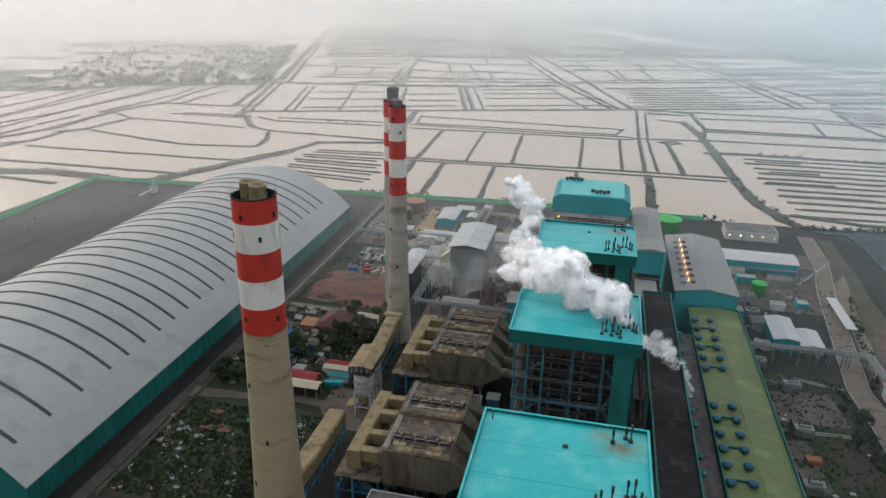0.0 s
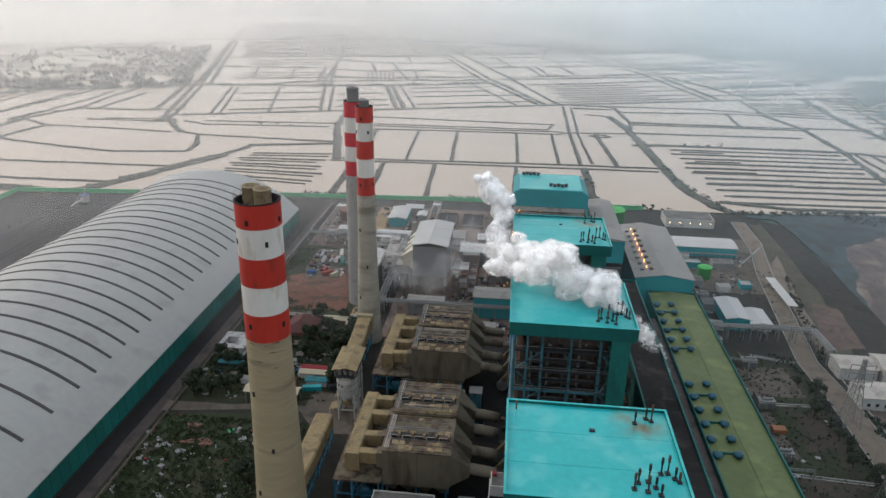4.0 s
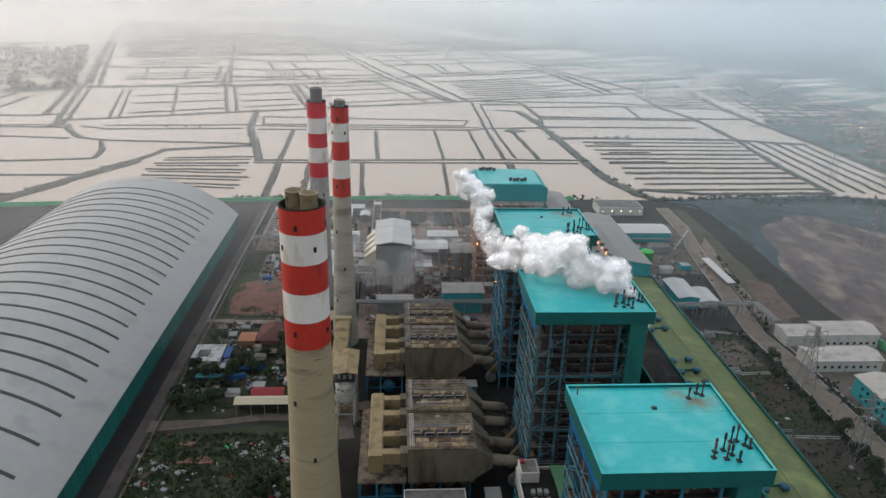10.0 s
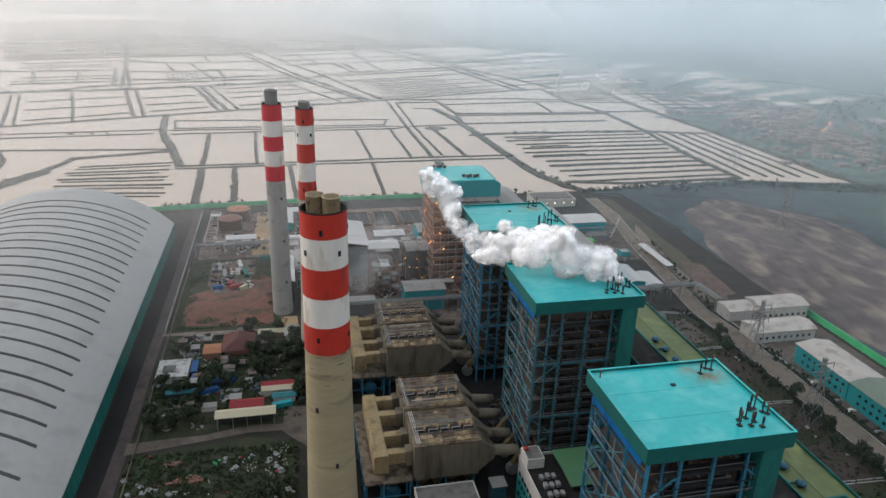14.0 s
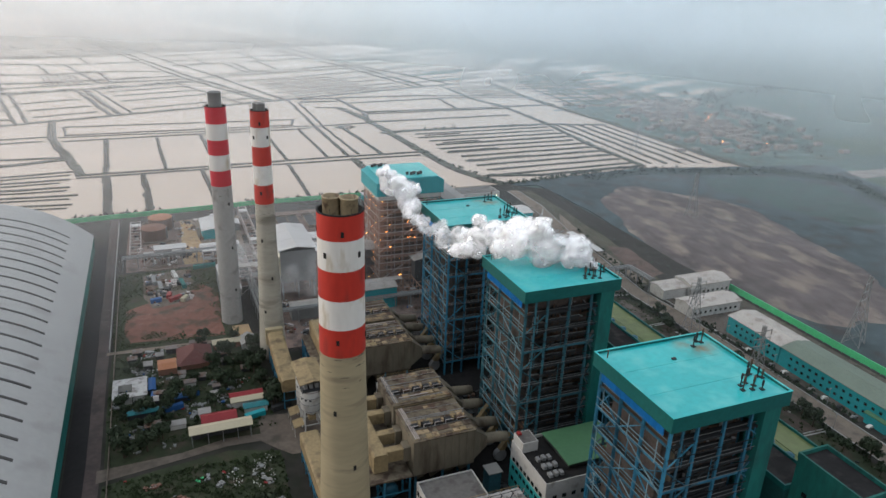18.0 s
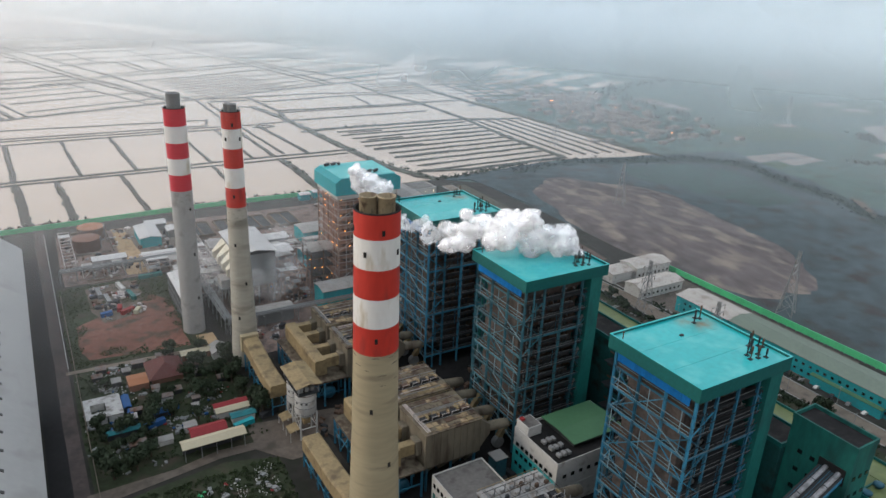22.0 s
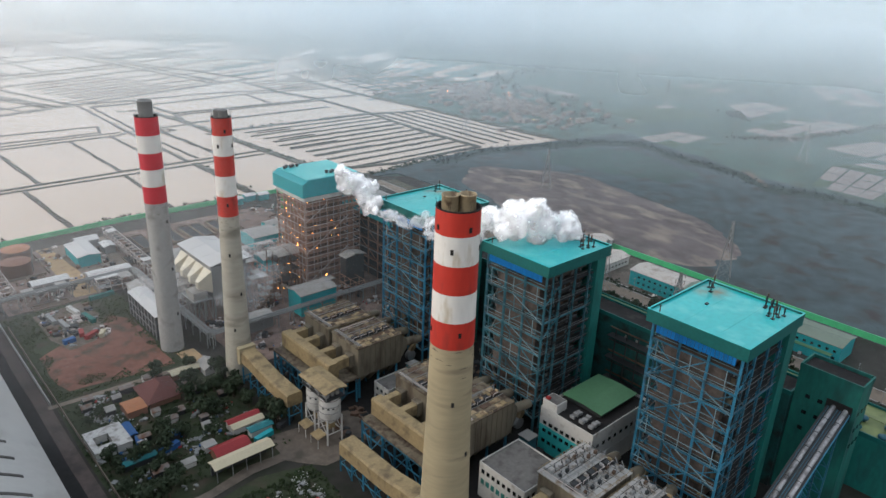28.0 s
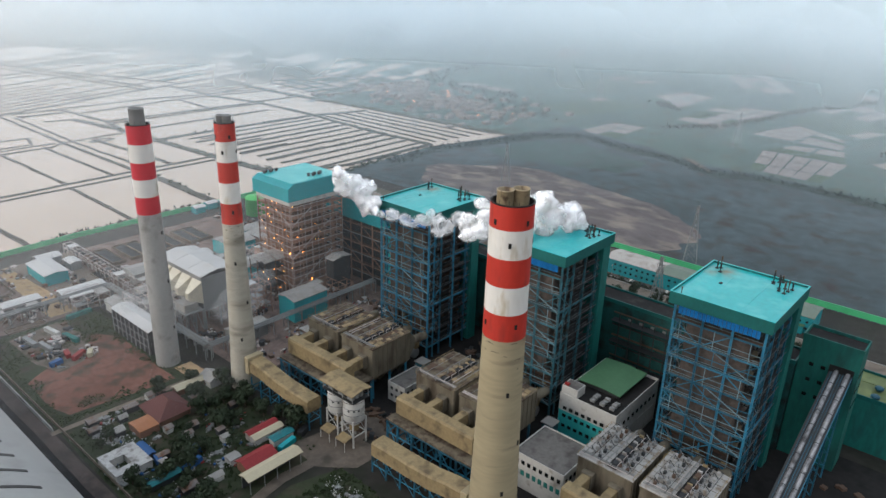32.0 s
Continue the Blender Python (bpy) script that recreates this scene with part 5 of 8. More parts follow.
hall = thing("turbine_hall", "long turbine hall with olive green roof and green rims", "hall")
part("wall", box(76.6, -70, 0, 102.3, 238, 24.6), GREEN_WALL, hall, "green sheet wall")
part("roof", prism([(77.0, 24.6), (102, 24.6), (102, 24.9), (89.5, 26.2), (77.0, 24.9)], "y", -69.6, 237.6), HALL_ROOF, hall, "olive green stained roof")
for q in ((76.4, -70.2, 77.0, 238.2), (102.0, -70.2, 102.6, 238.2), (77.0, 237.6, 102, 238.2), (77.0, -70.2, 102, -69.6)):
    part("parapet", box(q[0], q[1], 24.0, q[2], q[3], 26.0), GREEN_FASCIA, hall)
part("ridge_cap", box(89.3, -69, 26.15, 89.7, 237, 26.35), HALL_ROOF, hall)
for gy0 in (-56, 18, 94, 172):
    for k in range(6):
        y = gy0 + k * 9.6
        for x in (78.6, 85.8):
            f = part("roof_fan", lathe([(1.1, 0), (1.1, 0.7), (1.8, 0.9), (1.85, 1.6), (1.2, 2.1), (0.1, 2.2)], 18), VENT_BLUE, hall, "dark blue mushroom roof fan", True)
            f.location = (x, y, 25.0 + 0.1 * (x - 77))
        if k % 2 == 0:
            part("roof_walk", box(77.4, y + 1.8, 25.4, 86.4, y + 2.3, 26.3), GREEN_FASCIA, hall)
windows_on(hall, 102.42, -60, 6, 0, 1, 40, 2.2, 2.2, 7.3)
windows_on(hall, 102.42, -60, 15, 0, 1, 40, 2.2, 2.2, 7.3)

bay = thing("bunker_bay", "coal bunker bay with coal-dusted black roof and green walls", "bunker bay")
part("wall", box(50.2, 0.5, 0, 63.6, 208, 43.6), SOOTY_WALL, bay, "sooty dark green wall")
part("roof", box(50.7, 1, 43.6, 63.1, 207.5, 43.9), BLACK_ROOF, bay, "coal-dusted black roof")
for q in ((50.0, 0.3, 50.6, 208.2), (63.2, 0.3, 63.8, 208.2), (50.6, 0.3, 63.2, 0.9), (50.6, 207.6, 63.2, 208.2)):
    part("parapet", box(q[0], q[1], 43.0, q[2], q[3], 44.8), GREEN_FASCIA, bay)
windows_on(bay, 50.1, 45, 36, 0, 1, 6, 1.6, 1.4, 5.8, GREY_STEEL)
windows_on(bay, 50.1, 128, 36, 0, 1, 5, 1.6, 1.4, 5.8, GREY_STEEL)
for y0, y1 in ((39, 82), (122, 158), (198, 207)):
    for i, z in enumerate((10, 16, 22, 27, 33, 39)):
        bar("steam_pipe", (48.6 + (i % 2) * 0.8, y0, z), (48.6 + (i % 2) * 0.8, y1, z), 0.9 - 0.1 * (i % 3), RUST_STEEL if i % 2 else DARK_STEEL, bay, "pipe")
    for i in range(int((y1 - y0) / 6)):
        bar("rack_post", (47.6, y0 + 3 + i * 6, 0), (47.6, y0 + 3 + i * 6, 40), 0.45, DARK_STEEL, bay)
    for z in (14, 25, 36):
        part("rack_floor", box(45.5, y0 + 0.5, z, 50.0, y1 - 0.5, z + 0.2), DARK_STEEL, bay)
low = thing("heater_bay", "lower sooty heater bay with cyan roof fans", "heater bay")
part("wall", box(63.9, 0.5, 0, 76.3, 208, 23.4), SOOTY_WALL, low)
part("roof", box(63.9, 0.5, 23.4, 76.3, 208, 23.7), mat("sooty_grey_roof", (0.1, 0.084, 0.08), 0.95, 0.3, 0.1, 0.8, stain=(0.05, 0.045, 0.045), amount=0.5), low, "sooty grey roof")
for y in (20, 30, 58, 68, 98.5, 108.5, 128.5, 138.5, 178, 188, 201, 206):
    f = part("roof_fan", lathe([(0.7, 0), (0.7, 0.6), (1.2, 0.8), (1.25, 1.4), (0.1, 1.9)], 18), VENT_CYAN, low, "cyan mushroom roof fan", True)
    f.location = (70.2, y, 23.7)

tower = thing("transfer_tower", "green coal transfer tower with dark roof", "tower")
TOWER_WALL = mat("sooty_teal_tower_sheet", (0.008, 0.118, 0.1), 0.65, 0.35, 0.05, 0.7, stain=(0.008, 0.06, 0.055), amount=0.5, stretch=(1, 1, 0.3))
part("wall", box(52, -22, 0, 63.6, 0, 55.6), TOWER_WALL, tower, "dirty teal-green sheet wall")
part("roof", box(52.5, -21.5, 55.6, 63.1, -0.5, 55.9), BLACK_ROOF, tower)
for q in ((51.8, -22.2, 52.4, 0.2), (63.2, -22.2, 63.8, 0.2), (52.4, -22.2, 63.2, -21.6), (52.4, -0.4, 63.2, 0.2)):
    part("parapet", box(q[0], q[1], 55.2, q[2], q[3], 57.2), TOWER_WALL, tower)
for z in (30, 37, 44):
    windows_on(tower, 51.95, -5, z, 0, -1, 2, 1.7, 1.5, 4.5)
for i, z in enumerate((30, 37, 44)):
    windows_on(tower, 54.5, -22.05, z, 1, 0, 3, 1.6, 1.4, 3.6)
part("conveyor_mouth", box(51.7, -20.5, 41.5, 52.2, -11.5, 47.5), SOOT, tower, "dark conveyor opening")

conv = thing("coal_conveyor", "twin coal conveyors with silvery covers rising to the tower", "conveyor")
for k, yy in enumerate((-18.6, -14.4)):
    p, q = Vector((-40, yy, 3.0)), Vector((52, yy, 45.5))
    bar("belt_cover", p, q, 1.7, BELT_COVER, conv, "pipe", 1.2, "silvery ribbed belt cover")
    bar("belt_bed", p + Vector((0, 0, -0.75)), q + Vector((0, 0, -0.75)), 3.1, DARK_STEEL, conv, h=0.3)
    for i in range(15):
        a = p.lerp(q, i / 14.0)
        bar("cover_hoop", a, a + (q - p).normalized() * 0.3, 1.85, DARK_STEEL, conv, "pipe", 1.35)
    for s in (-1.4, 1.4):
        bar("gallery_beam", p + Vector((0, s, -1.3)), q + Vector((0, s, -1.3)), 0.6, BLUE_STEEL, conv, "beam", 1.2)
    bar("walkway", p + Vector((0, 2.1, -0.8)), q + Vector((0, 2.1, -0.8)), 0.9, DARK_STEEL, conv, h=0.15)
for i in range(6):
    x = -30 + i * 15
    z = 3 + (x + 40) * 42.5 / 92 - 2
    for yy in (-19.6, -13.4):
        bar("trestle_leg", (x, yy, 0), (x, yy, z), 0.6, BLUE_STEEL, conv, "beam")
    for k in range(int(z // 6)):
        bar("trestle_brace", (x, -19.6, k * 6), (x, -13.4, k * 6 + 6), 0.25, BLUE_STEEL, conv)
        bar("trestle_beam", (x, -19.6, k * 6 + 6), (x, -13.4, k * 6 + 6), 0.3, BLUE_STEEL, conv)

far_hall = gable_hall("new_turbine_hall", "new turbine hall with grey roof and teal walls", 69.8, 240, 101.6, 327, 32.5, 35.0, TEAL_WALL, GREY_ROOF)
for i in range(8):
    for k in range(2):
        f = part("roof_fan", box(-1.1, -1.1, 0, 1.1, 1.1, 1.5, 0.1), RUST_STEEL if k else GREY_STEEL, far_hall, "boxed roof fan")
        f.location = (74.5 + k * 5, 249 + i * 9, 33.3 + k * 0.35)
        l = part("roof_lamp", lathe([(0.02, -0.25), (0.3, 0), (0.02, 0.25)], 8), LAMP, far_hall, "lit orange lamp")
        l.location = (77 + k * 0.4, 250 + i * 9 + 2 * k, 35)
annex = thing("new_bunker_bay", "new bunker bay with grey roof and teal walls", "bunker bay")
part("wall", box(46.8, 238.5, 41, 61.4, 311, 54), TEAL_WALL, annex)
part("core", box(49.4, 240.5, 0, 61.2, 310, 41), DARK_STEEL, annex, "dark unclad core")
for i in range(8):
    bar("column", (47.4, 239.2 + i * 10.1, 0), (47.4, 239.2 + i * 10.1, 41), 0.7, PRIMER, annex, "beam")
for k in range(6):
    bar("girder", (47.4, 239, 6 + k * 6.4), (47.4, 310.6, 6 + k * 6.4), 0.5, PRIMER if k % 2 else GREY_STEEL, annex, "beam")
    bar("girder", (47.4, 239.2, 6 + k * 6.4), (61, 239.2, 6 + k * 6.4), 0.5, GREY_STEEL, annex, "beam")
    part("floor_plate", box(47.2, 239.5, 6.4 + k * 6.4, 50, 310, 6.6 + k * 6.4), RUST_STEEL, annex)
    if k < 5:
        for i in range(7):
            if (i + k) % 2:
                bar("brace", (47.4, 239.2 + i * 10.1, 6 + k * 6.4), (47.4, 249.3 + i * 10.1, 12.4 + k * 6.4), 0.3, PRIMER, annex)
part("roof", prism([(46.4, 54), (61.8, 54), (61.8, 54.4), (54, 55.6), (46.4, 54.4)], "y", 238, 311.5), GREY_ROOF, annex)
part("lower_roof", box(48, 209, 37, 59, 238.4, 37.5), GREY_ROOF, annex)
part("lower_wall", box(48.3, 209.3, 0, 58.7, 238.4, 37), TEAL_WALL, annex)

# ---- offices and small buildings inside the plant ----


def flat_block(name, label, x0, y0, x1, y1, h, wall, roof, category="building", rim=0.7, group=""):
    """A flat-roofed block: walls, sunk roof slab and a parapet."""
    b = thing(name, label, category, (0, 0, 0), group)
    part("wall", box(x0, y0, 0, x1, y1, h - rim, 0.04), wall, b)
    part("roof", box(x0 + 0.3, y0 + 0.3, h - rim, x1 - 0.3, y1 - 0.3, h - rim + 0.15), roof, b)
    for q in ((x0, y0, x1, y0 + 0.3), (x0, y1 - 0.3, x1, y1), (x0, y0 + 0.3, x0 + 0.3, y1 - 0.3), (x1 - 0.3, y0 + 0.3, x1, y1 - 0.3)):
        part("parapet", box(q[0], q[1], h - rim, q[2], q[3], h), wall, b)
    return b


DARK_ROOF = mat("grey_felt_roof", (0.13, 0.125, 0.12), 0.9, 0.25, 0.08, 0.7, stain=(0.07, 0.066, 0.062), amount=0.45)
office = flat_block("control_building", "white control building with aqua base and green roof canopy", -4, 50, 36, 77, 21, WHITE_WALL, bpy.data.materials["near_black_concrete"], rim=1.4)
part("aqua_base", box(-4.15, 50.2, 0, -4.0, 76.8, 12.5), AQUA, office, "aqua painted lower wall")
part("aqua_base", box(-3.8, 49.85, 0, 35.8, 50.0, 9.0), WHITE_WALL, office)
for z in (9.6, 13.4):
    windows_on(office, -4.2, 53, z, 0, 1, 8, 1.7, 1.5, 3.0)
windows_on(office, -4.2, 53, 4.5, 0, 1, 8, 1.7, 1.5, 3.0)
windows_on(office, 0, 49.9, 13.4, 1, 0, 9, 1.6, 1.5, 4.0)
part("stair_head", box(-3.6, 69, 20.3, 3, 76.6, 24.6, 0.05), WHITE_WALL, office)
part("stair_head_roof", box(-3.2, 69.4, 24.6, 2.6, 76.2, 24.7), DARK_ROOF, office)
part("red_box", box(-3, 74, 24.7, -1.6, 75.8, 25.6), RED_BOX, office)
part("roof_canopy", prism([(55, 22.2), (64.6, 22.9), (75.6, 22.2), (75.6, 22.5), (64.6, 23.2), (55, 22.5)], "x", 8, 34), GREEN_ROOF, office, "green sheet roof canopy")
# dark block stands in for the shaded open space below the canopy
part("canopy_wall", box(9, 56, 20.3, 33, 74.6, 22.1), DARK_STEEL, office)
for i in range(9):
    part("roof_unit", box(-0.8 + (i % 3) * 2.3, 53 + (i // 3) * 4.6, 20.4, 0.6 + (i % 3) * 2.3, 55.2 + (i // 3) * 4.6, 21.6 + 0.3 * (i % 2), 0.05), GREY_STEEL, office, "grey cooling unit")

low = flat_block("workshop_block", "low white workshop block with grey roof and arched windows", -45, 49, -23, 72, 16, WHITE_WALL, DARK_ROOF)
windows_on(low, -45.1, 51, 11.5, 0, 1, 8, 1.4, 1.7, 2.7)
windows_on(low, -45.1, 51, 6.5, 0, 1, 8, 1.6, 2.2, 2.7, GREEN_WALL)
windows_on(low, -43, 48.9, 11.5, 1, 0, 7, 1.4, 1.7, 3.0)
aux = flat_block("switch_room", "small white switch room with grey roof", -37, 139, -18, 150, 10, WHITE_WALL, DARK_ROOF)
for z in (2.6, 6.4):
    windows_on(aux, -35, 138.9, z, 1, 0, 6, 1.3, 1.3, 3.0, DARK_STEEL)
    windows_on(aux, -37.1, 141, z, 0, 1, 3, 1.3, 1.3, 3.2, DARK_STEEL)
for k, (x, y) in enumerate(((-12, 76), (-13, 150), (-11, 132), (-12, -6))):
    t = thing("sampling_hut", "dark steel hut with a pale roof", "hut", (x, y, 0), "sampling huts")
    part("wall", box(-2.6, -2.6, 0, 2.6, 2.6, 10, 0.05), TEAL_STEEL, t)
    part("roof", box(-3, -3, 10, 3, 3, 10.35), GREY_ROOF, t)

# ---- unit under construction: filter, sheds, boiler foot ----
e4 = thing("new_dust_filter", "new dust filter with white roof and grey casing", "dust filter")
part("casing", box(-60, 270, 12, -39, 312, 32, 0.1), GREY_STEEL, e4, "grey sheet casing")
for i in range(3):
    part("roof_bay", prism([(-61, 33.0), (-50, 35.0), (-38, 33.0), (-38, 33.3), (-50, 35.3), (-61, 33.3)], "y", 268.5 + i * 15, 283.2 + i * 15), WHITE_ROOF, e4, "white sheet roof bay")
for y in (271, 284, 298, 311):
    for x in (-59, -49.5, -40):
        bar("leg", (x, y, 0), (x, y, 32), 0.8, GREY_STEEL, e4, "beam")
for i in range(4):
    bm = bmesh.new()
    cy = 274 + i * 10.5
    lo = [bm.verts.new((-60, cy + sy * 4.6, z)) for sy, z in ((-1, 17), (1, 17), (1, 30), (-1, 30))]
    hi = [bm.verts.new((-67, cy + sy * 1.6, z)) for sy, z in ((-1, 20), (1, 20), (1, 24), (-1, 24))]
    bm.faces.new(lo), bm.faces.new(hi[::-1])
    for q in range(4):
        bm.faces.new((lo[(q + 1) % 4], lo[q], hi[q], hi[(q + 1) % 4]))
    bmesh.ops.recalc_face_normals(bm, faces=bm.faces[:])
    # bright new metal, with the yellow light on it put into the base colour
    part("outlet_cone", bm, mat("bright_metal_cladding_%d" % i, (0.6, 0.56, 0.45), 0.35, 0.2, 0.2, 1.0, metal=0.4), e4, "shiny new outlet cone")
part("fan_deck", box(-72, 268, 14, -61, 286, 14.6), GREY_STEEL, e4)
part("fan_house", box(-71, 270, 14.6, -63, 280, 19), GREY_ROOF, e4)
for x in (-71.5, -66, -61.5):
    for y in (268.5, 277, 285.5):
        bar("leg", (x, y, 0), (x, y, 14), 0.5, GREY_STEEL, e4, "beam")
    bar("diagonal", (x, 268.5, 1), (x, 277, 13), 0.3, GREY_STEEL, e4)
    bar("diagonal", (x, 277, 13), (x, 285.5, 1), 0.3, GREY_STEEL, e4)

tb = gable_hall("pump_house", "teal pump house with a grey roof on the works site", -20, 242.5, 4, 257, 13.2, 14.6, TEAL_WALL, GREY_ROOF, "x", category="building")
gable_hall("low_store", "low grey store beside the chimney", -59, 243, -38, 252, 7.4, 8.6, GREY_STEEL, GREY_ROOF, "x", category="building")
cs = thing("curved_roof_frame", "open steel frame under a split arched grey roof", "frame")
for k in range(2):
    pr = []
    for i in range(9):
        a = -0.9 + 1.8 * i / 8
        pr.append((286 + 10.5 * math.sin(a), 21.2 + 5.5 * math.cos(a)))
    pr += [(y, z - 0.3) for y, z in pr[::-1]]
    part("arched_roof", prism(pr, "x", -14 + k * 8.6, -6 + k * 8.6), GREY_ROOF, cs)
for x in (-13.5, -5.5, 2):
    for y in (278.5, 286, 293.5):
        bar("post", (x, y, 0), (x, y, 24), 0.5, RUST_STEEL, cs, "beam")
    for z in (7, 13, 19):
        bar("tie", (x, 278.5, z), (x, 293.5, z), 0.35, RUST_STEEL, cs)
for z in (7, 13, 19):
    for y in (278.5, 293.5):
        bar("tie", (-13.5, y, z), (2, y, z), 0.35, RUST_STEEL, cs)
    part("deck", box(-13, 279, z + 0.2, 1.6, 293, z + 0.35), DARK_STEEL, cs)
rnd = random.Random(11)
for i in range(9):
    l = part("work_lamp", lathe([(0.02, -0.2), (0.24, 0), (0.02, 0.2)], 8), LAMP, cs, "lit orange work lamp")
    l.location = (rnd.uniform(-15, 3), 278 + rnd.uniform(-1, 1), rnd.uniform(3, 20))
gt = thing("arched_hut", "dark plant hut with a pale arched roof", "building")
part("wall", box(19.5, 254.5, 0, 33, 261, 23.5), DARK_STEEL, gt)
part("roof", prism([(18.5, 23.5), (26, 25.2), (34, 23.5), (34, 23.8), (26, 25.5), (18.5, 23.8)], "y", 253.5, 262), GREY_ROOF, gt)

rack = thing("pipe_rack", "long pipe rack with pale pipes on steel frames", "pipe rack")
route = [((-150, 349), (-76, 351)), ((-76, 351), (-75, 242)), ((-75, 242), (41, 242)), ((103, 236.5), (169, 238)), ((169, 238), (170, 214))]
for (xa, ya), (xb, yb) in route:
    d = Vector((xb - xa, yb - ya, 0))
    L = d.length
    d.normalize()
    side = Vector((-d.y, d.x, 0))
    for s, z, w in ((-1.5, 8.6, 0.7), (-0.4, 8.5, 0.5), (0.6, 8.7, 0.8), (1.6, 8.5, 0.4), (0.9, 6.4, 0.6)):
        bar("pipe", Vector((xa, ya, z)) + side * s, Vector((xb, yb, z)) + side * s, w, GREY_STEEL, rack, "pipe")
    for s in (-2.1, 2.1):
        bar("edge_beam", Vector((xa, ya, 8.0)) + side * s, Vector((xb, yb, 8.0)) + side * s, 0.4, GREY_STEEL, rack)
    n = max(1, int(L / 9))
    for i in range(n + 1):
        p = Vector((xa, ya, 0)) + d * (L * i / n)
        for s in (-2.1, 2.1):
            bar("post", p + side * s, p + side * s + Vector((0, 0, 8.0)), 0.4, GREY_STEEL, rack)
        bar("cross_beam", p - side * 2.1 + Vector((0, 0, 5.8)), p + side * 2.1 + Vector((0, 0, 5.8)), 0.3, GREY_STEEL, rack)

gable_hall("teal_store", "white-roofed store with teal end wall", -97, 391, -83, 420, 6.8, 8.0, TEAL_WALL, WHITE_ROOF, category="store")
gable_hall("site_shed", "long low site shed with pale roof", -130, 363, -110, 371, 6, 7, GREY_STEEL, WHITE_ROOF, "x", category="shed", group="site sheds")
gable_hall("site_shed", "long low site shed with pale roof", -100, 357, -75, 366, 6, 7, GREY_STEEL, WHITE_ROOF, "x", category="shed", group="site sheds")
gable_hall("small_store", "small store with pale roof", -76, 405, -69, 416, 5, 6, GREY_STEEL, WHITE_ROOF, category="store")
g = gable_hall("two_storey_shed", "open two-storey shed with white roof beside the grey chimney", -94, 266, -84, 306, 13.6, 14.8, DARK_STEEL, WHITE_ROOF, category="shed")
for i in range(9):
    bar("post", (-94.4, 267 + i * 4.8, 0), (-94.4, 267 + i * 4.8, 13.4), 0.4, GREY_STEEL, g)
for z in (4.5, 9):
    bar("rail", (-94.6, 266, z), (-94.6, 306, z), 0.3, GREY_STEEL, g)
for x, y in ((-125, 426), (-130, 403)):
    t = thing("fuel_tank", "squat rust-red fuel tank with pale roof", "tank", (x, y, 0), "fuel tanks")
    part("shell", lathe([(8.6, 0), (8.6, 8.6), (8.75, 8.65), (8.75, 8.9)], 36), TANK_RED, t, smooth=True)
    part("cone_roof", lathe([(8.7, 8.9), (0.3, 9.9)], 36), ORANGE if y > 410 else TANK_RED, t)
    part("stair", box(8.5, -0.6, 0, 9.3, 0.6, 8.8), GREY_STEEL, t)
t = thing("green_water_tank", "large bright green water tank", "tank", (80, 420, 0), "green tanks")
part("shell", lathe([(10, 0), (10, 13.6), (10.2, 13.7), (10.2, 14.1)], 40), TANK_GREEN, t, smooth=True)
part("cone_roof", lathe([(10.1, 14.1), (0.3, 15.6)], 40), TANK_GREEN, t)
t = thing("green_water_tank", "small bright green water tank", "tank", (130.5, 323, 0), "green tanks")
part("shell", lathe([(4.6, 0), (4.6, 7.6), (4.7, 7.7), (4.7, 7.9)], 32), TANK_GREEN, t, smooth=True)
part("cone_roof", lathe([(4.6, 7.9), (0.3, 8.7)], 32), TANK_GREEN, t)
for x, y in ((42, 452), (55, 455), (66, 452)):
    gable_hall("gate_house", "small teal and white gate house by the fence", x, y, x + 9, y + 7, 5, 6, TEAL_WALL, WHITE_ROOF, "x", category="building", group="gate houses")
# settling basins
for i in range(4):
    x = -62 + i * 22
    s = thing("settling_basin", "rectangular concrete settling basin", "basin", (x, 395, 0), "settling basins")
    for q in ((0, 0, 18, 0.6), (0, 29.4, 18, 30), (0, 0.6, 0.6, 29.4), (17.4, 0.6, 18, 29.4), (8.6, 0.6, 9.2, 29.4)):
        part("basin_wall", box(q[0], q[1], 0, q[2], q[3], 2.2), CONCRETE, s)
    part("basin_water", box(0.6, 0.6, 0.1, 17.4, 29.4, 1.1), DARK_STEEL, s)

# works yard west of the new unit: open frames, low sheds, racks and pits


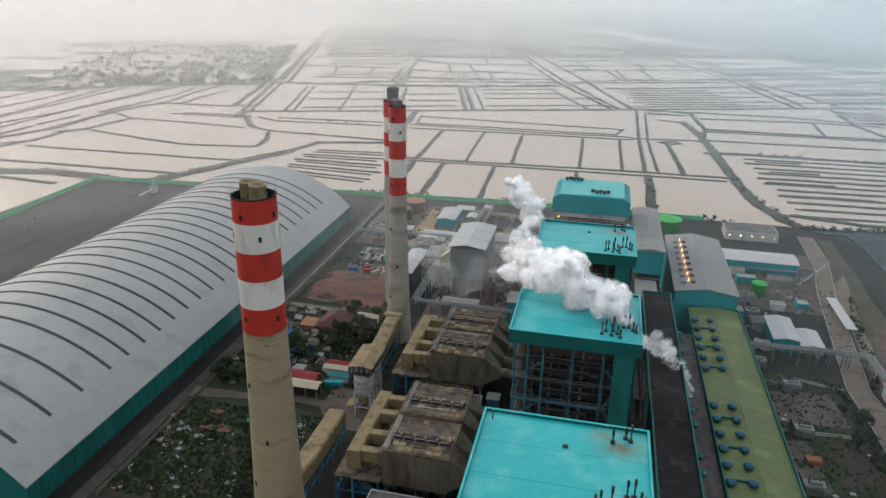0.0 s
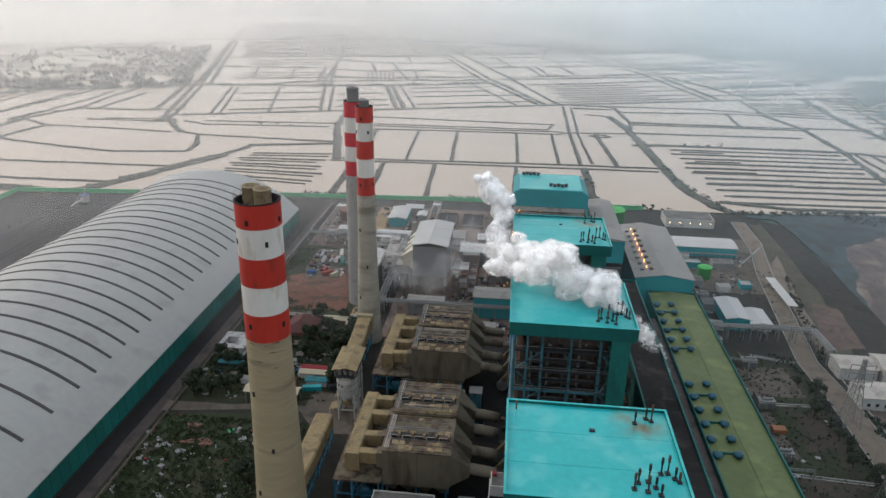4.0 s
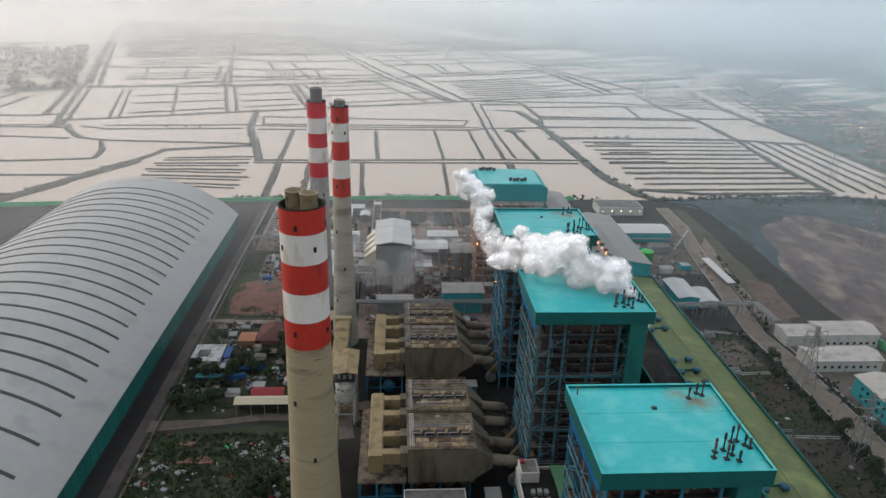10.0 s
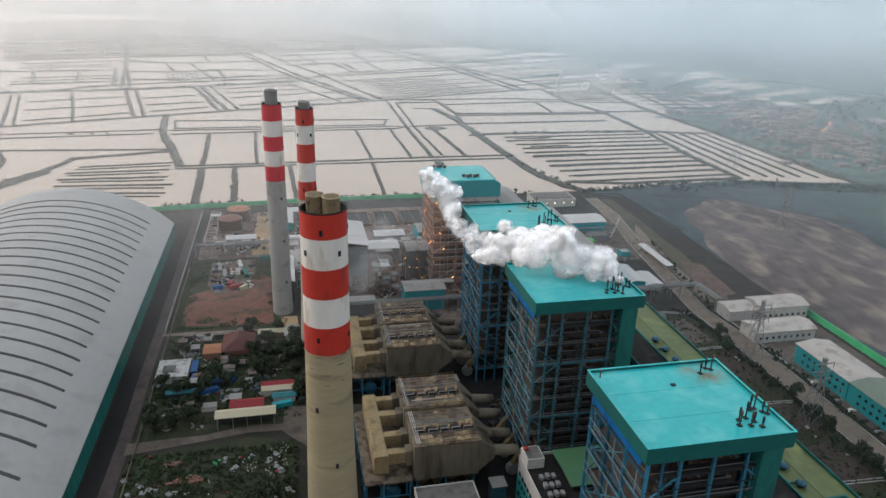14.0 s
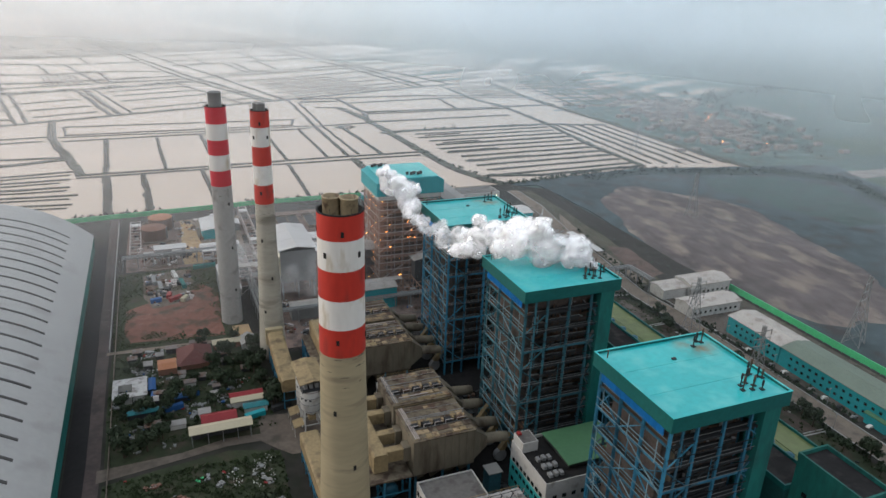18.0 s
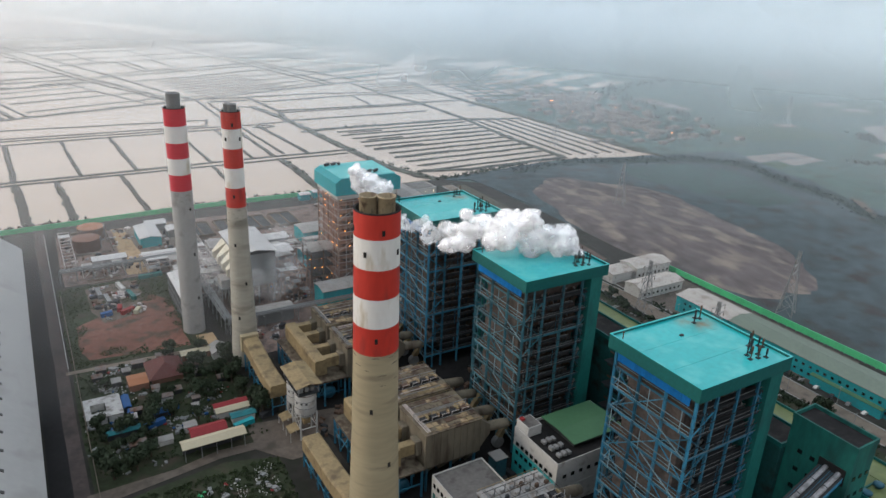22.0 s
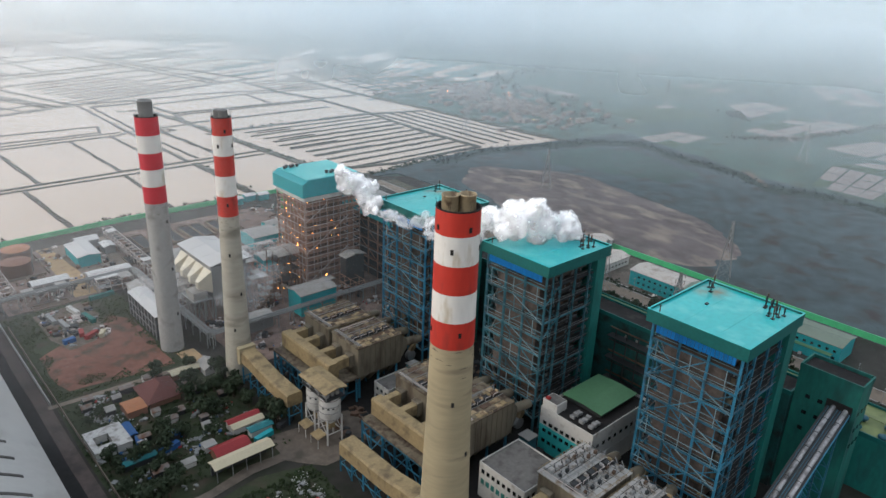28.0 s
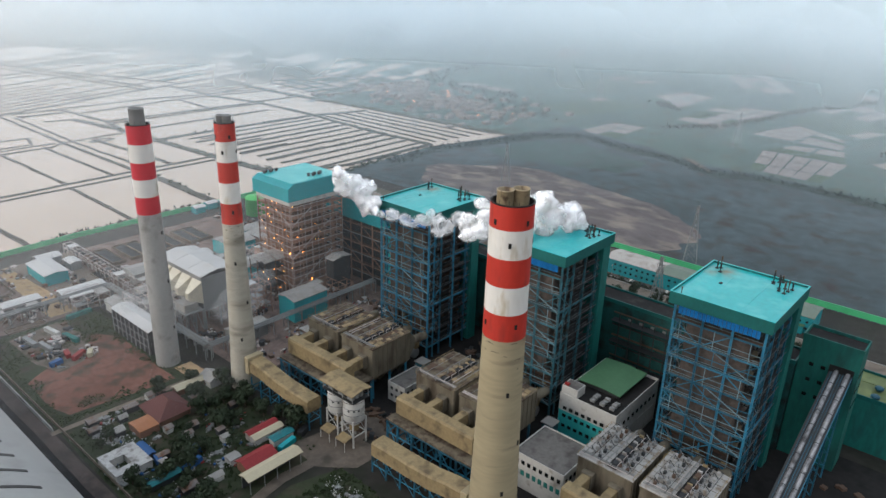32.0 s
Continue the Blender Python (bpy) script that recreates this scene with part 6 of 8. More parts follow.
def open_frame(name, label, x0, y0, x1, y1, floors, steel, roofed, seed):
    """A steel skeleton with floors, braces and loose roof sheets."""
    f = thing(name, label, "steel frame", (0, 0, 0), "site frames")
    rr = random.Random(seed)
    nx, ny = max(1, round((x1 - x0) / 6)), max(1, round((y1 - y0) / 6))
    xs, ys = [x0 + (x1 - x0) * i / nx for i in range(nx + 1)], [y0 + (y1 - y0) * i / ny for i in range(ny + 1)]
    top = floors[-1]
    for i, x in enumerate(xs):
        for j, y in enumerate(ys):
            bar("post", (x, y, 0), (x, y, top), 0.35, steel, f, "beam")
        for z in floors:
            bar("beam", (x, y0, z), (x, y1, z), 0.3, steel, f, "beam")
    for y in ys:
        for z in floors:
            bar("beam", (x0, y, z), (x1, y, z), 0.3, steel, f, "beam")
    lo = 0.3
    for z in floors:
        for j in range(ny):
            if rr.random() < 0.6:
                bar("brace", (x0, ys[j], lo), (x0, ys[j + 1], z), 0.2, steel, f)
        for i in range(nx):
            if rr.random() < 0.6:
                bar("brace", (xs[i], y0, lo), (xs[i + 1], y0, z), 0.2, steel, f)
        for i in range(nx):
            for j in range(ny):
                if z < top and rr.random() < 0.55:
                    part("floor_plate", box(xs[i] + 0.2, ys[j] + 0.2, z + 0.16, xs[i + 1] - 0.2, ys[j + 1] - 0.2, z + 0.26), rr.choice((RUST_STEEL, GREY_STEEL, DARK_STEEL)), f)
                if z == top and rr.random() < roofed:
                    part("roof_sheet", box(xs[i] - 0.1, ys[j] + 0.1, z + 0.2, xs[i + 1] + 0.05, ys[j + 1] - 0.1, z + 0.4 + 0.1 * rr.random()), rr.choice((GREY_ROOF, WHITE_ROOF, GREY_ROOF)), f)
        lo = z
    for _ in range(int(nx * ny * 0.8) + 2):
        x, y, z = rr.uniform(x0, x1 - 2), rr.uniform(y0, y1 - 2), rr.choice([0.0] + list(floors[:-1]))
        part("machine", box(x, y, z + 0.3, x + rr.uniform(0.8, 2.4), y + rr.uniform(0.8, 2.4), z + rr.uniform(1.0, 2.6), 0.08), rr.choice((GREY_STEEL, DARK_STEEL, RUST_STEEL, WHITE_WALL, PRIMER)), f)
    return f


open_frame("outlet_frame", "grey steel frame below the new filter's outlet cones", -82, 286, -62, 318, (6, 11, 15.5), PALE_STEEL, 0.25, 1)
open_frame("store_frame", "half-roofed steel frame on the works yard", -137, 352, -113, 362, (5.5,), PALE_STEEL, 0.4, 2)
open_frame("store_frame", "half-roofed steel frame by the pipe rack", -100, 340, -80, 356, (4.5, 8), PALE_STEEL, 0.4, 3)
open_frame("plant_frame", "rust-brown steel frame beside the new boiler", -36, 264, -20, 300, (6, 12, 18), PRIMER, 0.3, 4)
open_frame("plant_frame", "brown pipe frame between pump house and boiler", 6, 244, 26, 262, (6, 11), PRIMER, 0.2, 5)
open_frame("plant_frame", "low brown frame on the works ground", -34, 214, -6, 228, (5,), PRIMER, 0.3, 6)
open_frame("open_store", "pale pipe frame beside the fuel tanks", -146, 366, -139, 432, (4.5,), PALE_STEEL, 0.1, 7)
open_frame("basin_frame", "long pale rack beside the settling basins", -66, 336, -60, 440, (4.0, 7.0), PALE_STEEL, 0.15, 8)
open_frame("basin_frame", "long pale rack behind the new filter", -60, 342, 30, 348, (4.0, 7.0), PALE_STEEL, 0.2, 9)
for n, (x0, y0, x1, y1, h) in enumerate(((-68, 322, -44, 334, 8), (-34, 318, -12, 334, 11), (-6, 312, 10, 326, 9), (14, 314, 40, 330, 13), (-58, 354, -34, 370, 7), (-24, 356, -2, 368, 6), (8, 352, 30, 372, 9), (36, 350, 56, 372, 7), (-86, 320, -74, 334, 6), (-88, 424, -74, 434, 5), (34, 380, 60, 390, 5))):
    gable_hall("works_building", ("pale", "grey", "teal-walled", "brown")[n % 4] + " works building on the construction site", x0, y0, x1, y1, h, h + 1.4, (WHITE_WALL, GREY_STEEL, TEAL_WALL, PRIMER)[n % 4], (GREY_ROOF, WHITE_ROOF, GREY_ROOF, GREY_ROOF)[n % 4], "x" if x1 - x0 > y1 - y0 else "y", category="building", group="works buildings")
for n, (x0, y0, x1, y1) in enumerate(((-136, 340, -116, 347), (-70, 376, -50, 392), (-128, 378, -118, 392), (-92, 426, -80, 438))):
    d = thing("open_pit", "shallow concrete-edged pit with dark water", "pit", (0, 0, 0), "open pits")
    for q in ((x0, y0, x1, y0 + 0.5), (x0, y1 - 0.5, x1, y1), (x0, y0 + 0.5, x0 + 0.5, y1 - 0.5), (x1 - 0.5, y0 + 0.5, x1, y1 - 0.5)):
        part("pit_wall", box(q[0], q[1], 0, q[2], q[3], 1.0), CONCRETE, d)
    part("pit_floor", box(x0 + 0.5, y0 + 0.5, 0.1, x1 - 0.5, y1 - 0.5, 0.3), SOOT if n % 2 else RUST_STEEL, d)
b = thing("tank_bund", "low concrete bund round the fuel tanks", "bund")
for q in ((-138, 392, -116, 392.6), (-138, 437, -114, 437.6), (-138, 392.6, -137.4, 437), (-114.6, 392.6, -114, 437)):
    part("bund_wall", box(q[0], q[1], 0, q[2], q[3], 1.6), CONCRETE, b)
wl_ = thing("yard_wall", "long pale concrete yard wall along the service road", "wall")
for i in range(20):
    part("wall_panel", box(-154.7, 236 + i * 10.2, 0, -154.3, 236 + i * 10.2 + 10, 1.9), CONC_GREY, wl_)

# ---- workers' village and waste plot ----
y1 = thing("open_shed", "open shed with long cream roof by the track", "shed")
part("roof", prism([(140.6, 6.2), (144, 7.4), (147.4, 6.2), (147.4, 6.45), (144, 7.65), (140.6, 6.45)], "x", -120.5, -94.5), CREAM, y1, "cream sheet roof")
for x in (-119.5, -113, -107, -101, -95.5):
    for yy in (141.2, 146.8):
        bar("post", (x, yy, 0), (x, yy, 6.3), 0.25, GREY_STEEL, y1)
part("back_wall", box(-119.5, 146.4, 0, -95.5, 146.6, 4.5), DARK_STEEL, y1)
gable_hall("red_roof_house", "small house with bright red roof", -114.5, 150.5, -100.5, 158, 3.6, 5.6, BRICK_RED, RED_ROOF, "x", category="house")
CREAM_GREY = mat("weathered_pale_roof", (0.34, 0.34, 0.335), 0.7, 0.25, 0.12, 0.9, stain=(0.14, 0.13, 0.12), amount=0.45)
wh = thing("courtyard_house", "white-roofed house round a small court", "house")
for q in ((-151.5, 194.5, -143, 200), (-143, 183, -136.5, 200), (-151.5, 183, -143, 187.5), (-151.5, 187.5, -149, 194.5)):
    part("wall", box(q[0] + 0.3, q[1] + 0.3, 0, q[2] - 0.3, q[3] - 0.3, 3.6), WHITE_WALL, wh)
    part("roof", box(q[0], q[1], 3.6, q[2], q[3], 3.85), CREAM_GREY, wh, "weathered pale sheet roof")
mh = thing("maroon_house", "house with maroon hipped tile roof", "house")
part("wall", box(-121, 206, 0, -107, 222, 3.6), BRICK_RED, mh)
bm = bmesh.new()
v = [bm.verts.new(p) for p in ((-122.5, 204.5, 3.4), (-105.5, 204.5, 3.4), (-105.5, 223.5, 3.4), (-122.5, 223.5, 3.4), (-114, 211, 8.6), (-114, 217, 8.6))]
for q in ((0, 1, 4), (1, 2, 5, 4), (2, 3, 5), (3, 0, 4, 5), (3, 2, 1, 0)):
    bm.faces.new([v[i] for i in q])
part("hip_roof", bm, MAROON, mh, "maroon tile roof")
gable_hall("brick_house", "unroofed orange brick house", -131.5, 204, -122.8, 214, 3.2, 3.9, BRICK_RED, ORANGE, "x", 0.1, category="house")
gable_hall("brick_house", "long cream and orange row house", -104, 222, -90, 226.5, 3.2, 4.2, BRICK_RED, CREAM, "x", category="house")
gable_hall("grey_house", "small house with grey gable roof", -90, 217, -82.5, 226, 3.4, 5.8, WHITE_WALL, GREY_ROOF, category="house")
gable_hall("row_house", "row house with striped red and white roof", -101, 168.5, -87, 172, 3.2, 4.4, WHITE_WALL, RED_ROOF, "x", category="house", group="row houses")
gable_hall("row_house", "row house with white roof", -101, 164.6, -87, 168, 3.2, 4.2, WHITE_WALL, CREAM, "x", category="house", group="row houses")
gable_hall("row_house", "row house with teal roof", -96, 158.5, -86, 162, 3.0, 3.8, WHITE_WALL, mat("faded_teal_roof", (0.015, 0.15, 0.17), 0.7, 0.3, 0.1, 0.8, stain=(0.06, 0.07, 0.07), amount=0.4), "x", category="house", group="row houses")

gable_hall("teal_shed", "low shed with faded teal roof among trees", -145, 169.5, -132, 173, 2.6, 3.3, DARK_STEEL, bpy.data.materials["faded_teal_roof"], "x", 0.3, category="shed")
gable_hall("blue_shed", "narrow shed with blue sheet roof", -136, 188, -133, 198.5, 2.6, 3.2, DARK_STEEL, BLUE_TARP, "y", 0.2, category="shed")
gable_hall("blue_shed", "small shed with blue sheet roof between trees", -125, 177, -119.5, 181, 2.6, 3.2, DARK_STEEL, BLUE_TARP, "x", 0.3, category="shed")
flat("silo_apron", wobble([(-91, 155), (-68, 152), (-66, 124), (-82, 124), (-93, 136)], 5, 1.5), 0.1, bpy.data.materials["dusty_track"], "dusty trampled apron round the silos", "yard", 0.05)


def container(x, y, turn, material, label, length=6.1):
    c = thing("shipping_container", label, "container", (x, y, 0.09), "containers")
    c.rotation_euler = (0, 0, radians(turn))
    part("body", box(-length / 2, -1.2, 0.15, length / 2, 1.2, 2.6, 0.04), material, c)
    for s in (-1, 1):
        for i in range(9):
            xx = -length / 2 + 0.4 + i * (length - 0.8) / 8
            part("rib", box(xx - 0.06, s * 1.2 - 0.05, 0.3, xx + 0.06, s * 1.2 + 0.05, 2.45), material, c)
    part("door", box(length / 2, -1.1, 0.3, length / 2 + 0.06, 1.1, 2.5), material, c)
    return c


for x, y, a, m, lb, L in ((-131.7, 322, 95, GREY_STEEL, "grey container on the works yard", 12), (-128, 311, 95, GREY_STEEL, "grey container on the works yard", 12), (-119, 326, 100, WHITE_WALL, "white container on the works yard", 12), (-115, 312, 100, GREEN_WALL, "green container on the works yard", 12), (-131, 291, 10, BLUE_TARP, "blue container beside the soil field", 6), (-120, 291, 30, RED_BOX, "red container beside the soil field", 8), (-123.5, 296, 80, RED_BOX, "red container beside the soil field", 6), (-115, 289, 60, CREAM, "cream container beside the soil field", 6), (-134, 184, 80, BLUE_TARP, "blue container behind the house", 6), (-126, 172, 15, BLUE_TARP, "blue container under the trees", 9), (-117, 180, 40, BLUE_TARP, "blue container under the trees", 6), (-92, 155, 12, TEAL_WALL, "teal container behind the shed", 9), (-80, 158, 20, DARK_STEEL, "dark container by the duct", 9), (-100, 337, 5, GREEN_WALL, "long green container under a tarpaulin", 14)):
    container(x, y, a, m, lb, L)

# tin-roofed shacks scattered between the trees
rnd = random.Random(17)
TIN = mat("old_tin_roof", (0.16, 0.14, 0.13), 0.8, 0.35, 0.1, 0.8, stain=(0.12, 0.06, 0.035), amount=0.5, pieces=0.6)
busy = [(-114.5, 150.5, -100.5, 158), (-151.5, 183, -136.5, 200), (-123, 204, -105, 224), (-132, 204, -122, 214), (-102, 158, -86, 173), (-121, 140, -94, 148), (-104, 217, -82, 227), (-145, 169, -132, 173), (-136, 188, -133, 199), (-125, 177, -119, 181)]
made = 0
while made < 20:
    x, y = rnd.uniform(-146, -88), rnd.uniform(150, 228)
    w, d = rnd.uniform(3, 7), rnd.uniform(2.5, 4.5)
    if any(a - 1 < x + w and x < c + 1 and b - 1 < y + d and y < e + 1 for a, b, c, e in busy):
        continue
    busy.append((x, y, x + w, y + d))
    made += 1
    roof, words = rnd.choice(((TIN, "rusty tin"), (TIN, "old grey tin"), (TIN, "patched tin"), (BLUE_TARP, "blue tarpaulin"), (GREY_ROOF, "grey sheet"), (TIN, "brown tin")))
    gable_hall("shack", "small shack with " + words + " roof", x, y, x + w, y + d, rnd.uniform(2.0, 2.8), rnd.uniform(3.0, 3.8), DARK_STEEL if made % 3 else WHITE_WALL, roof, "x", 0.3, category="shack", group="shacks")

# waste and low clutter, piece by piece too many to count
rnd = random.Random(3)


def scatter(name, label, material, areas, count, lo, hi, tall=0.6):
    bm = bmesh.new()
    for i in range(count):
        x0, y0, x1, y1 = rnd.choice(areas)
        x, y = rnd.uniform(x0, x1), rnd.uniform(y0, y1)
        if noise.noise((x * 0.09, y * 0.09, 7.0)) < 0.06:
            continue
        w, d, h, a = rnd.uniform(lo, hi), rnd.uniform(lo, hi), rnd.uniform(0.2, tall) * hi * 0.5, rnd.uniform(0, 3.14)
        ca, sa = math.cos(a), math.sin(a)
        lift = rnd.uniform(0, 0.3)
        vs = [bm.verts.new((x + ca * u * w - sa * q * d, y + sa * u * w + ca * q * d, z)) for z in (0.05, 0.1 + h + lift) for u, q in ((-0.5, -0.5), (0.5, -0.5), (0.5, 0.5), (-0.5, 0.5))]
        for q in ((3, 2, 1, 0), (4, 5, 6, 7), (0, 1, 5, 4), (1, 2, 6, 5), (2, 3, 7, 6), (3, 0, 4, 7)):
            bm.faces.new([vs[k] for k in q])
    return solo(name, bm, material, label, "waste", kind="stuff")


village = [(-153, 140, -122, 232), (-122, 160, -86, 200)]
plot = [(-153, 64, -88, 128)]
works = [(-146, 344, -72, 438), (-136, 286, -110, 334), (-66, 214, 58, 240), (-66, 258, -2, 268), (-36, 260, -2, 330), (-66, 316, 56, 392), (48, 312, 70, 440)]
yards = [(-60, -60, 50, -22), (-17, 40, 0, 82), (-64, 126, -46, 150), (0, 122, 50, 158), (0, 198, 50, 232)]
scatter("pale_waste", "scattered pale scrap and sacks among weeds", WHITE_WALL, plot + plot + village, 1100, 0.12, 0.55)
scatter("grey_scrap", "scattered grey scrap steel and timber", GREY_STEEL, plot + village + works, 1500, 0.4, 2.4)
scatter("rusty_scrap", "scattered rusty scrap on works ground", RUST_STEEL, works + yards, 1100, 0.5, 3.0, 1.2)
scatter("rust_heap", "heap of rust-red scrap in the weeds", TANK_RED, [(-142, 108, -122, 126)], 260, 0.4, 1.7, 0.8)
scatter("white_heap", "heap of white sacks and broken sheets by the track", WHITE_WALL, [(-106, 106, -88, 126)], 230, 0.15, 0.6, 0.5)
scatter("house_waste", "pale household waste behind the white house", CREAM_GREY, [(-150, 204, -133, 231)], 260, 0.2, 0.9, 0.5)
scatter("green_netting", "crumpled green netting in the weeds", FENCE, [(-124, 112, -117, 124)], 26, 0.3, 1.4, 0.4)
scatter("red_scrap", "scattered red and orange scrap", RED_BOX, plot + village + works, 240, 0.4, 1.6)
scatter("blue_scrap", "scattered blue sheets and drums", BLUE_TARP, village + works, 260, 0.4, 1.8)
scatter("pale_steel", "stacks of pale new steel on the works ground", PALE_STEEL, works, 700, 0.4, 3.4, 0.8)
scatter("yard_crates", "dark crates and plant on the near-black yard", DARK_STEEL, yards + works, 420, 0.8, 4.0, 1.2)

# ---- east side: stores, switchyard, car port ----
EAST_ROOF = mat("sun_bleached_store_roof", (0.4, 0.375, 0.345), 0.65, 0.15, 0.06, 0.6, stain=(0.27, 0.24, 0.21), amount=0.4)
gable_hall("east_store", "small white store with pale roof", 168.5, 200, 187, 213.5, 6.4, 7.8, WHITE_WALL, EAST_ROOF, "x", category="store", group="east stores")
g = gable_hall("east_store", "large white store with pale curved roof", 188, 197.5, 220, 213.5, 8.2, 10.2, WHITE_WALL, EAST_ROOF, "x", category="store", group="east stores")
windows_on(g, 191, 197.4, 2.4, 1, 0, 8, 1.4, 1.4, 3.8)
g = gable_hall("east_store", "long white store with pale roof and low dormers", 168, 173, 206, 188, 6.4, 8.4, WHITE_WALL, EAST_ROOF, "x", category="store", group="east stores")
windows_on(g, 171, 172.9, 2.2, 1, 0, 9, 1.4, 1.4, 3.9)
for y0, y1, rf, lb in ((115, 153, EAST_ROOF, "teal warehouse with pale roof along the fence"), (20, 114.4, mat("grey_green_roof", (0.13, 0.17, 0.135), 0.6, 0.15, 0.05, 0.5), "long teal workshop with grey-green roof along the fence")):
    g = gable_hall("east_workshop", lb, 177, y0, 197, y1, 10.2, 12.0, TEAL_WALL, rf, category="workshop")
    for z in (2.4, 6.4):
        windows_on(g, 176.9, y0 + 3, z, 0, 1, int((y1 - y0 - 4) / 4), 1.5, 1.3, 4.0)
gable_hall("east_annex", "low green-roofed annex near the fence", 174, 24, 176.2, 60, 5, 5.6, TEAL_WALL, GREEN_ROOF, category="annex")
gable_hall("switch_house", "teal switch house with pale roof", 125, 247, 138, 275, 7.2, 8.4, TEAL_WALL, WHITE_ROOF, category="switch house")
gable_hall("switch_house_annex", "pale-roofed annex to the switch house", 139.5, 248, 151, 268, 4.2, 5.2, WHITE_WALL, WHITE_ROOF, category="annex")
g = flat_block("water_works", "white flat-roofed water works lit by lamps", 124, 424, 162, 445, 7, WHITE_WALL, DARK_ROOF)
for i in range(5):
    l = part("wall_lamp", box(-0.35, -0.15, 0, 0.35, 0.15, 0.5), LAMP_WHITE, g, "lit wall lamp")
    l.location = (127 + i * 8, 423.8, 3.6)
g = gable_hall("demin_hall", "long pale-roofed treatment hall with teal wall", 115, 361, 162, 381, 7.4, 8.8, TEAL_WALL, WHITE_ROOF, "x", category="hall")
for i in range(12):
    bar("post", (117 + i * 4, 355, 0), (117 + i * 4, 355, 5), 0.3, GREY_STEEL, g)
bar("gallery_beam", (117, 355, 5), (161, 355, 5), 0.5, GREY_STEEL, g)
bar("gallery_pipe", (117, 357, 4.4), (161, 357, 4.4), 0.6, GREY_STEEL, g, "pipe")
cp = thing("car_port", "long open car port with white roof", "car port")
part("roof", box(169.4, 277, 3.7, 175.4, 320, 3.95), WHITE_ROOF, cp)
for i in range(9):
    bar("post", (174.8, 278 + i * 5.1, 0), (174.8, 278 + i * 5.1, 3.7), 0.25, GREY_STEEL, cp)
for k, (x, y) in enumerate(((121, 288), (123, 169), (126, 207), (118, 130), (113, 60), (114, 228), (112, 95))):
    t = thing("transformer", "grey step-up transformer with radiators and bushings", "transformer", (x, y, 0.05), "transformers")
    part("tank", box(-4, -2.2, 0.4, 4, 2.2, 4.6, 0.15), GREY_STEEL, t)
    for i in range(7):
        part("radiator", box(-3.6 + i * 1.1, -3.4, 0.8, -3.2 + i * 1.1, -2.2, 4.0), GREY_STEEL, t)
    for i in range(3):
        part("bushing", lathe([(0.3, 4.6), (0.22, 6.6), (0.1, 6.8)], 10), RUST_STEEL, t).location = (-2 + i * 2, 0.6, 0)
    part("conservator", lathe([(0.7, -2.4), (0.7, 2.4)], 14), GREY_STEEL, t).matrix_basis = pose(0, -1, 5.6, 0, 90, 0)
    part("fire_wall", box(-5.2, -3.6, 0, -4.8, 3.6, 6.5), CONCRETE, t)
part_o = thing("orange_skip", "orange waste skip on the lawn", "skip", (123, 150, 0.05))
part("tub", box(-3, -2, 0, 3, 2, 2.2, 0.2), ORANGE, part_o)
for x, y in ((116, 195), (116, 110), (150, 235), (128, 232)):
    t = thing("switchyard_gantry", "pale steel switchyard gantry", "gantry", (x, y, 0), "gantries")
    for s in (-6, 6):
        for a in (-0.5, 0.5):
            bar("leg", (s + a, 0, 0), (s, 0, 11), 0.25, GREY_STEEL, t)
    for z in (10, 11):
        bar("chord", (-6, 0, z), (6, 0, z), 0.25, GREY_STEEL, t)
    for i in range(6):
        bar("lacing", (-6 + i * 2, 0, 10 + i % 2), (-4 + i * 2, 0, 11 - i % 2), 0.15, GREY_STEEL, t)
        bar("lattice", (-6.5 + 0.0833 * i, 0, i * 1.8), (-5.5 - 0.0833 * i, 0, i * 1.8 + 1.8), 0.12, GREY_STEEL, t)
        bar("lattice", (6.5 - 0.0833 * i, 0, i * 1.8), (5.5 + 0.0833 * i, 0, i * 1.8 + 1.8), 0.12, GREY_STEEL, t)


def pylon(x, y, h, turn=0, label="lattice power pylon on the marsh"):
    t = thing("power_pylon", label, "pylon", (x, y, 0), "power pylons")
    t.rotation_euler = (0, 0, radians(turn))
    b, c, steel = h * 0.11, h * 0.018, GREY_STEEL
    lv = [0, 0.2, 0.38, 0.54, 0.68, 0.8, 0.9, 1.0]

    def corner(k, f):
        w = b + (c - b) * min(1, f * 1.15)
        return Vector((w * (1, 1, -1, -1)[k], w * (1, -1, -1, 1)[k], f * h))

    for f0, f1 in zip(lv, lv[1:]):
        for k in range(4):
            bar("leg", corner(k, f0), corner(k, f1), 0.3, steel, t)
            bar("lacing", corner(k, f0), corner((k + 1) % 4, f1), 0.16, steel, t)
            bar("lacing", corner((k + 1) % 4, f0), corner(k, f1), 0.16, steel, t)
    for f in (0.66, 0.78, 0.9):
        for s in (-1, 1):
            bar("cross_arm", (0, 0, f * h), (s * h * 0.16, 0, f * h + 0.6), 0.35, steel, t)
            bar("insulator", (s * h * 0.155, 0, f * h + 0.5), (s * h * 0.155, 0, f * h - 2.2), 0.25, RUST_STEEL, t, "pipe")
    return t


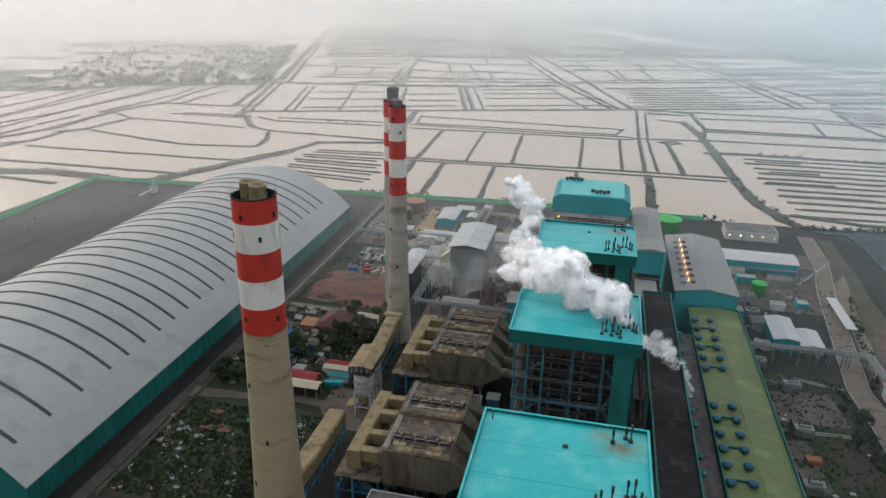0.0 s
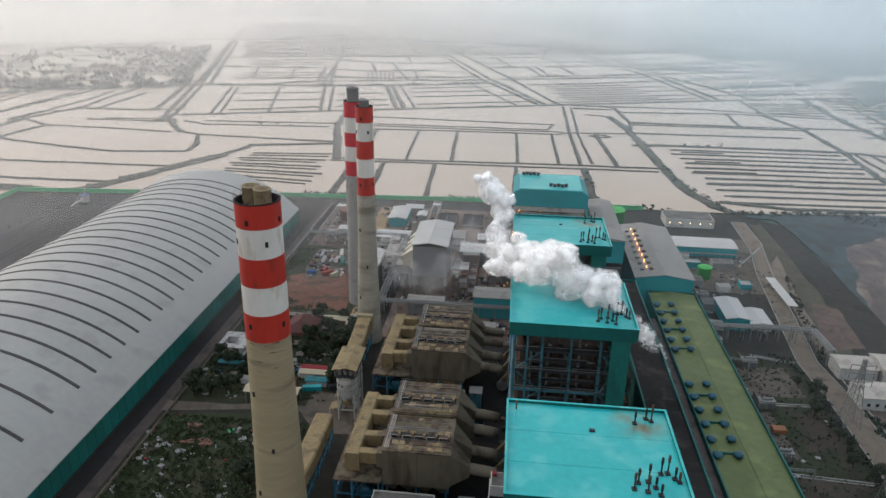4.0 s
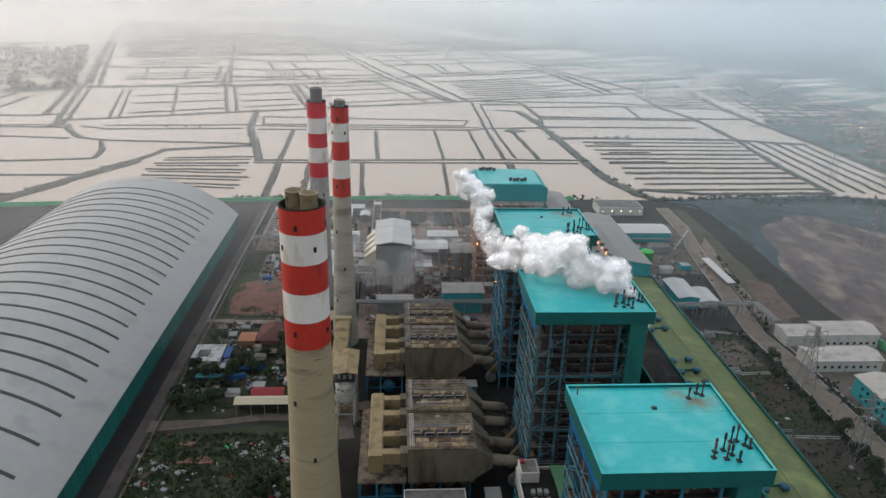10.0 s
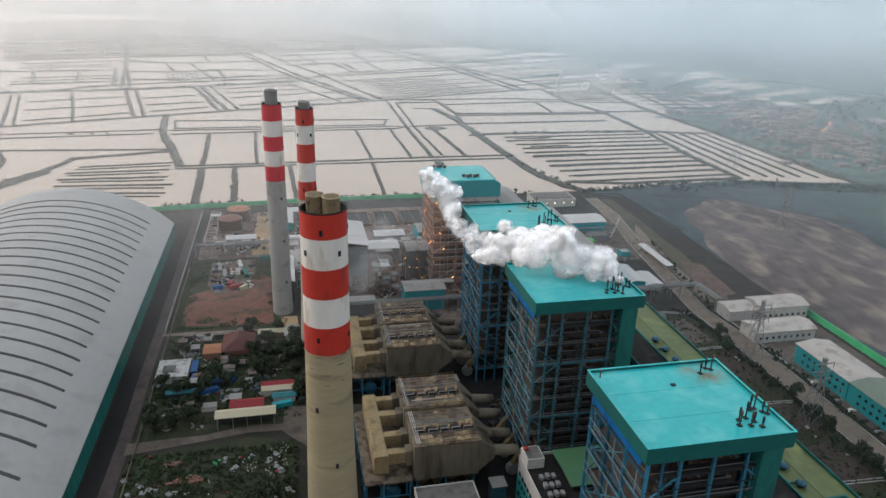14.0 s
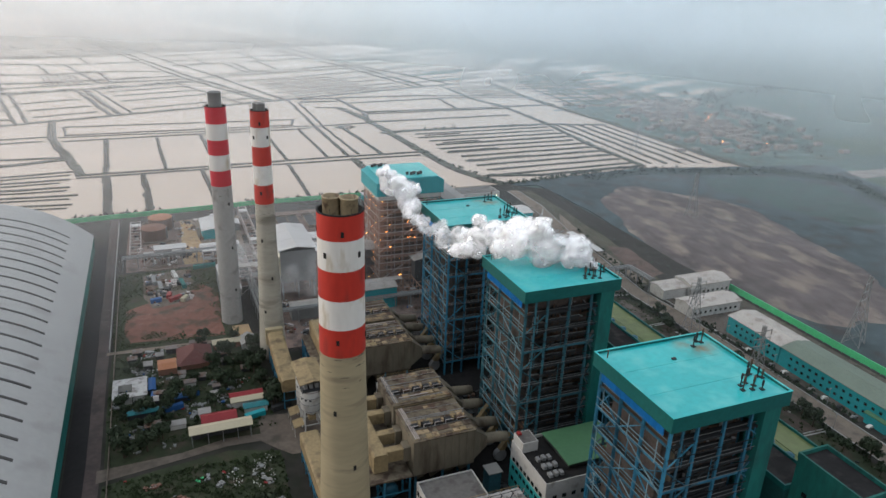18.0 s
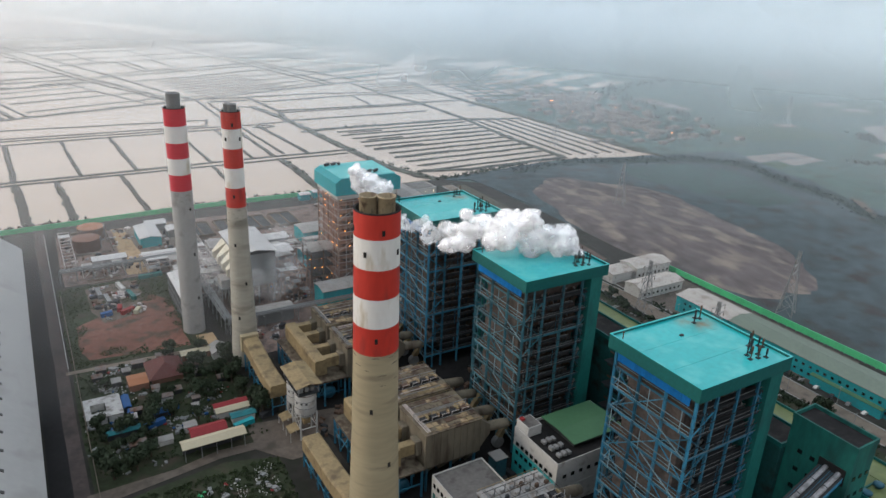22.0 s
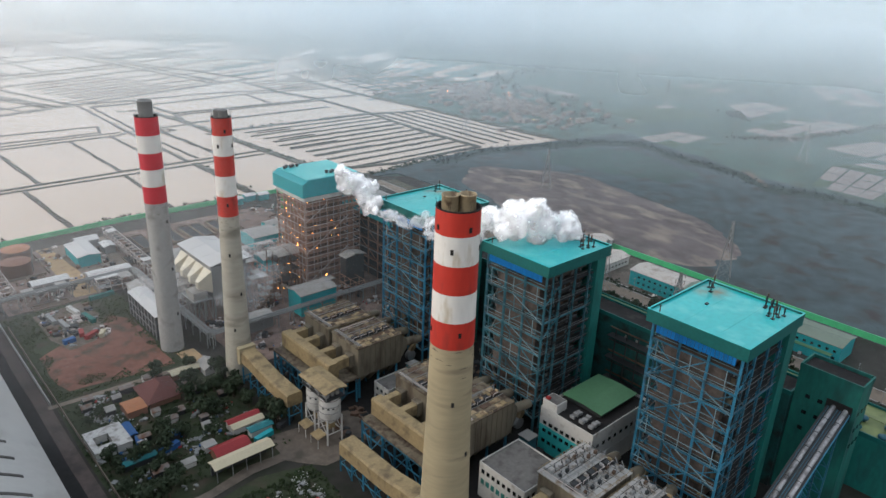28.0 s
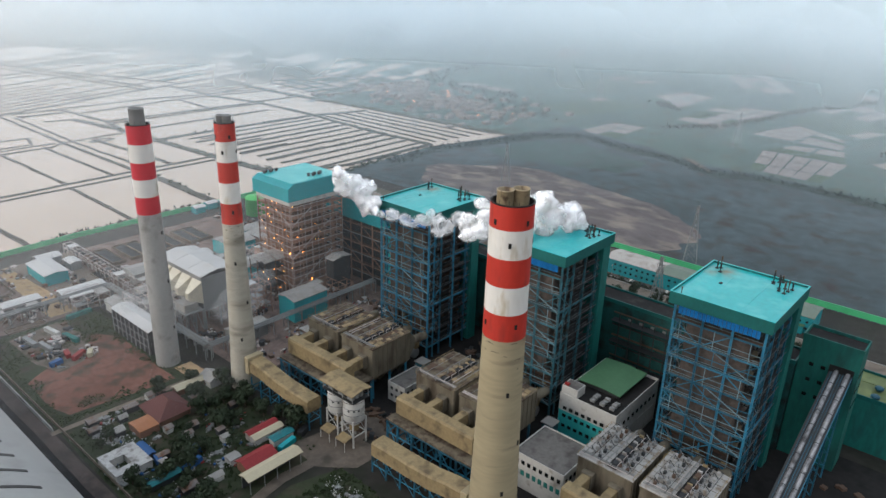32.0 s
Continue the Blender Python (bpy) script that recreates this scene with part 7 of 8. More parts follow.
for x, y, h, a in ((238, 118, 42, 20), (147, 102, 34, 0), (157, 160, 34, 0), (330, -20, 44, 40), (400, 545, 44, 10), (300, 330, 40, 30), (520, 640, 44, 0), (640, 230, 44, 30), (820, 520, 44, 0)):
    pylon(x, y, h, a)
for i in range(16):
    t = thing("street_lamp", "slim street lamp beside the east road", "lamp post", (153 if i % 2 else 169, -60 + i * 17, 0), "street lamps")
    bar("pole", (0, 0, 0), (0, 0, 9), 0.2, GREY_STEEL, t, "pipe")
    bar("arm", (0, 0, 9), (1.8 if i % 2 else -1.8, 0, 9.4), 0.14, GREY_STEEL, t)
    part("head", box(-0.6, -0.2, 9.25, 0.6, 0.2, 9.5), GREY_STEEL, t)


def car(x, y, turn, paint, label):
    c = thing("parked_car", label, "car", (x, y, 0.07), "parked cars")
    c.rotation_euler = (0, 0, radians(turn))
    part("body", prism([(-2.1, 0.35), (2.1, 0.35), (2.15, 0.8), (1.2, 0.95), (0.6, 1.45), (-1.2, 1.45), (-1.9, 0.95), (-2.15, 0.85)], "y", -0.85, 0.85), paint, c)
    part("windows", prism([(1.15, 0.97), (0.58, 1.4), (-1.15, 1.4), (-1.8, 0.97)], "y", -0.87, 0.87), GLASS, c)
    for sx in (-1.3, 1.3):
        for sy in (-0.8, 0.8):
            w = part("wheel", lathe([(0.33, -0.1), (0.33, 0.1)], 14), SOOT, c)
            w.matrix_basis = pose(sx, sy, 0.33, 90, 0, 0)
    return c


for i in range(13):
    car(172.5 + (i % 2) * 0.3, 30 + i * 8.4, 8 * (i % 3), (WHITE_PAINT, GREY_STEEL, DARK_STEEL)[i % 3], ("white", "grey", "black")[i % 3] + " car parked beside the teal workshop")

# ---- fences ----


def fence(label, pts, height):
    f = thing("boundary_fence", label, "fence")
    for (xa, ya), (xb, yb) in zip(pts, pts[1:]):
        d = Vector((xb - xa, yb - ya, 0))
        n = max(1, int(d.length / 6))
        step = d / n
        for i in range(n):
            p = Vector((xa, ya, 0)) + step * i
            bar("post", p, p + Vector((0, 0, height + 0.4)), 0.35, FENCE, f)
            bar("panel", p + Vector((0, 0, height * 0.55)), p + step * 0.985 + Vector((0, 0, height * 0.55)), 0.16, FENCE, f, h=height * 0.85)
            bar("cap_rail", p + Vector((0, 0, height)), p + step + Vector((0, 0, height)), 0.7, FENCE, f, h=0.35)
    return f


fence("long green sheet fence along the pond shore", [(-430, 180), (-438, 430), (-192, 453), (-50, 463), (112, 463)], 4.0)
fence("long green sheet fence along the marsh", [(222, -110), (222, 208)], 4.4)
kerb = thing("boundary_wall", "low pale concrete wall beside the dome road", "wall")
for i in range(58):
    part("wall_slab", box(-151.9, 60 + i * 4.6, 0, -151.6, 64.5 + i * 4.6, 1.7), CONCRETE, kerb)

# ---- trees ----


def tree(seed, h, r, name="tree"):
    rr = random.Random(seed)
    t = thing("tree", "broad dark green tree", "tree", (0, 0, -500), "trees")
    bm = lathe([(0.05 * h, 0), (0.032 * h, 0.3 * h), (0.015 * h, 0.7 * h)], 7)
    for k in range(5):
        a = rr.uniform(0, 6.28)
        p, q = Vector((0, 0, h * rr.uniform(0.25, 0.5))), Vector((math.cos(a) * r * 0.7, math.sin(a) * r * 0.7, h * rr.uniform(0.55, 0.85)))
        side = (q - p).cross(Vector((0, 0, 1))).normalized() * 0.02 * h
        up = Vector((0, 0, 0.02 * h))
        vs = [bm.verts.new(v) for v in (p + side, p - side * 0.5 + up, p - side * 0.5 - up, q)]
        for f in ((0, 1, 3), (1, 2, 3), (2, 0, 3)):
            bm.faces.new([vs[i] for i in f])
    part("trunk", bm, BARK, t)
    bm = bmesh.new()
    lobes = [(Vector((rr.uniform(-0.6, 0.6) * r, rr.uniform(-0.6, 0.6) * r, h * rr.uniform(0.5, 0.9))), r * rr.uniform(0.35, 0.6)) for _ in range(9)]
    for c, lr in lobes:
        for _ in range(60):
            d = Vector((rr.gauss(0, 1), rr.gauss(0, 1), rr.gauss(0, 0.8))).normalized()
            p = c + d * lr * rr.uniform(0.6, 1.08)
            u = d.orthogonal().normalized()
            u.rotate(Matrix.Rotation(rr.uniform(0, 6.28), 3, d))
            w = d.cross(u)
            s = r * rr.uniform(0.1, 0.2)
            tilt = d * s * rr.uniform(-0.5, 0.5)
            bm.faces.new([bm.verts.new(v) for v in (p + u * s + tilt, p + w * s * 0.7, p - u * s - tilt, p - w * s * 0.7 + tilt)])
    part("crown", bm, LEAF, t)
    return t


stock = [tree(i, h, r) for i, (h, r) in enumerate(((9, 4.0), (7, 3.2), (11, 4.6), (5, 2.6)))]
rnd = random.Random(21)
spots = []
for x0, y0, x1, y1, n in ((-150, 142, -128, 182, 24), (-128, 160, -104, 204, 11), (-106, 178, -82, 216, 26), (-86, 150, -80, 190, 4), (-112, 64, -88, 92, 7), (-112, 226, -84, 234, 4), (-148, 205, -134, 230, 3)):
    spots += [(rnd.uniform(x0, x1), rnd.uniform(y0, y1)) for _ in range(n)]
spots += [(106 + rnd.uniform(0, 40), 462 + rnd.uniform(0, 8)) for _ in range(9)]
spots += [(146 + rnd.uniform(-3, 5), 20 + i * 9) for i in range(20)]
spots += [(72 + rnd.uniform(-5, 5), 480 + i * 9) for i in range(11)]
houses = [(-114.5, 150.5, -100.5, 158), (-151.5, 183, -136.5, 200), (-122, 204, -106, 223), (-131, 204, -122, 214), (-101, 158, -86, 172), (-120.5, 140, -94.5, 148)]
for i, (x, y) in enumerate(spots):
    if any(a - 2 < x < c + 2 and b - 2 < y < d + 2 for a, b, c, d in houses):
        continue
    m = pose(x, y, 0.0, 0, 0, rnd.uniform(0, 360)) @ Matrix.Scale(rnd.uniform(0.6, 1.05) * (0.42 if y > 440 else 1.0), 4)
    c = copy_thing(stock[rnd.randrange(4)], m)
    c.scale = [m.to_scale().x] * 3
for t in stock:
    for o in list(t.children):
        bpy.data.objects.remove(o)
    bpy.data.objects.remove(t)


def copse(name, label, places, lo, hi, seed, material=LEAF):
    """Far scrub and woods: tufts of leaf clumps too many to count."""
    rr = random.Random(seed)
    bm = bmesh.new()
    for x, y in places:
        s = rr.uniform(lo, hi)
        for _ in range(9):
            p = Vector((x + rr.gauss(0, s * 0.5), y + rr.gauss(0, s * 0.5), abs(rr.gauss(0, 0.5)) * s))
            a = rr.uniform(0, 6.28)
            u, w = Vector((math.cos(a), math.sin(a), rr.uniform(-0.4, 0.4))) * s * 0.45, Vector((-math.sin(a), math.cos(a), rr.uniform(0.2, 0.9))) * s * 0.4
            bm.faces.new([bm.verts.new(v) for v in (p + u, p + w, p - u, p - w)])
            bm.faces.new([bm.verts.new(v) for v in (p + u * 0.8 - Vector((0, 0, s * 0.2)), p + Vector((0, 0, s * 0.6)), p - u * 0.8 - Vector((0, 0, s * 0.2)))])
    return solo(name, bm, material, label, "scrub", kind="stuff")


rr = random.Random(8)


def along(pts, step, spread):
    out = []
    for (x0, y0), (x1, y1) in zip(pts, pts[1:]):
        n = max(1, int(math.hypot(x1 - x0, y1 - y0) / step))
        out += [(x0 + (x1 - x0) * i / n + rr.gauss(0, spread), y0 + (y1 - y0) * i / n + rr.gauss(0, spread)) for i in range(n)]
    return out


copse("pond_edge_scrub", "scrub along the pond banks", along([(182, 464), (308, 484)], 1.6, 2.5) + along([(190, 470), (160, 560), (154, 623)], 4, 2.5), 0.9, 2.4, 1)
# a belt of low scrub and reeds between the marsh and the fields
SHORE = mat("shore_scrub", (0.02, 0.036, 0.034), 0.95, 0.45, 0.03, 0.25, stain=(0.03, 0.045, 0.04), amount=0.5)
shore = [(291, 473), (370, 482), (429, 466), (518, 444), (567, 400), (542, 334), (533, 266), (505, 212), (524, 167), (521, 124), (515, 73), (470, -90), (440, -300)]
inner = [(x - 26, y - 18) for x, y in shore]
flat("shore_belt", wobble(shore + inner[::-1], 9, 9, 2.0), -0.2, SHORE, "dark scrub belt between marsh and fields", "scrub", 0.2)
copse("shore_scrub", "low dark bushes along the marsh shore", along([(x - 9, y - 6) for x, y in shore], 0.8, 6.5), 0.7, 2.0, 41, SHORE)
flat("green_marsh", wobble([(407, 437), (491, 420), (523, 372), (483, 275), (424, 268), (406, 354), (387, 389)], 9, 12, 6.0), -0.3, mat("wet_green_marsh", (0.033, 0.066, 0.06), 0.9, 0.45, 0.012, 0.1, stain=(0.034, 0.05, 0.05), amount=0.5), "wet green sward in the marsh", "marsh", 0.03)
flat("shore_track", wobble([(540, 256), (538, 241), (505, 204), (500, 208), (530, 244)], 8, 1.5, 3.0), -0.12, bpy.data.materials["trampled_pale_soil"], "pale dirt track along the marsh", "ground", 0.1)
copse("marsh_scrub", "low dark scrub on the marsh", [(x, y) for x, y in ((rr.uniform(226, 520), rr.uniform(-60, 460)) for _ in range(420)) if noise.noise((x * 0.015, y * 0.015, 3.0)) > 0.15], 0.3, 0.8, 2)
copse("plot_weeds", "low weeds on the waste plot", [(rr.uniform(-153, -86), rr.uniform(64, 128)) for _ in range(1900)] + [(rr.uniform(-153, -84), rr.uniform(146, 232)) for _ in range(800)], 0.35, 1.1, 4, mat("weed_green", (0.026, 0.042, 0.014), 0.9, 0.6, 0.08, 1.0))
copse("field_grass", "rough green weeds round the bare field", [(x, y) for x, y in ((rr.uniform(-153.5, -88), rr.uniform(237, 338)) for _ in range(2900)) if not (-149 < x < -94 and 240 < y < 302 - 0.1 * x * 0) and not (-138 < x < -110 and 284 < y < 336)], 0.25, 0.7, 14, mat("rough_grass", (0.05, 0.07, 0.028), 0.9, 0.5, 0.08, 1.0))
copse("fence_hedge", "low bushes outside the north fence", along([(-70, 471), (60, 471)], 2.4, 1.6) + along([(-190, 465), (-120, 468)], 4, 2), 1.2, 2.8, 16)
copse("coast_trees", "far trees on the reclaimed ground", [skew(-400 * f * f - 10, 285 + 620 * rr.random() ** 1.5) for f in (rr.random() for _ in range(330))] + along([skew(-330, 212), skew(-217, 268), skew(-40, 272)], 8, 4), 4, 9, 5)
copse("pond_trees", "single bushes on the pond banks", along([skew(590, -10), skew(600, 12), skew(760, 20)], 50, 4) + along([(200, 722), (260, 722)], 14, 2) + along([(300, 722), (370, 722)], 40, 3) + along([(-330, 753), (-270, 756)], 16, 2), 1.5, 3.0, 6)
copse("far_woods", "far hazy tree lines on the plain", along([(690, 345), (760, 290), (980, 250), (1400, 120)], 4, 4) + along([(840, 400), (880, 440)], 2, 6) + along([(570, 480), (720, 640), (770, 860), (1100, 1000)], 5, 22) + along([(700, 80), (1100, -40)], 5, 5), 2, 5, 7, REED)

# coal stacker in the open yard
st = thing("coal_stacker", "small white coal stacker with a long boom", "stacker", (-361, 408, 0.05))
part("cabin", box(-2.5, -3, 1.6, 2.5, 3, 7.5, 0.2), WHITE_WALL, st)
part("cabin_roof", box(-2.8, -3.3, 7.5, 2.8, 3.3, 7.8), BLUE_TARP, st)
part("bogie", box(-4, -4, 0, 4, 4, 1.6, 0.2), DARK_STEEL, st)
bar("boom", (0, 0, 5), (10, -34, 9), 1.0, PALE_STEEL, st)
bar("mast", (0, 0, 7.5), (0, 2, 13), 0.5, PALE_STEEL, st)
bar("stay", (0, 2, 13), (8, -28, 8.6), 0.2, GREY_STEEL, st)
for x in (-372, -350, -332):
    r_ = thing("yard_rail", "dark rail track across the coal yard", "rail", (x, 0, 0.04), "yard rails")
    for dx in (-2.5, 2.5):
        bar("rail", (dx, 60, 0.1), (dx, 420, 0.1), 0.3, DARK_STEEL, r_)
copse("coal_heaps", "low heaps of spilled coal", [(rr.uniform(-430, -312), rr.uniform(40, 420)) for _ in range(70)], 0.5, 1.6, 19, COAL)
# small plant on the east apron
for n, (x, y, w, d, h) in enumerate(((116, 306, 10, 8, 5), (134, 300, 8, 6, 4), (120, 338, 12, 7, 4.5), (140, 338, 14, 9, 5), (118, 352, 9, 6, 4), (150, 306, 7, 7, 3.6), (118, 270, 8, 10, 5), (140, 262, 10, 6, 4), (110, 284, 6, 8, 4.5), (150, 362, 9, 8, 4), (116, 246, 8, 6, 3.6))):
    flat_block("pump_hut", ("grey", "pale", "teal-walled")[n % 3] + " flat-roofed pump hut on the apron", x, y, x + w, y + d, h, (GREY_STEEL, WHITE_WALL, TEAL_WALL)[n % 3], (DARK_ROOF, GREY_ROOF, GREY_ROOF)[n % 3], "hut", 0.4, "pump huts")
scatter("apron_clutter", "pumps, valves and crates on the east apron", GREY_STEEL, [(108, 240, 150, 300), (112, 300, 176, 400)], 360, 0.6, 2.6, 1.0)
scatter("apron_dark_clutter", "dark pits and crates on the east apron", DARK_STEEL, [(108, 240, 150, 300), (112, 300, 176, 400), (106, -40, 150, 90)], 150, 0.6, 2.6, 0.6)
copse("apron_grass", "grass islands on the east apron", [(rr.uniform(110, 178), rr.uniform(240, 400)) for _ in range(260)], 0.3, 0.8, 22, bpy.data.materials["weed_green"])
copse("soil_edge_grass", "tufts of grass creeping over the bare field", [(x, y) for x, y in ((rr.uniform(-149, -94), rr.uniform(238, 312)) for _ in range(3200)) if min(x + 149, -94 - x, (y - 238) * 0.8, 312 - y) < 1 + 9 * abs(noise.noise((x * 0.07, y * 0.07, 1.0))) * 1.8], 0.25, 0.7, 23, bpy.data.materials["rough_grass"])

# kerbs, drains and hedges on the east side
k = thing("road_kerb", "pale concrete kerb along the east road", "kerb")
for line in ([(153.6, -300), (155.6, 180), (153.6, 215), (168.6, 335), (177.6, 380), (180.6, 445)], [(166.4, -300), (168.4, 180), (164.5, 215)], [(164.5, 215), (179.4, 335), (190.4, 397), (191.4, 445)]):
    for (xa, ya), (xb, yb) in zip(line, line[1:]):
        bar("kerbstone_row", (xa, ya, 0.1), (xb, yb, 0.1), 0.4, CONC_GREY, k, h=0.35)
for xa, ya, xb, yb in ((106, 120, 152, 117), (106, 62, 152, 60), (106, 170, 150, 172), (130, 218, 152, 212), (170, 208, 172, 130), (160, 345, 186, 385)):
    d = thing("drain_channel", "open concrete drain channel in the grass", "drain", (0, 0, 0), "drain channels")
    bar("channel_wall", (xa, ya, 0.1), (xb, yb, 0.1), 0.5, CONC_GREY, d, h=0.5)
    bar("channel_wall", (xa + 0.2, ya + 1.6, 0.1), (xb + 0.2, yb + 1.6, 0.1), 0.5, CONC_GREY, d, h=0.5)
copse("road_hedge", "low dark hedge along the east road", along([(151, -60), (152.4, 180), (150, 212), (140, 222)], 2.2, 1.2) + along([(170, 60), (170.5, 170)], 2.5, 1.0) + along([(170, 218), (186, 335)], 4, 2.0), 1.0, 2.2, 15)
flat("bare_verge", wobble([(170, 228), (176, 226), (184, 300), (194, 372), (182, 350), (176, 290)], 6, 1.5), 0.09, CONCRETE, "bare brown verge beside the east road", "ground", 0.04)
flat("soil_plot", wobble([(108, 96), (150, 94), (151, 118), (108, 119)], 6, 2), 0.09, mat("damp_dark_soil", (0.055, 0.042, 0.034), 0.95, 0.35, 0.06, 0.5, stain=(0.026, 0.03, 0.016), amount=0.5), "damp bare plot in the lawn", "ground", 0.04)

flat("road_verge", wobble([(168, 222), (186, 224), (199, 300), (202, 380), (204, 440), (193, 440), (192, 397), (181, 335)], 8, 2.0), 0.05, mat("dry_grass_verge", (0.06, 0.058, 0.04), 0.95, 0.45, 0.05, 0.4, stain=(0.09, 0.072, 0.055), amount=0.45), "dry grass verge between road and marsh", "ground", 0.04)
flat("red_earth", wobble([(178, 232), (196, 236), (202, 284), (190, 292), (182, 262)], 6, 2.5), 0.1, mat("damp_red_earth", (0.105, 0.072, 0.06), 0.95, 0.4, 0.06, 0.5, stain=(0.055, 0.046, 0.04), amount=0.5), "damp red-brown earth beside the road", "ground", 0.04)
DAMP = bpy.data.materials["damp_dark_soil"]
for n, (x0, y0, x1, y1) in enumerate(((110, 20, 128, 52), (128, 58, 149, 88), (109, 128, 126, 164), (132, 136, 150, 168), (112, 176, 146, 206))):
    flat("worn_patch", wobble([(x0, y0), (x1, y0 + 3), (x1 - 2, y1), (x0 + 3, y1 - 2)], 5, 2.6, n), 0.085 + 0.004 * n, DAMP if n % 2 else bpy.data.materials["brown_paved_apron"], "worn brown patch in the dark lawn", "ground", 0.03)
copse("lawn_tufts", "rough tufts over the east lawn", [(rr.uniform(107, 151), rr.uniform(-50, 216)) for _ in range(1300)], 0.3, 0.9, 24, bpy.data.materials["weed_green"])
scatter("lawn_slabs", "loose slabs and cable covers on the lawn", CONC_GREY, [(107, -40, 150, 215)], 130, 0.4, 2.2, 0.3)

# fields on the far plain: pale flooded paddies between green ones, in one grid
PADDY = mat("pale_wet_paddy", (0.19, 0.162, 0.154), 0.6, 0.2, 0.008, 0.06)
GREEN_FIELD = mat("wet_green_field", (0.055, 0.085, 0.055), 0.9, 0.35, 0.006, 0.05)
rp = random.Random(31)
pale, green = bmesh.new(), bmesh.new()


def paddies(a, b, c, d, nu, nv, flooded):
    """Fields that fill the quad a, b, c, d: flooded ones pale, the rest green, with paths between."""
    a, b, c, d = (Vector(q) for q in (a, b, c, d))
    for i in range(nu):
        for j in range(nv):
            e, g = rp.uniform(0.012, 0.06), rp.uniform(0.015, 0.08)
            f = [a.lerp(b, u).lerp(d.lerp(c, u), v) for u, v in (((i + e) / nu, (j + g) / nv), ((i + 1 - e) / nu, (j + g) / nv), ((i + 1 - e) / nu, (j + 1 - g) / nv), ((i + e) / nu, (j + 1 - g) / nv))]
            tgt = pale if rp.random() < flooded else green
            tgt.faces.new([tgt.verts.new((q.x, q.y, -1.3)) for q in f])


paddies((954, 483), (1044, 468), (1021, 403), (863, 401), 2, 2, 1.0)
paddies((766, 362), (958, 365), (966, 268), (748, 287), 5, 3, 0.8)
paddies((1339, 502), (1517, 489), (1210, 321), (1122, 379), 3, 4, 0.75)
paddies((548, 183), (661, 204), (655, 108), (546, 108), 3, 5, 0.85)
paddies((661, 204), (715, 185), (728, 126), (658, 109), 2, 2, 0.7)
paddies((751, 252), (866, 222), (800, 144), (732, 127), 4, 2, 0.9)
paddies((588, 418), (673, 414), (677, 367), (579, 360), 3, 2, 0.85)
paddies((1487, 1092), (1564, 1022), (1401, 858), (1291, 862), 2, 4, 0.6)
paddies((773, 799), (814, 789), (807, 679), (767, 669), 1, 4, 1.0)
paddies((644, 905), (697, 965), (738, 821), (664, 795), 2, 3, 0.8)
paddies((1563, 580), (1710, 477), (1540, 400), (1345, 500), 4, 3, 0.3)
paddies((680, 90), (1000, -40), (900, -260), (560, -40), 6, 5, 0.45)
paddies((900, 680), (1200, 640), (1180, 520), (900, 560), 5, 4, 0.12)
paddies((880, 240), (1300, 230), (1200, 20), (830, 130), 6, 5, 0.3)
paddies((700, 560), (860, 540), (830, 440), (680, 470), 4, 4, 0.08)
solo("far_paddies", pale, PADDY, "pale flooded paddies on the far plain", "paddies", kind="stuff")
solo("far_fields", green, GREEN_FIELD, "wet green fields on the far plain", "fields", kind="stuff")

# the far village
bm = bmesh.new()
bl = bmesh.new()
for i in range(230):
    u = rp.random()
    x, y = 545 + rp.gauss(30, 45) + 60 * u, 520 + 330 * u + rp.gauss(0, 30)
    w, d, h = rp.uniform(6, 14), rp.uniform(5, 9), rp.uniform(3, 6)
    add_box(bm, x, y, -1.6, x + w, y + d, h - 1.6)
    if i % 29 == 0:
        add_box(bl, x - 1, y - 1, h, x - 0.5, y - 0.5, h + 0.5)
solo("far_village", bm, mat("village_walls", (0.2, 0.17, 0.155), 0.9, 0.3, 0.02, 0.2), "far village of small houses in the haze", "village", kind="stuff")
solo("village_lamps", bl, LAMP, "lit orange lamps of the far village", "lamps", kind="stuff")

# ---- steam ----


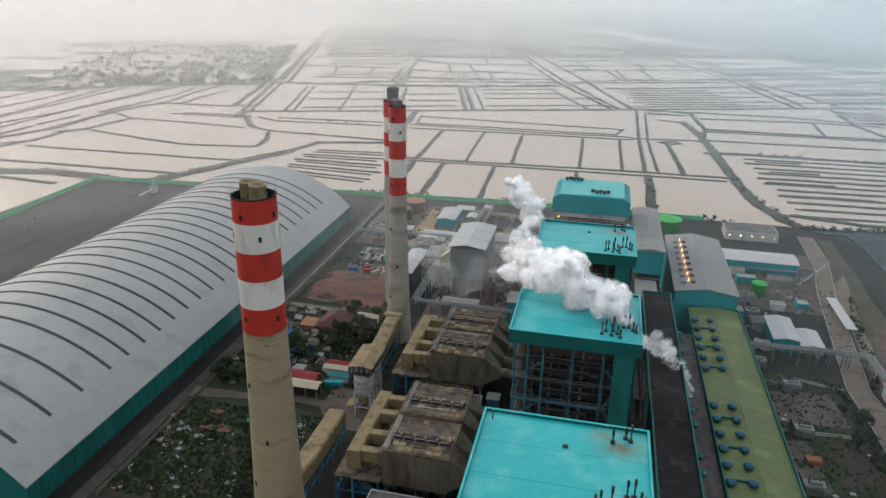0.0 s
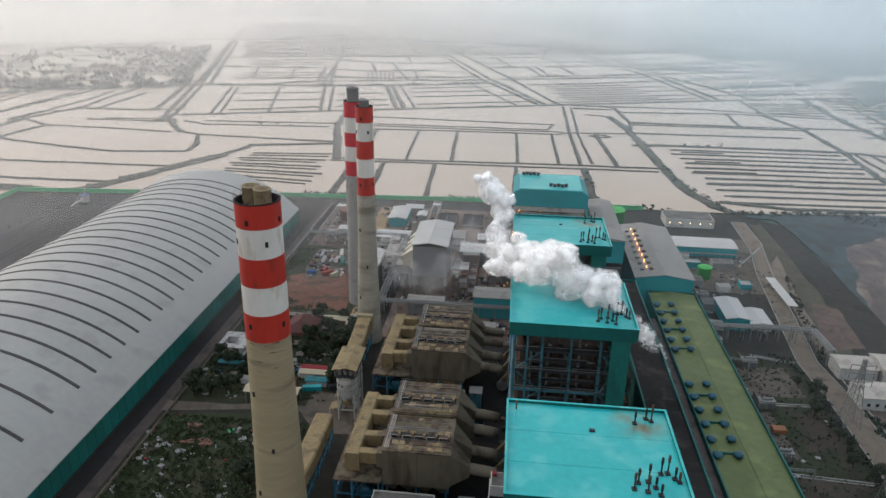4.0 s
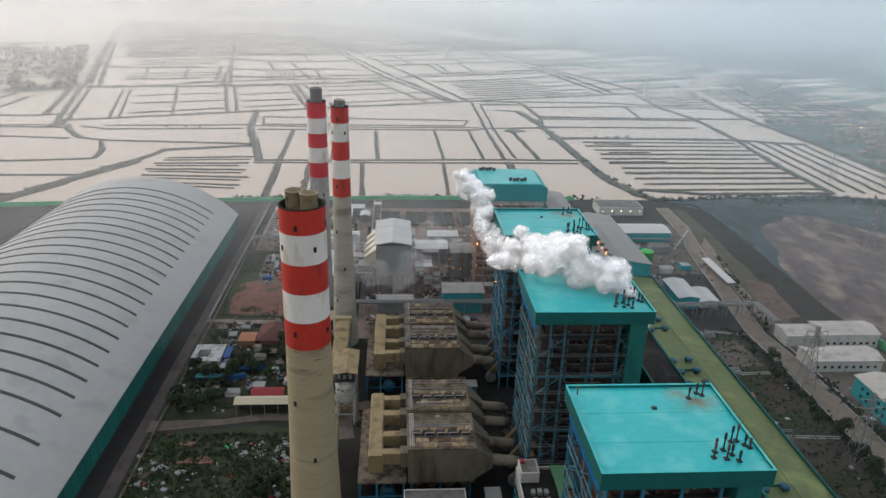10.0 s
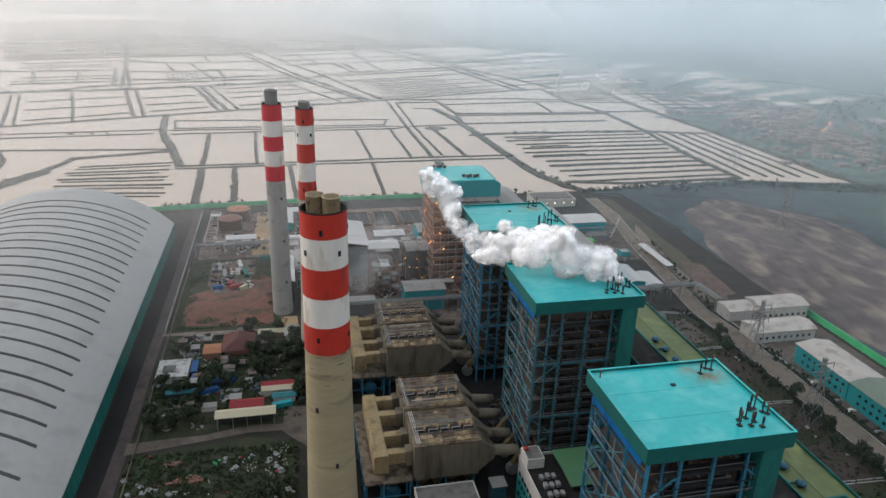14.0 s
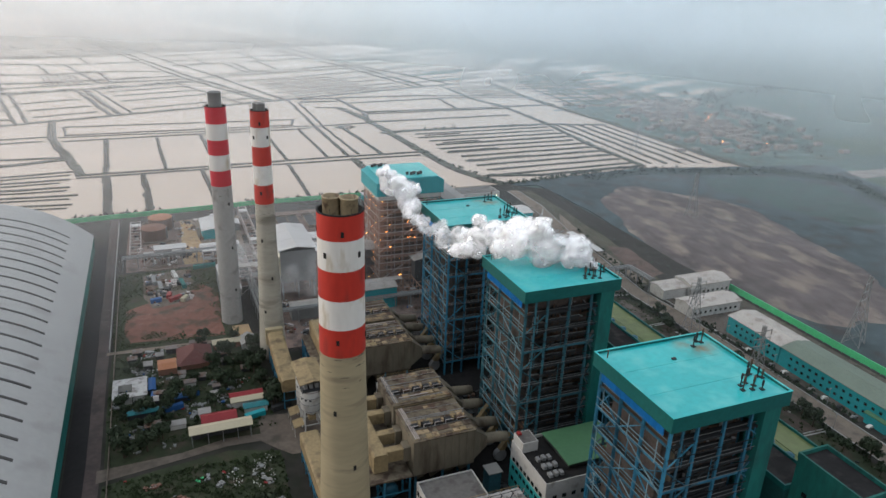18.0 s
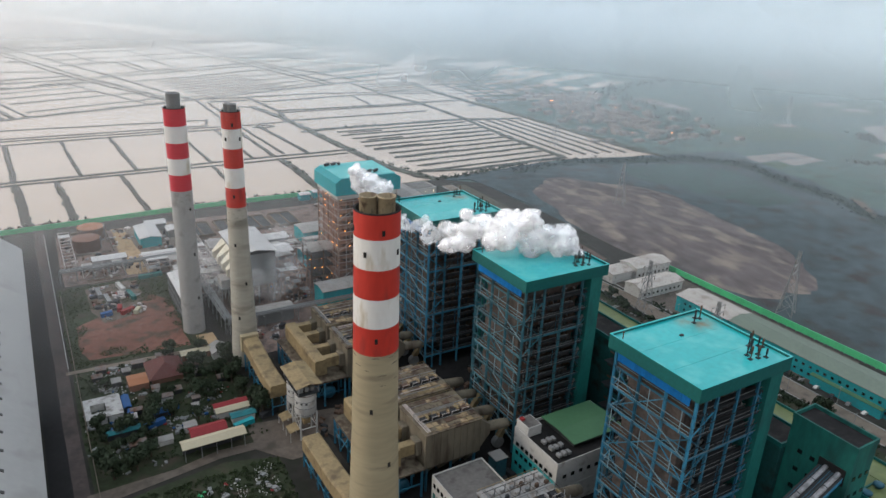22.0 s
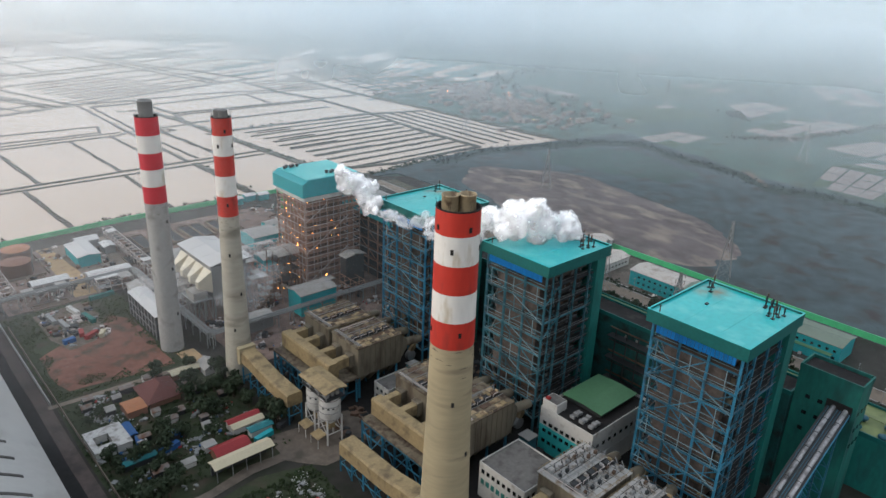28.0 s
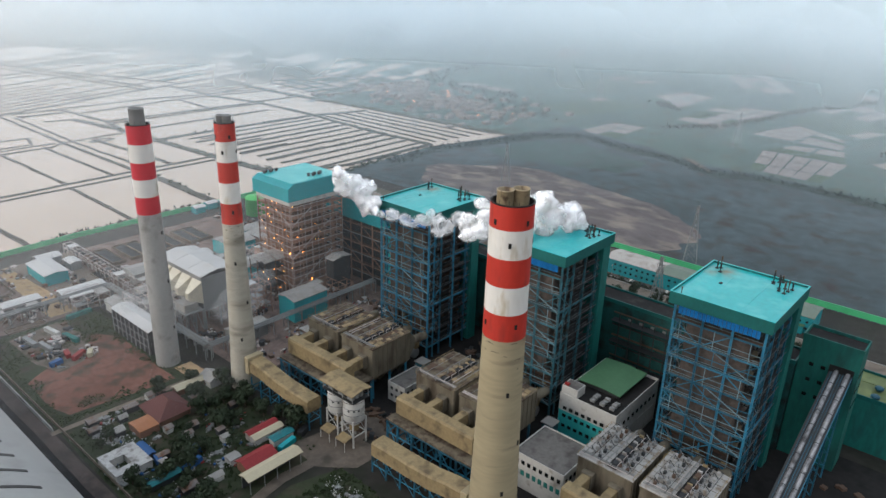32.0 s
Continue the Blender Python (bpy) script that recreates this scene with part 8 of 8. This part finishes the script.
def steam_stuff(name, alpha, grey, sky_lit, patchy):
    """Droplets that scatter light before and behind, partly see-through and torn by the wind."""
    m = bpy.data.materials.new(name)
    m.use_nodes = True
    n, l = m.node_tree.nodes, m.node_tree.links
    n.remove(n["Principled BSDF"])
    out = n["Material Output"]
    skin, through_, half, d, tr, both, body, clear, mix = (n.new("ShaderNode" + k) for k in (
        "BsdfDiffuse", "BsdfTranslucent", "MixShader", "BsdfDiffuse", "BsdfTranslucent", "AddShader", "MixShader", "BsdfTransparent", "MixShader"))
    for node in (skin, through_, d, tr):
        node.inputs[0].default_value = (grey, grey, grey, 1)
    for node, z in ((d, 1.0), (tr, -1.0)):
        up = n.new("ShaderNodeCombineXYZ")
        up.inputs[2].default_value = z
        l.new(up.outputs[0], node.inputs["Normal"])
    half.inputs[0].default_value, body.inputs[0].default_value = 0.4, sky_lit
    l.new(skin.outputs[0], half.inputs[1]), l.new(through_.outputs[0], half.inputs[2])
    l.new(d.outputs[0], both.inputs[0]), l.new(tr.outputs[0], both.inputs[1])
    l.new(half.outputs[0], body.inputs[1]), l.new(both.outputs[0], body.inputs[2])
    geo, t, r = n.new("ShaderNodeNewGeometry"), n.new("ShaderNodeTexNoise"), n.new("ShaderNodeMapRange")
    t.inputs["Scale"].default_value, t.inputs["Detail"].default_value = 0.22, 6
    l.new(geo.outputs["Position"], t.inputs["Vector"])
    r.inputs[1].default_value, r.inputs[2].default_value = 0.36, 0.64
    r.inputs[3].default_value, r.inputs[4].default_value = alpha * (1 - patchy), min(1.0, alpha * (1 + patchy))
    l.new(t.outputs["Fac"], r.inputs[0]), l.new(r.outputs[0], mix.inputs[0])
    l.new(clear.outputs[0], mix.inputs[1]), l.new(body.outputs[0], mix.inputs[2]), l.new(mix.outputs[0], out.inputs[0])
    return m


LAYERS = [(0.84, steam_stuff("dense_steam", 0.97, 0.96, 0.62, 0.03)), (0.95, steam_stuff("steam_skin", 0.3, 0.96, 0.8, 0.6)), (1.1, steam_stuff("thin_steam", 0.16, 0.95, 0.85, 0.9)), (1.3, steam_stuff("steam_veil", 0.07, 0.95, 0.85, 1.0))]
TORN = [(0.7, steam_stuff("torn_steam", 0.36, 0.95, 0.85, 0.5)), (0.92, steam_stuff("torn_skin", 0.2, 0.95, 0.85, 0.6)), (1.15, steam_stuff("torn_veil", 0.1, 0.95, 0.85, 0.8)), (1.45, steam_stuff("steam_breath", 0.05, 0.95, 0.85, 0.9))]
SMOKE = [(0.6, steam_stuff("smoke_heart", 0.028, 0.75, 0.9, 0.4)), (0.85, steam_stuff("thin_smoke", 0.026, 0.8, 0.9, 0.4)), (1.1, steam_stuff("smoke_veil", 0.022, 0.75, 0.9, 0.4)), (1.35, steam_stuff("smoke_breath", 0.014, 0.75, 0.9, 0.4))]
PART_NAMES = ("dense_cloud", "cloud_skin", "thin_cloud", "veil")


BALL = {}
for sub in (2, 3):
    bm = bmesh.new()
    bmesh.ops.create_icosphere(bm, subdivisions=sub, radius=1.0)
    bm.verts.index_update()
    BALL[sub] = ([v.co.copy() for v in bm.verts], [tuple(v.index for v in f.verts) for f in bm.faces])
    bm.free()


def plume(name, label, category, seeds, billows, seed, layers=LAYERS, group="", voxel=0.55, buds=7):
    """Billows along a line of (x, y, z, radius), each with smaller ones budding from it, fused into nested skins that grow thinner outwards."""
    p = thing(name, label, category, (0, 0, 0), group)
    rng = random.Random(seed)
    spots = []
    for n in range(billows):
        i = (n + rng.random()) / billows * (len(seeds) - 1)
        k = min(int(i), len(seeds) - 2)
        a, b = seeds[k], seeds[k + 1]
        f = i - k
        w = a[3] + (b[3] - a[3]) * f
        c = Vector(a[:3]).lerp(Vector(b[:3]), f) + Vector((rng.gauss(0, 0.42), rng.gauss(0, 0.42), rng.gauss(0, 0.36))) * w
        r = w * rng.uniform(0.34, 0.62)
        spots.append((c, r, 3))
        for _ in range(buds):
            d = Vector((rng.gauss(0, 1), rng.gauss(0, 1), rng.gauss(0.25, 1))).normalized()
            q = r * rng.uniform(0.26, 0.48)
            spots.append((c + d * r * rng.uniform(0.8, 1.05), q, 2))
            for _ in range(1 if buds > 4 else 0):
                e = (d + 0.8 * Vector((rng.gauss(0, 1), rng.gauss(0, 1), rng.gauss(0, 1)))).normalized()
                spots.append((c + d * r * 0.95 + e * q, q * rng.uniform(0.3, 0.5), 2))
    for k, (scale, material) in enumerate(layers):
        grow, torn = (scale - 0.84) * 0.9, 0.1 + 0.07 * k
        verts, faces = [], []
        for c, r, sub in spots:
            off, base = c * 0.37, len(verts)
            size = r * min(scale, 1.0) + grow * 1.6
            for v in BALL[sub][0]:
                w = 1 + torn * noise.noise(v * 1.6 + off) + torn * noise.noise(v * 4.0 + off + Vector((k, 0, 0)))
                verts.append(c + v * (size * w))
            faces += [(i + base, j + base, m + base) for i, j, m in BALL[sub][1]]
        me = bpy.data.meshes.new(PART_NAMES[k])
        me.from_pydata(verts, [], faces)
        me.materials.append(material)
        ob = new(PART_NAMES[k], me)
        ob.parent = p
        mod = ob.modifiers.new("skin", "REMESH")
        mod.mode, mod.voxel_size, mod.use_smooth_shade = "VOXEL", voxel * (1 + 0.2 * k), True
        soft = ob.modifiers.new("soften", "SMOOTH")
        soft.factor, soft.iterations = 0.5, 4 + 3 * k
    return p


plume("steam_plume", "white steam billowing off the boiler roof", "steam", [(38.6, 96, 81, 1.2), (34, 99, 85, 4.0), (27, 104, 89.5, 7.4), (17, 109, 91.5, 8.4), (8, 115, 91, 7.6), (1, 124, 87, 6.8), (-4, 136, 82, 6.2)], 66, 1)
plume("steam_plume", "steam torn off beside the far boiler house", "steam", [(-4, 136, 82, 6.0), (-5, 147, 79, 6.0), (-7, 162, 78, 5.4), (-8, 178, 78, 4.4)], 12, 2, TORN[1:])
plume("steam_plume", "white steam rising again beside the new boiler", "steam", [(-4, 186, 77, 3.6), (-5, 196, 80, 6.4), (-9, 203, 85, 7.4), (-14, 206, 91, 5.0), (-17, 208, 96, 2.6)], 34, 3)
plume("steam_plume", "thin steam from the heater bay vent", "steam", [(70, 146, 26, 0.8), (67.5, 145, 32, 2.0), (63, 142, 41, 3.2), (57, 138, 49, 4.0), (51, 134, 55, 4.4)], 44, 4, TORN[1:], voxel=0.45)
for n_, (x, y, z) in enumerate(((-46, 250, 20), (-30, 290, 26), (-70, 280, 16))):
    plume("smoke_drift", "thin smoke hanging over the construction site", "smoke", [(x - 18, y, z, 10), (x, y + 5, z + 2, 14), (x + 20, y + 8, z + 6, 10)], 10, 20 + n_, SMOKE, "smoke drifts", 1.2, 2)

# ---- distance haze, put into tinted see-through shells that grow denser outwards ----


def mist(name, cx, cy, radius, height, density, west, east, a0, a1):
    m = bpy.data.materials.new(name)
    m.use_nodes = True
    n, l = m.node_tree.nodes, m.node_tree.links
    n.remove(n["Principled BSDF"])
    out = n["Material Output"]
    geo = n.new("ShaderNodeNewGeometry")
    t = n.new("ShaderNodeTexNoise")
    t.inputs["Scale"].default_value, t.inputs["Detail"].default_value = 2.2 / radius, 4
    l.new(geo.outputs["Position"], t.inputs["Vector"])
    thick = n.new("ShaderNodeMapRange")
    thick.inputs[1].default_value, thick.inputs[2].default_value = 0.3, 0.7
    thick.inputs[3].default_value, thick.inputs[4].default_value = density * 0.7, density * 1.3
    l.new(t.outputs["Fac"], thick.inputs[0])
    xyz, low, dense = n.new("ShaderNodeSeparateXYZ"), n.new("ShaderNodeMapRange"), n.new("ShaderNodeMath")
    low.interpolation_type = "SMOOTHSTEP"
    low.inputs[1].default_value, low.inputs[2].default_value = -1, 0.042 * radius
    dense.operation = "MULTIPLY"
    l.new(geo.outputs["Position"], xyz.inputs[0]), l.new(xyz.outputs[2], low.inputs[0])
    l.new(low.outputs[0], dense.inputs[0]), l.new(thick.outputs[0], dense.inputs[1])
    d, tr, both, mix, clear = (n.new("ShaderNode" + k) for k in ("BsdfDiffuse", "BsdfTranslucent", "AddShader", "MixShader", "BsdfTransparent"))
    # the tint carries the low sun's warmth in the west and blue eastwards
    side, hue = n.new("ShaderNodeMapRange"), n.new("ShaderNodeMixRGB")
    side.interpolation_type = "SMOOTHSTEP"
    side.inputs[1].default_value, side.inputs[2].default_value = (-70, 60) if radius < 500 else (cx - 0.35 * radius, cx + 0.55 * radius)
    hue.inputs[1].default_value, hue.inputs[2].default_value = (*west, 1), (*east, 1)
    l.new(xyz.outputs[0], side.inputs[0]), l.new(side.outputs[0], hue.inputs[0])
    # far shells are set denser in the east, near ones in the west
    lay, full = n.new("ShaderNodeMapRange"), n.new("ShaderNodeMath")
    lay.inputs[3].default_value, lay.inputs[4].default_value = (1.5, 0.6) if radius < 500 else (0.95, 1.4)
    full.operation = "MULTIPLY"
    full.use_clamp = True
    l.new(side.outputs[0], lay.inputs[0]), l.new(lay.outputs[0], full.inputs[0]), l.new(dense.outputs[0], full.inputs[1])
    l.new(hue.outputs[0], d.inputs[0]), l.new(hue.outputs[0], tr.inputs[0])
    # fixed up and down normals spread the sky's light evenly over each shell
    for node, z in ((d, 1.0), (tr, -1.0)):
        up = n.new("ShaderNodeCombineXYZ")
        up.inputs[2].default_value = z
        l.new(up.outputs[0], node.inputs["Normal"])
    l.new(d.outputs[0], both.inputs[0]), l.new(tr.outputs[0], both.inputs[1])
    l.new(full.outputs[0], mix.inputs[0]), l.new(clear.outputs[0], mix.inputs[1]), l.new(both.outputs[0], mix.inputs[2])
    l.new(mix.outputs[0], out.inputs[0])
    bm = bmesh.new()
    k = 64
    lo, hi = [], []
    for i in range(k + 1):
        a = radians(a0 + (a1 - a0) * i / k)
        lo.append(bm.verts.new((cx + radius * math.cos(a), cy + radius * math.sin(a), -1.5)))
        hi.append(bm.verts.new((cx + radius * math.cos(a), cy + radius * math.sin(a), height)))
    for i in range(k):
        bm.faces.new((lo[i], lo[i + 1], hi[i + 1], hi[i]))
    return solo(name, bm, m, "tinted see-through shell standing in for distance haze", "mist", kind="structure", smooth=True)


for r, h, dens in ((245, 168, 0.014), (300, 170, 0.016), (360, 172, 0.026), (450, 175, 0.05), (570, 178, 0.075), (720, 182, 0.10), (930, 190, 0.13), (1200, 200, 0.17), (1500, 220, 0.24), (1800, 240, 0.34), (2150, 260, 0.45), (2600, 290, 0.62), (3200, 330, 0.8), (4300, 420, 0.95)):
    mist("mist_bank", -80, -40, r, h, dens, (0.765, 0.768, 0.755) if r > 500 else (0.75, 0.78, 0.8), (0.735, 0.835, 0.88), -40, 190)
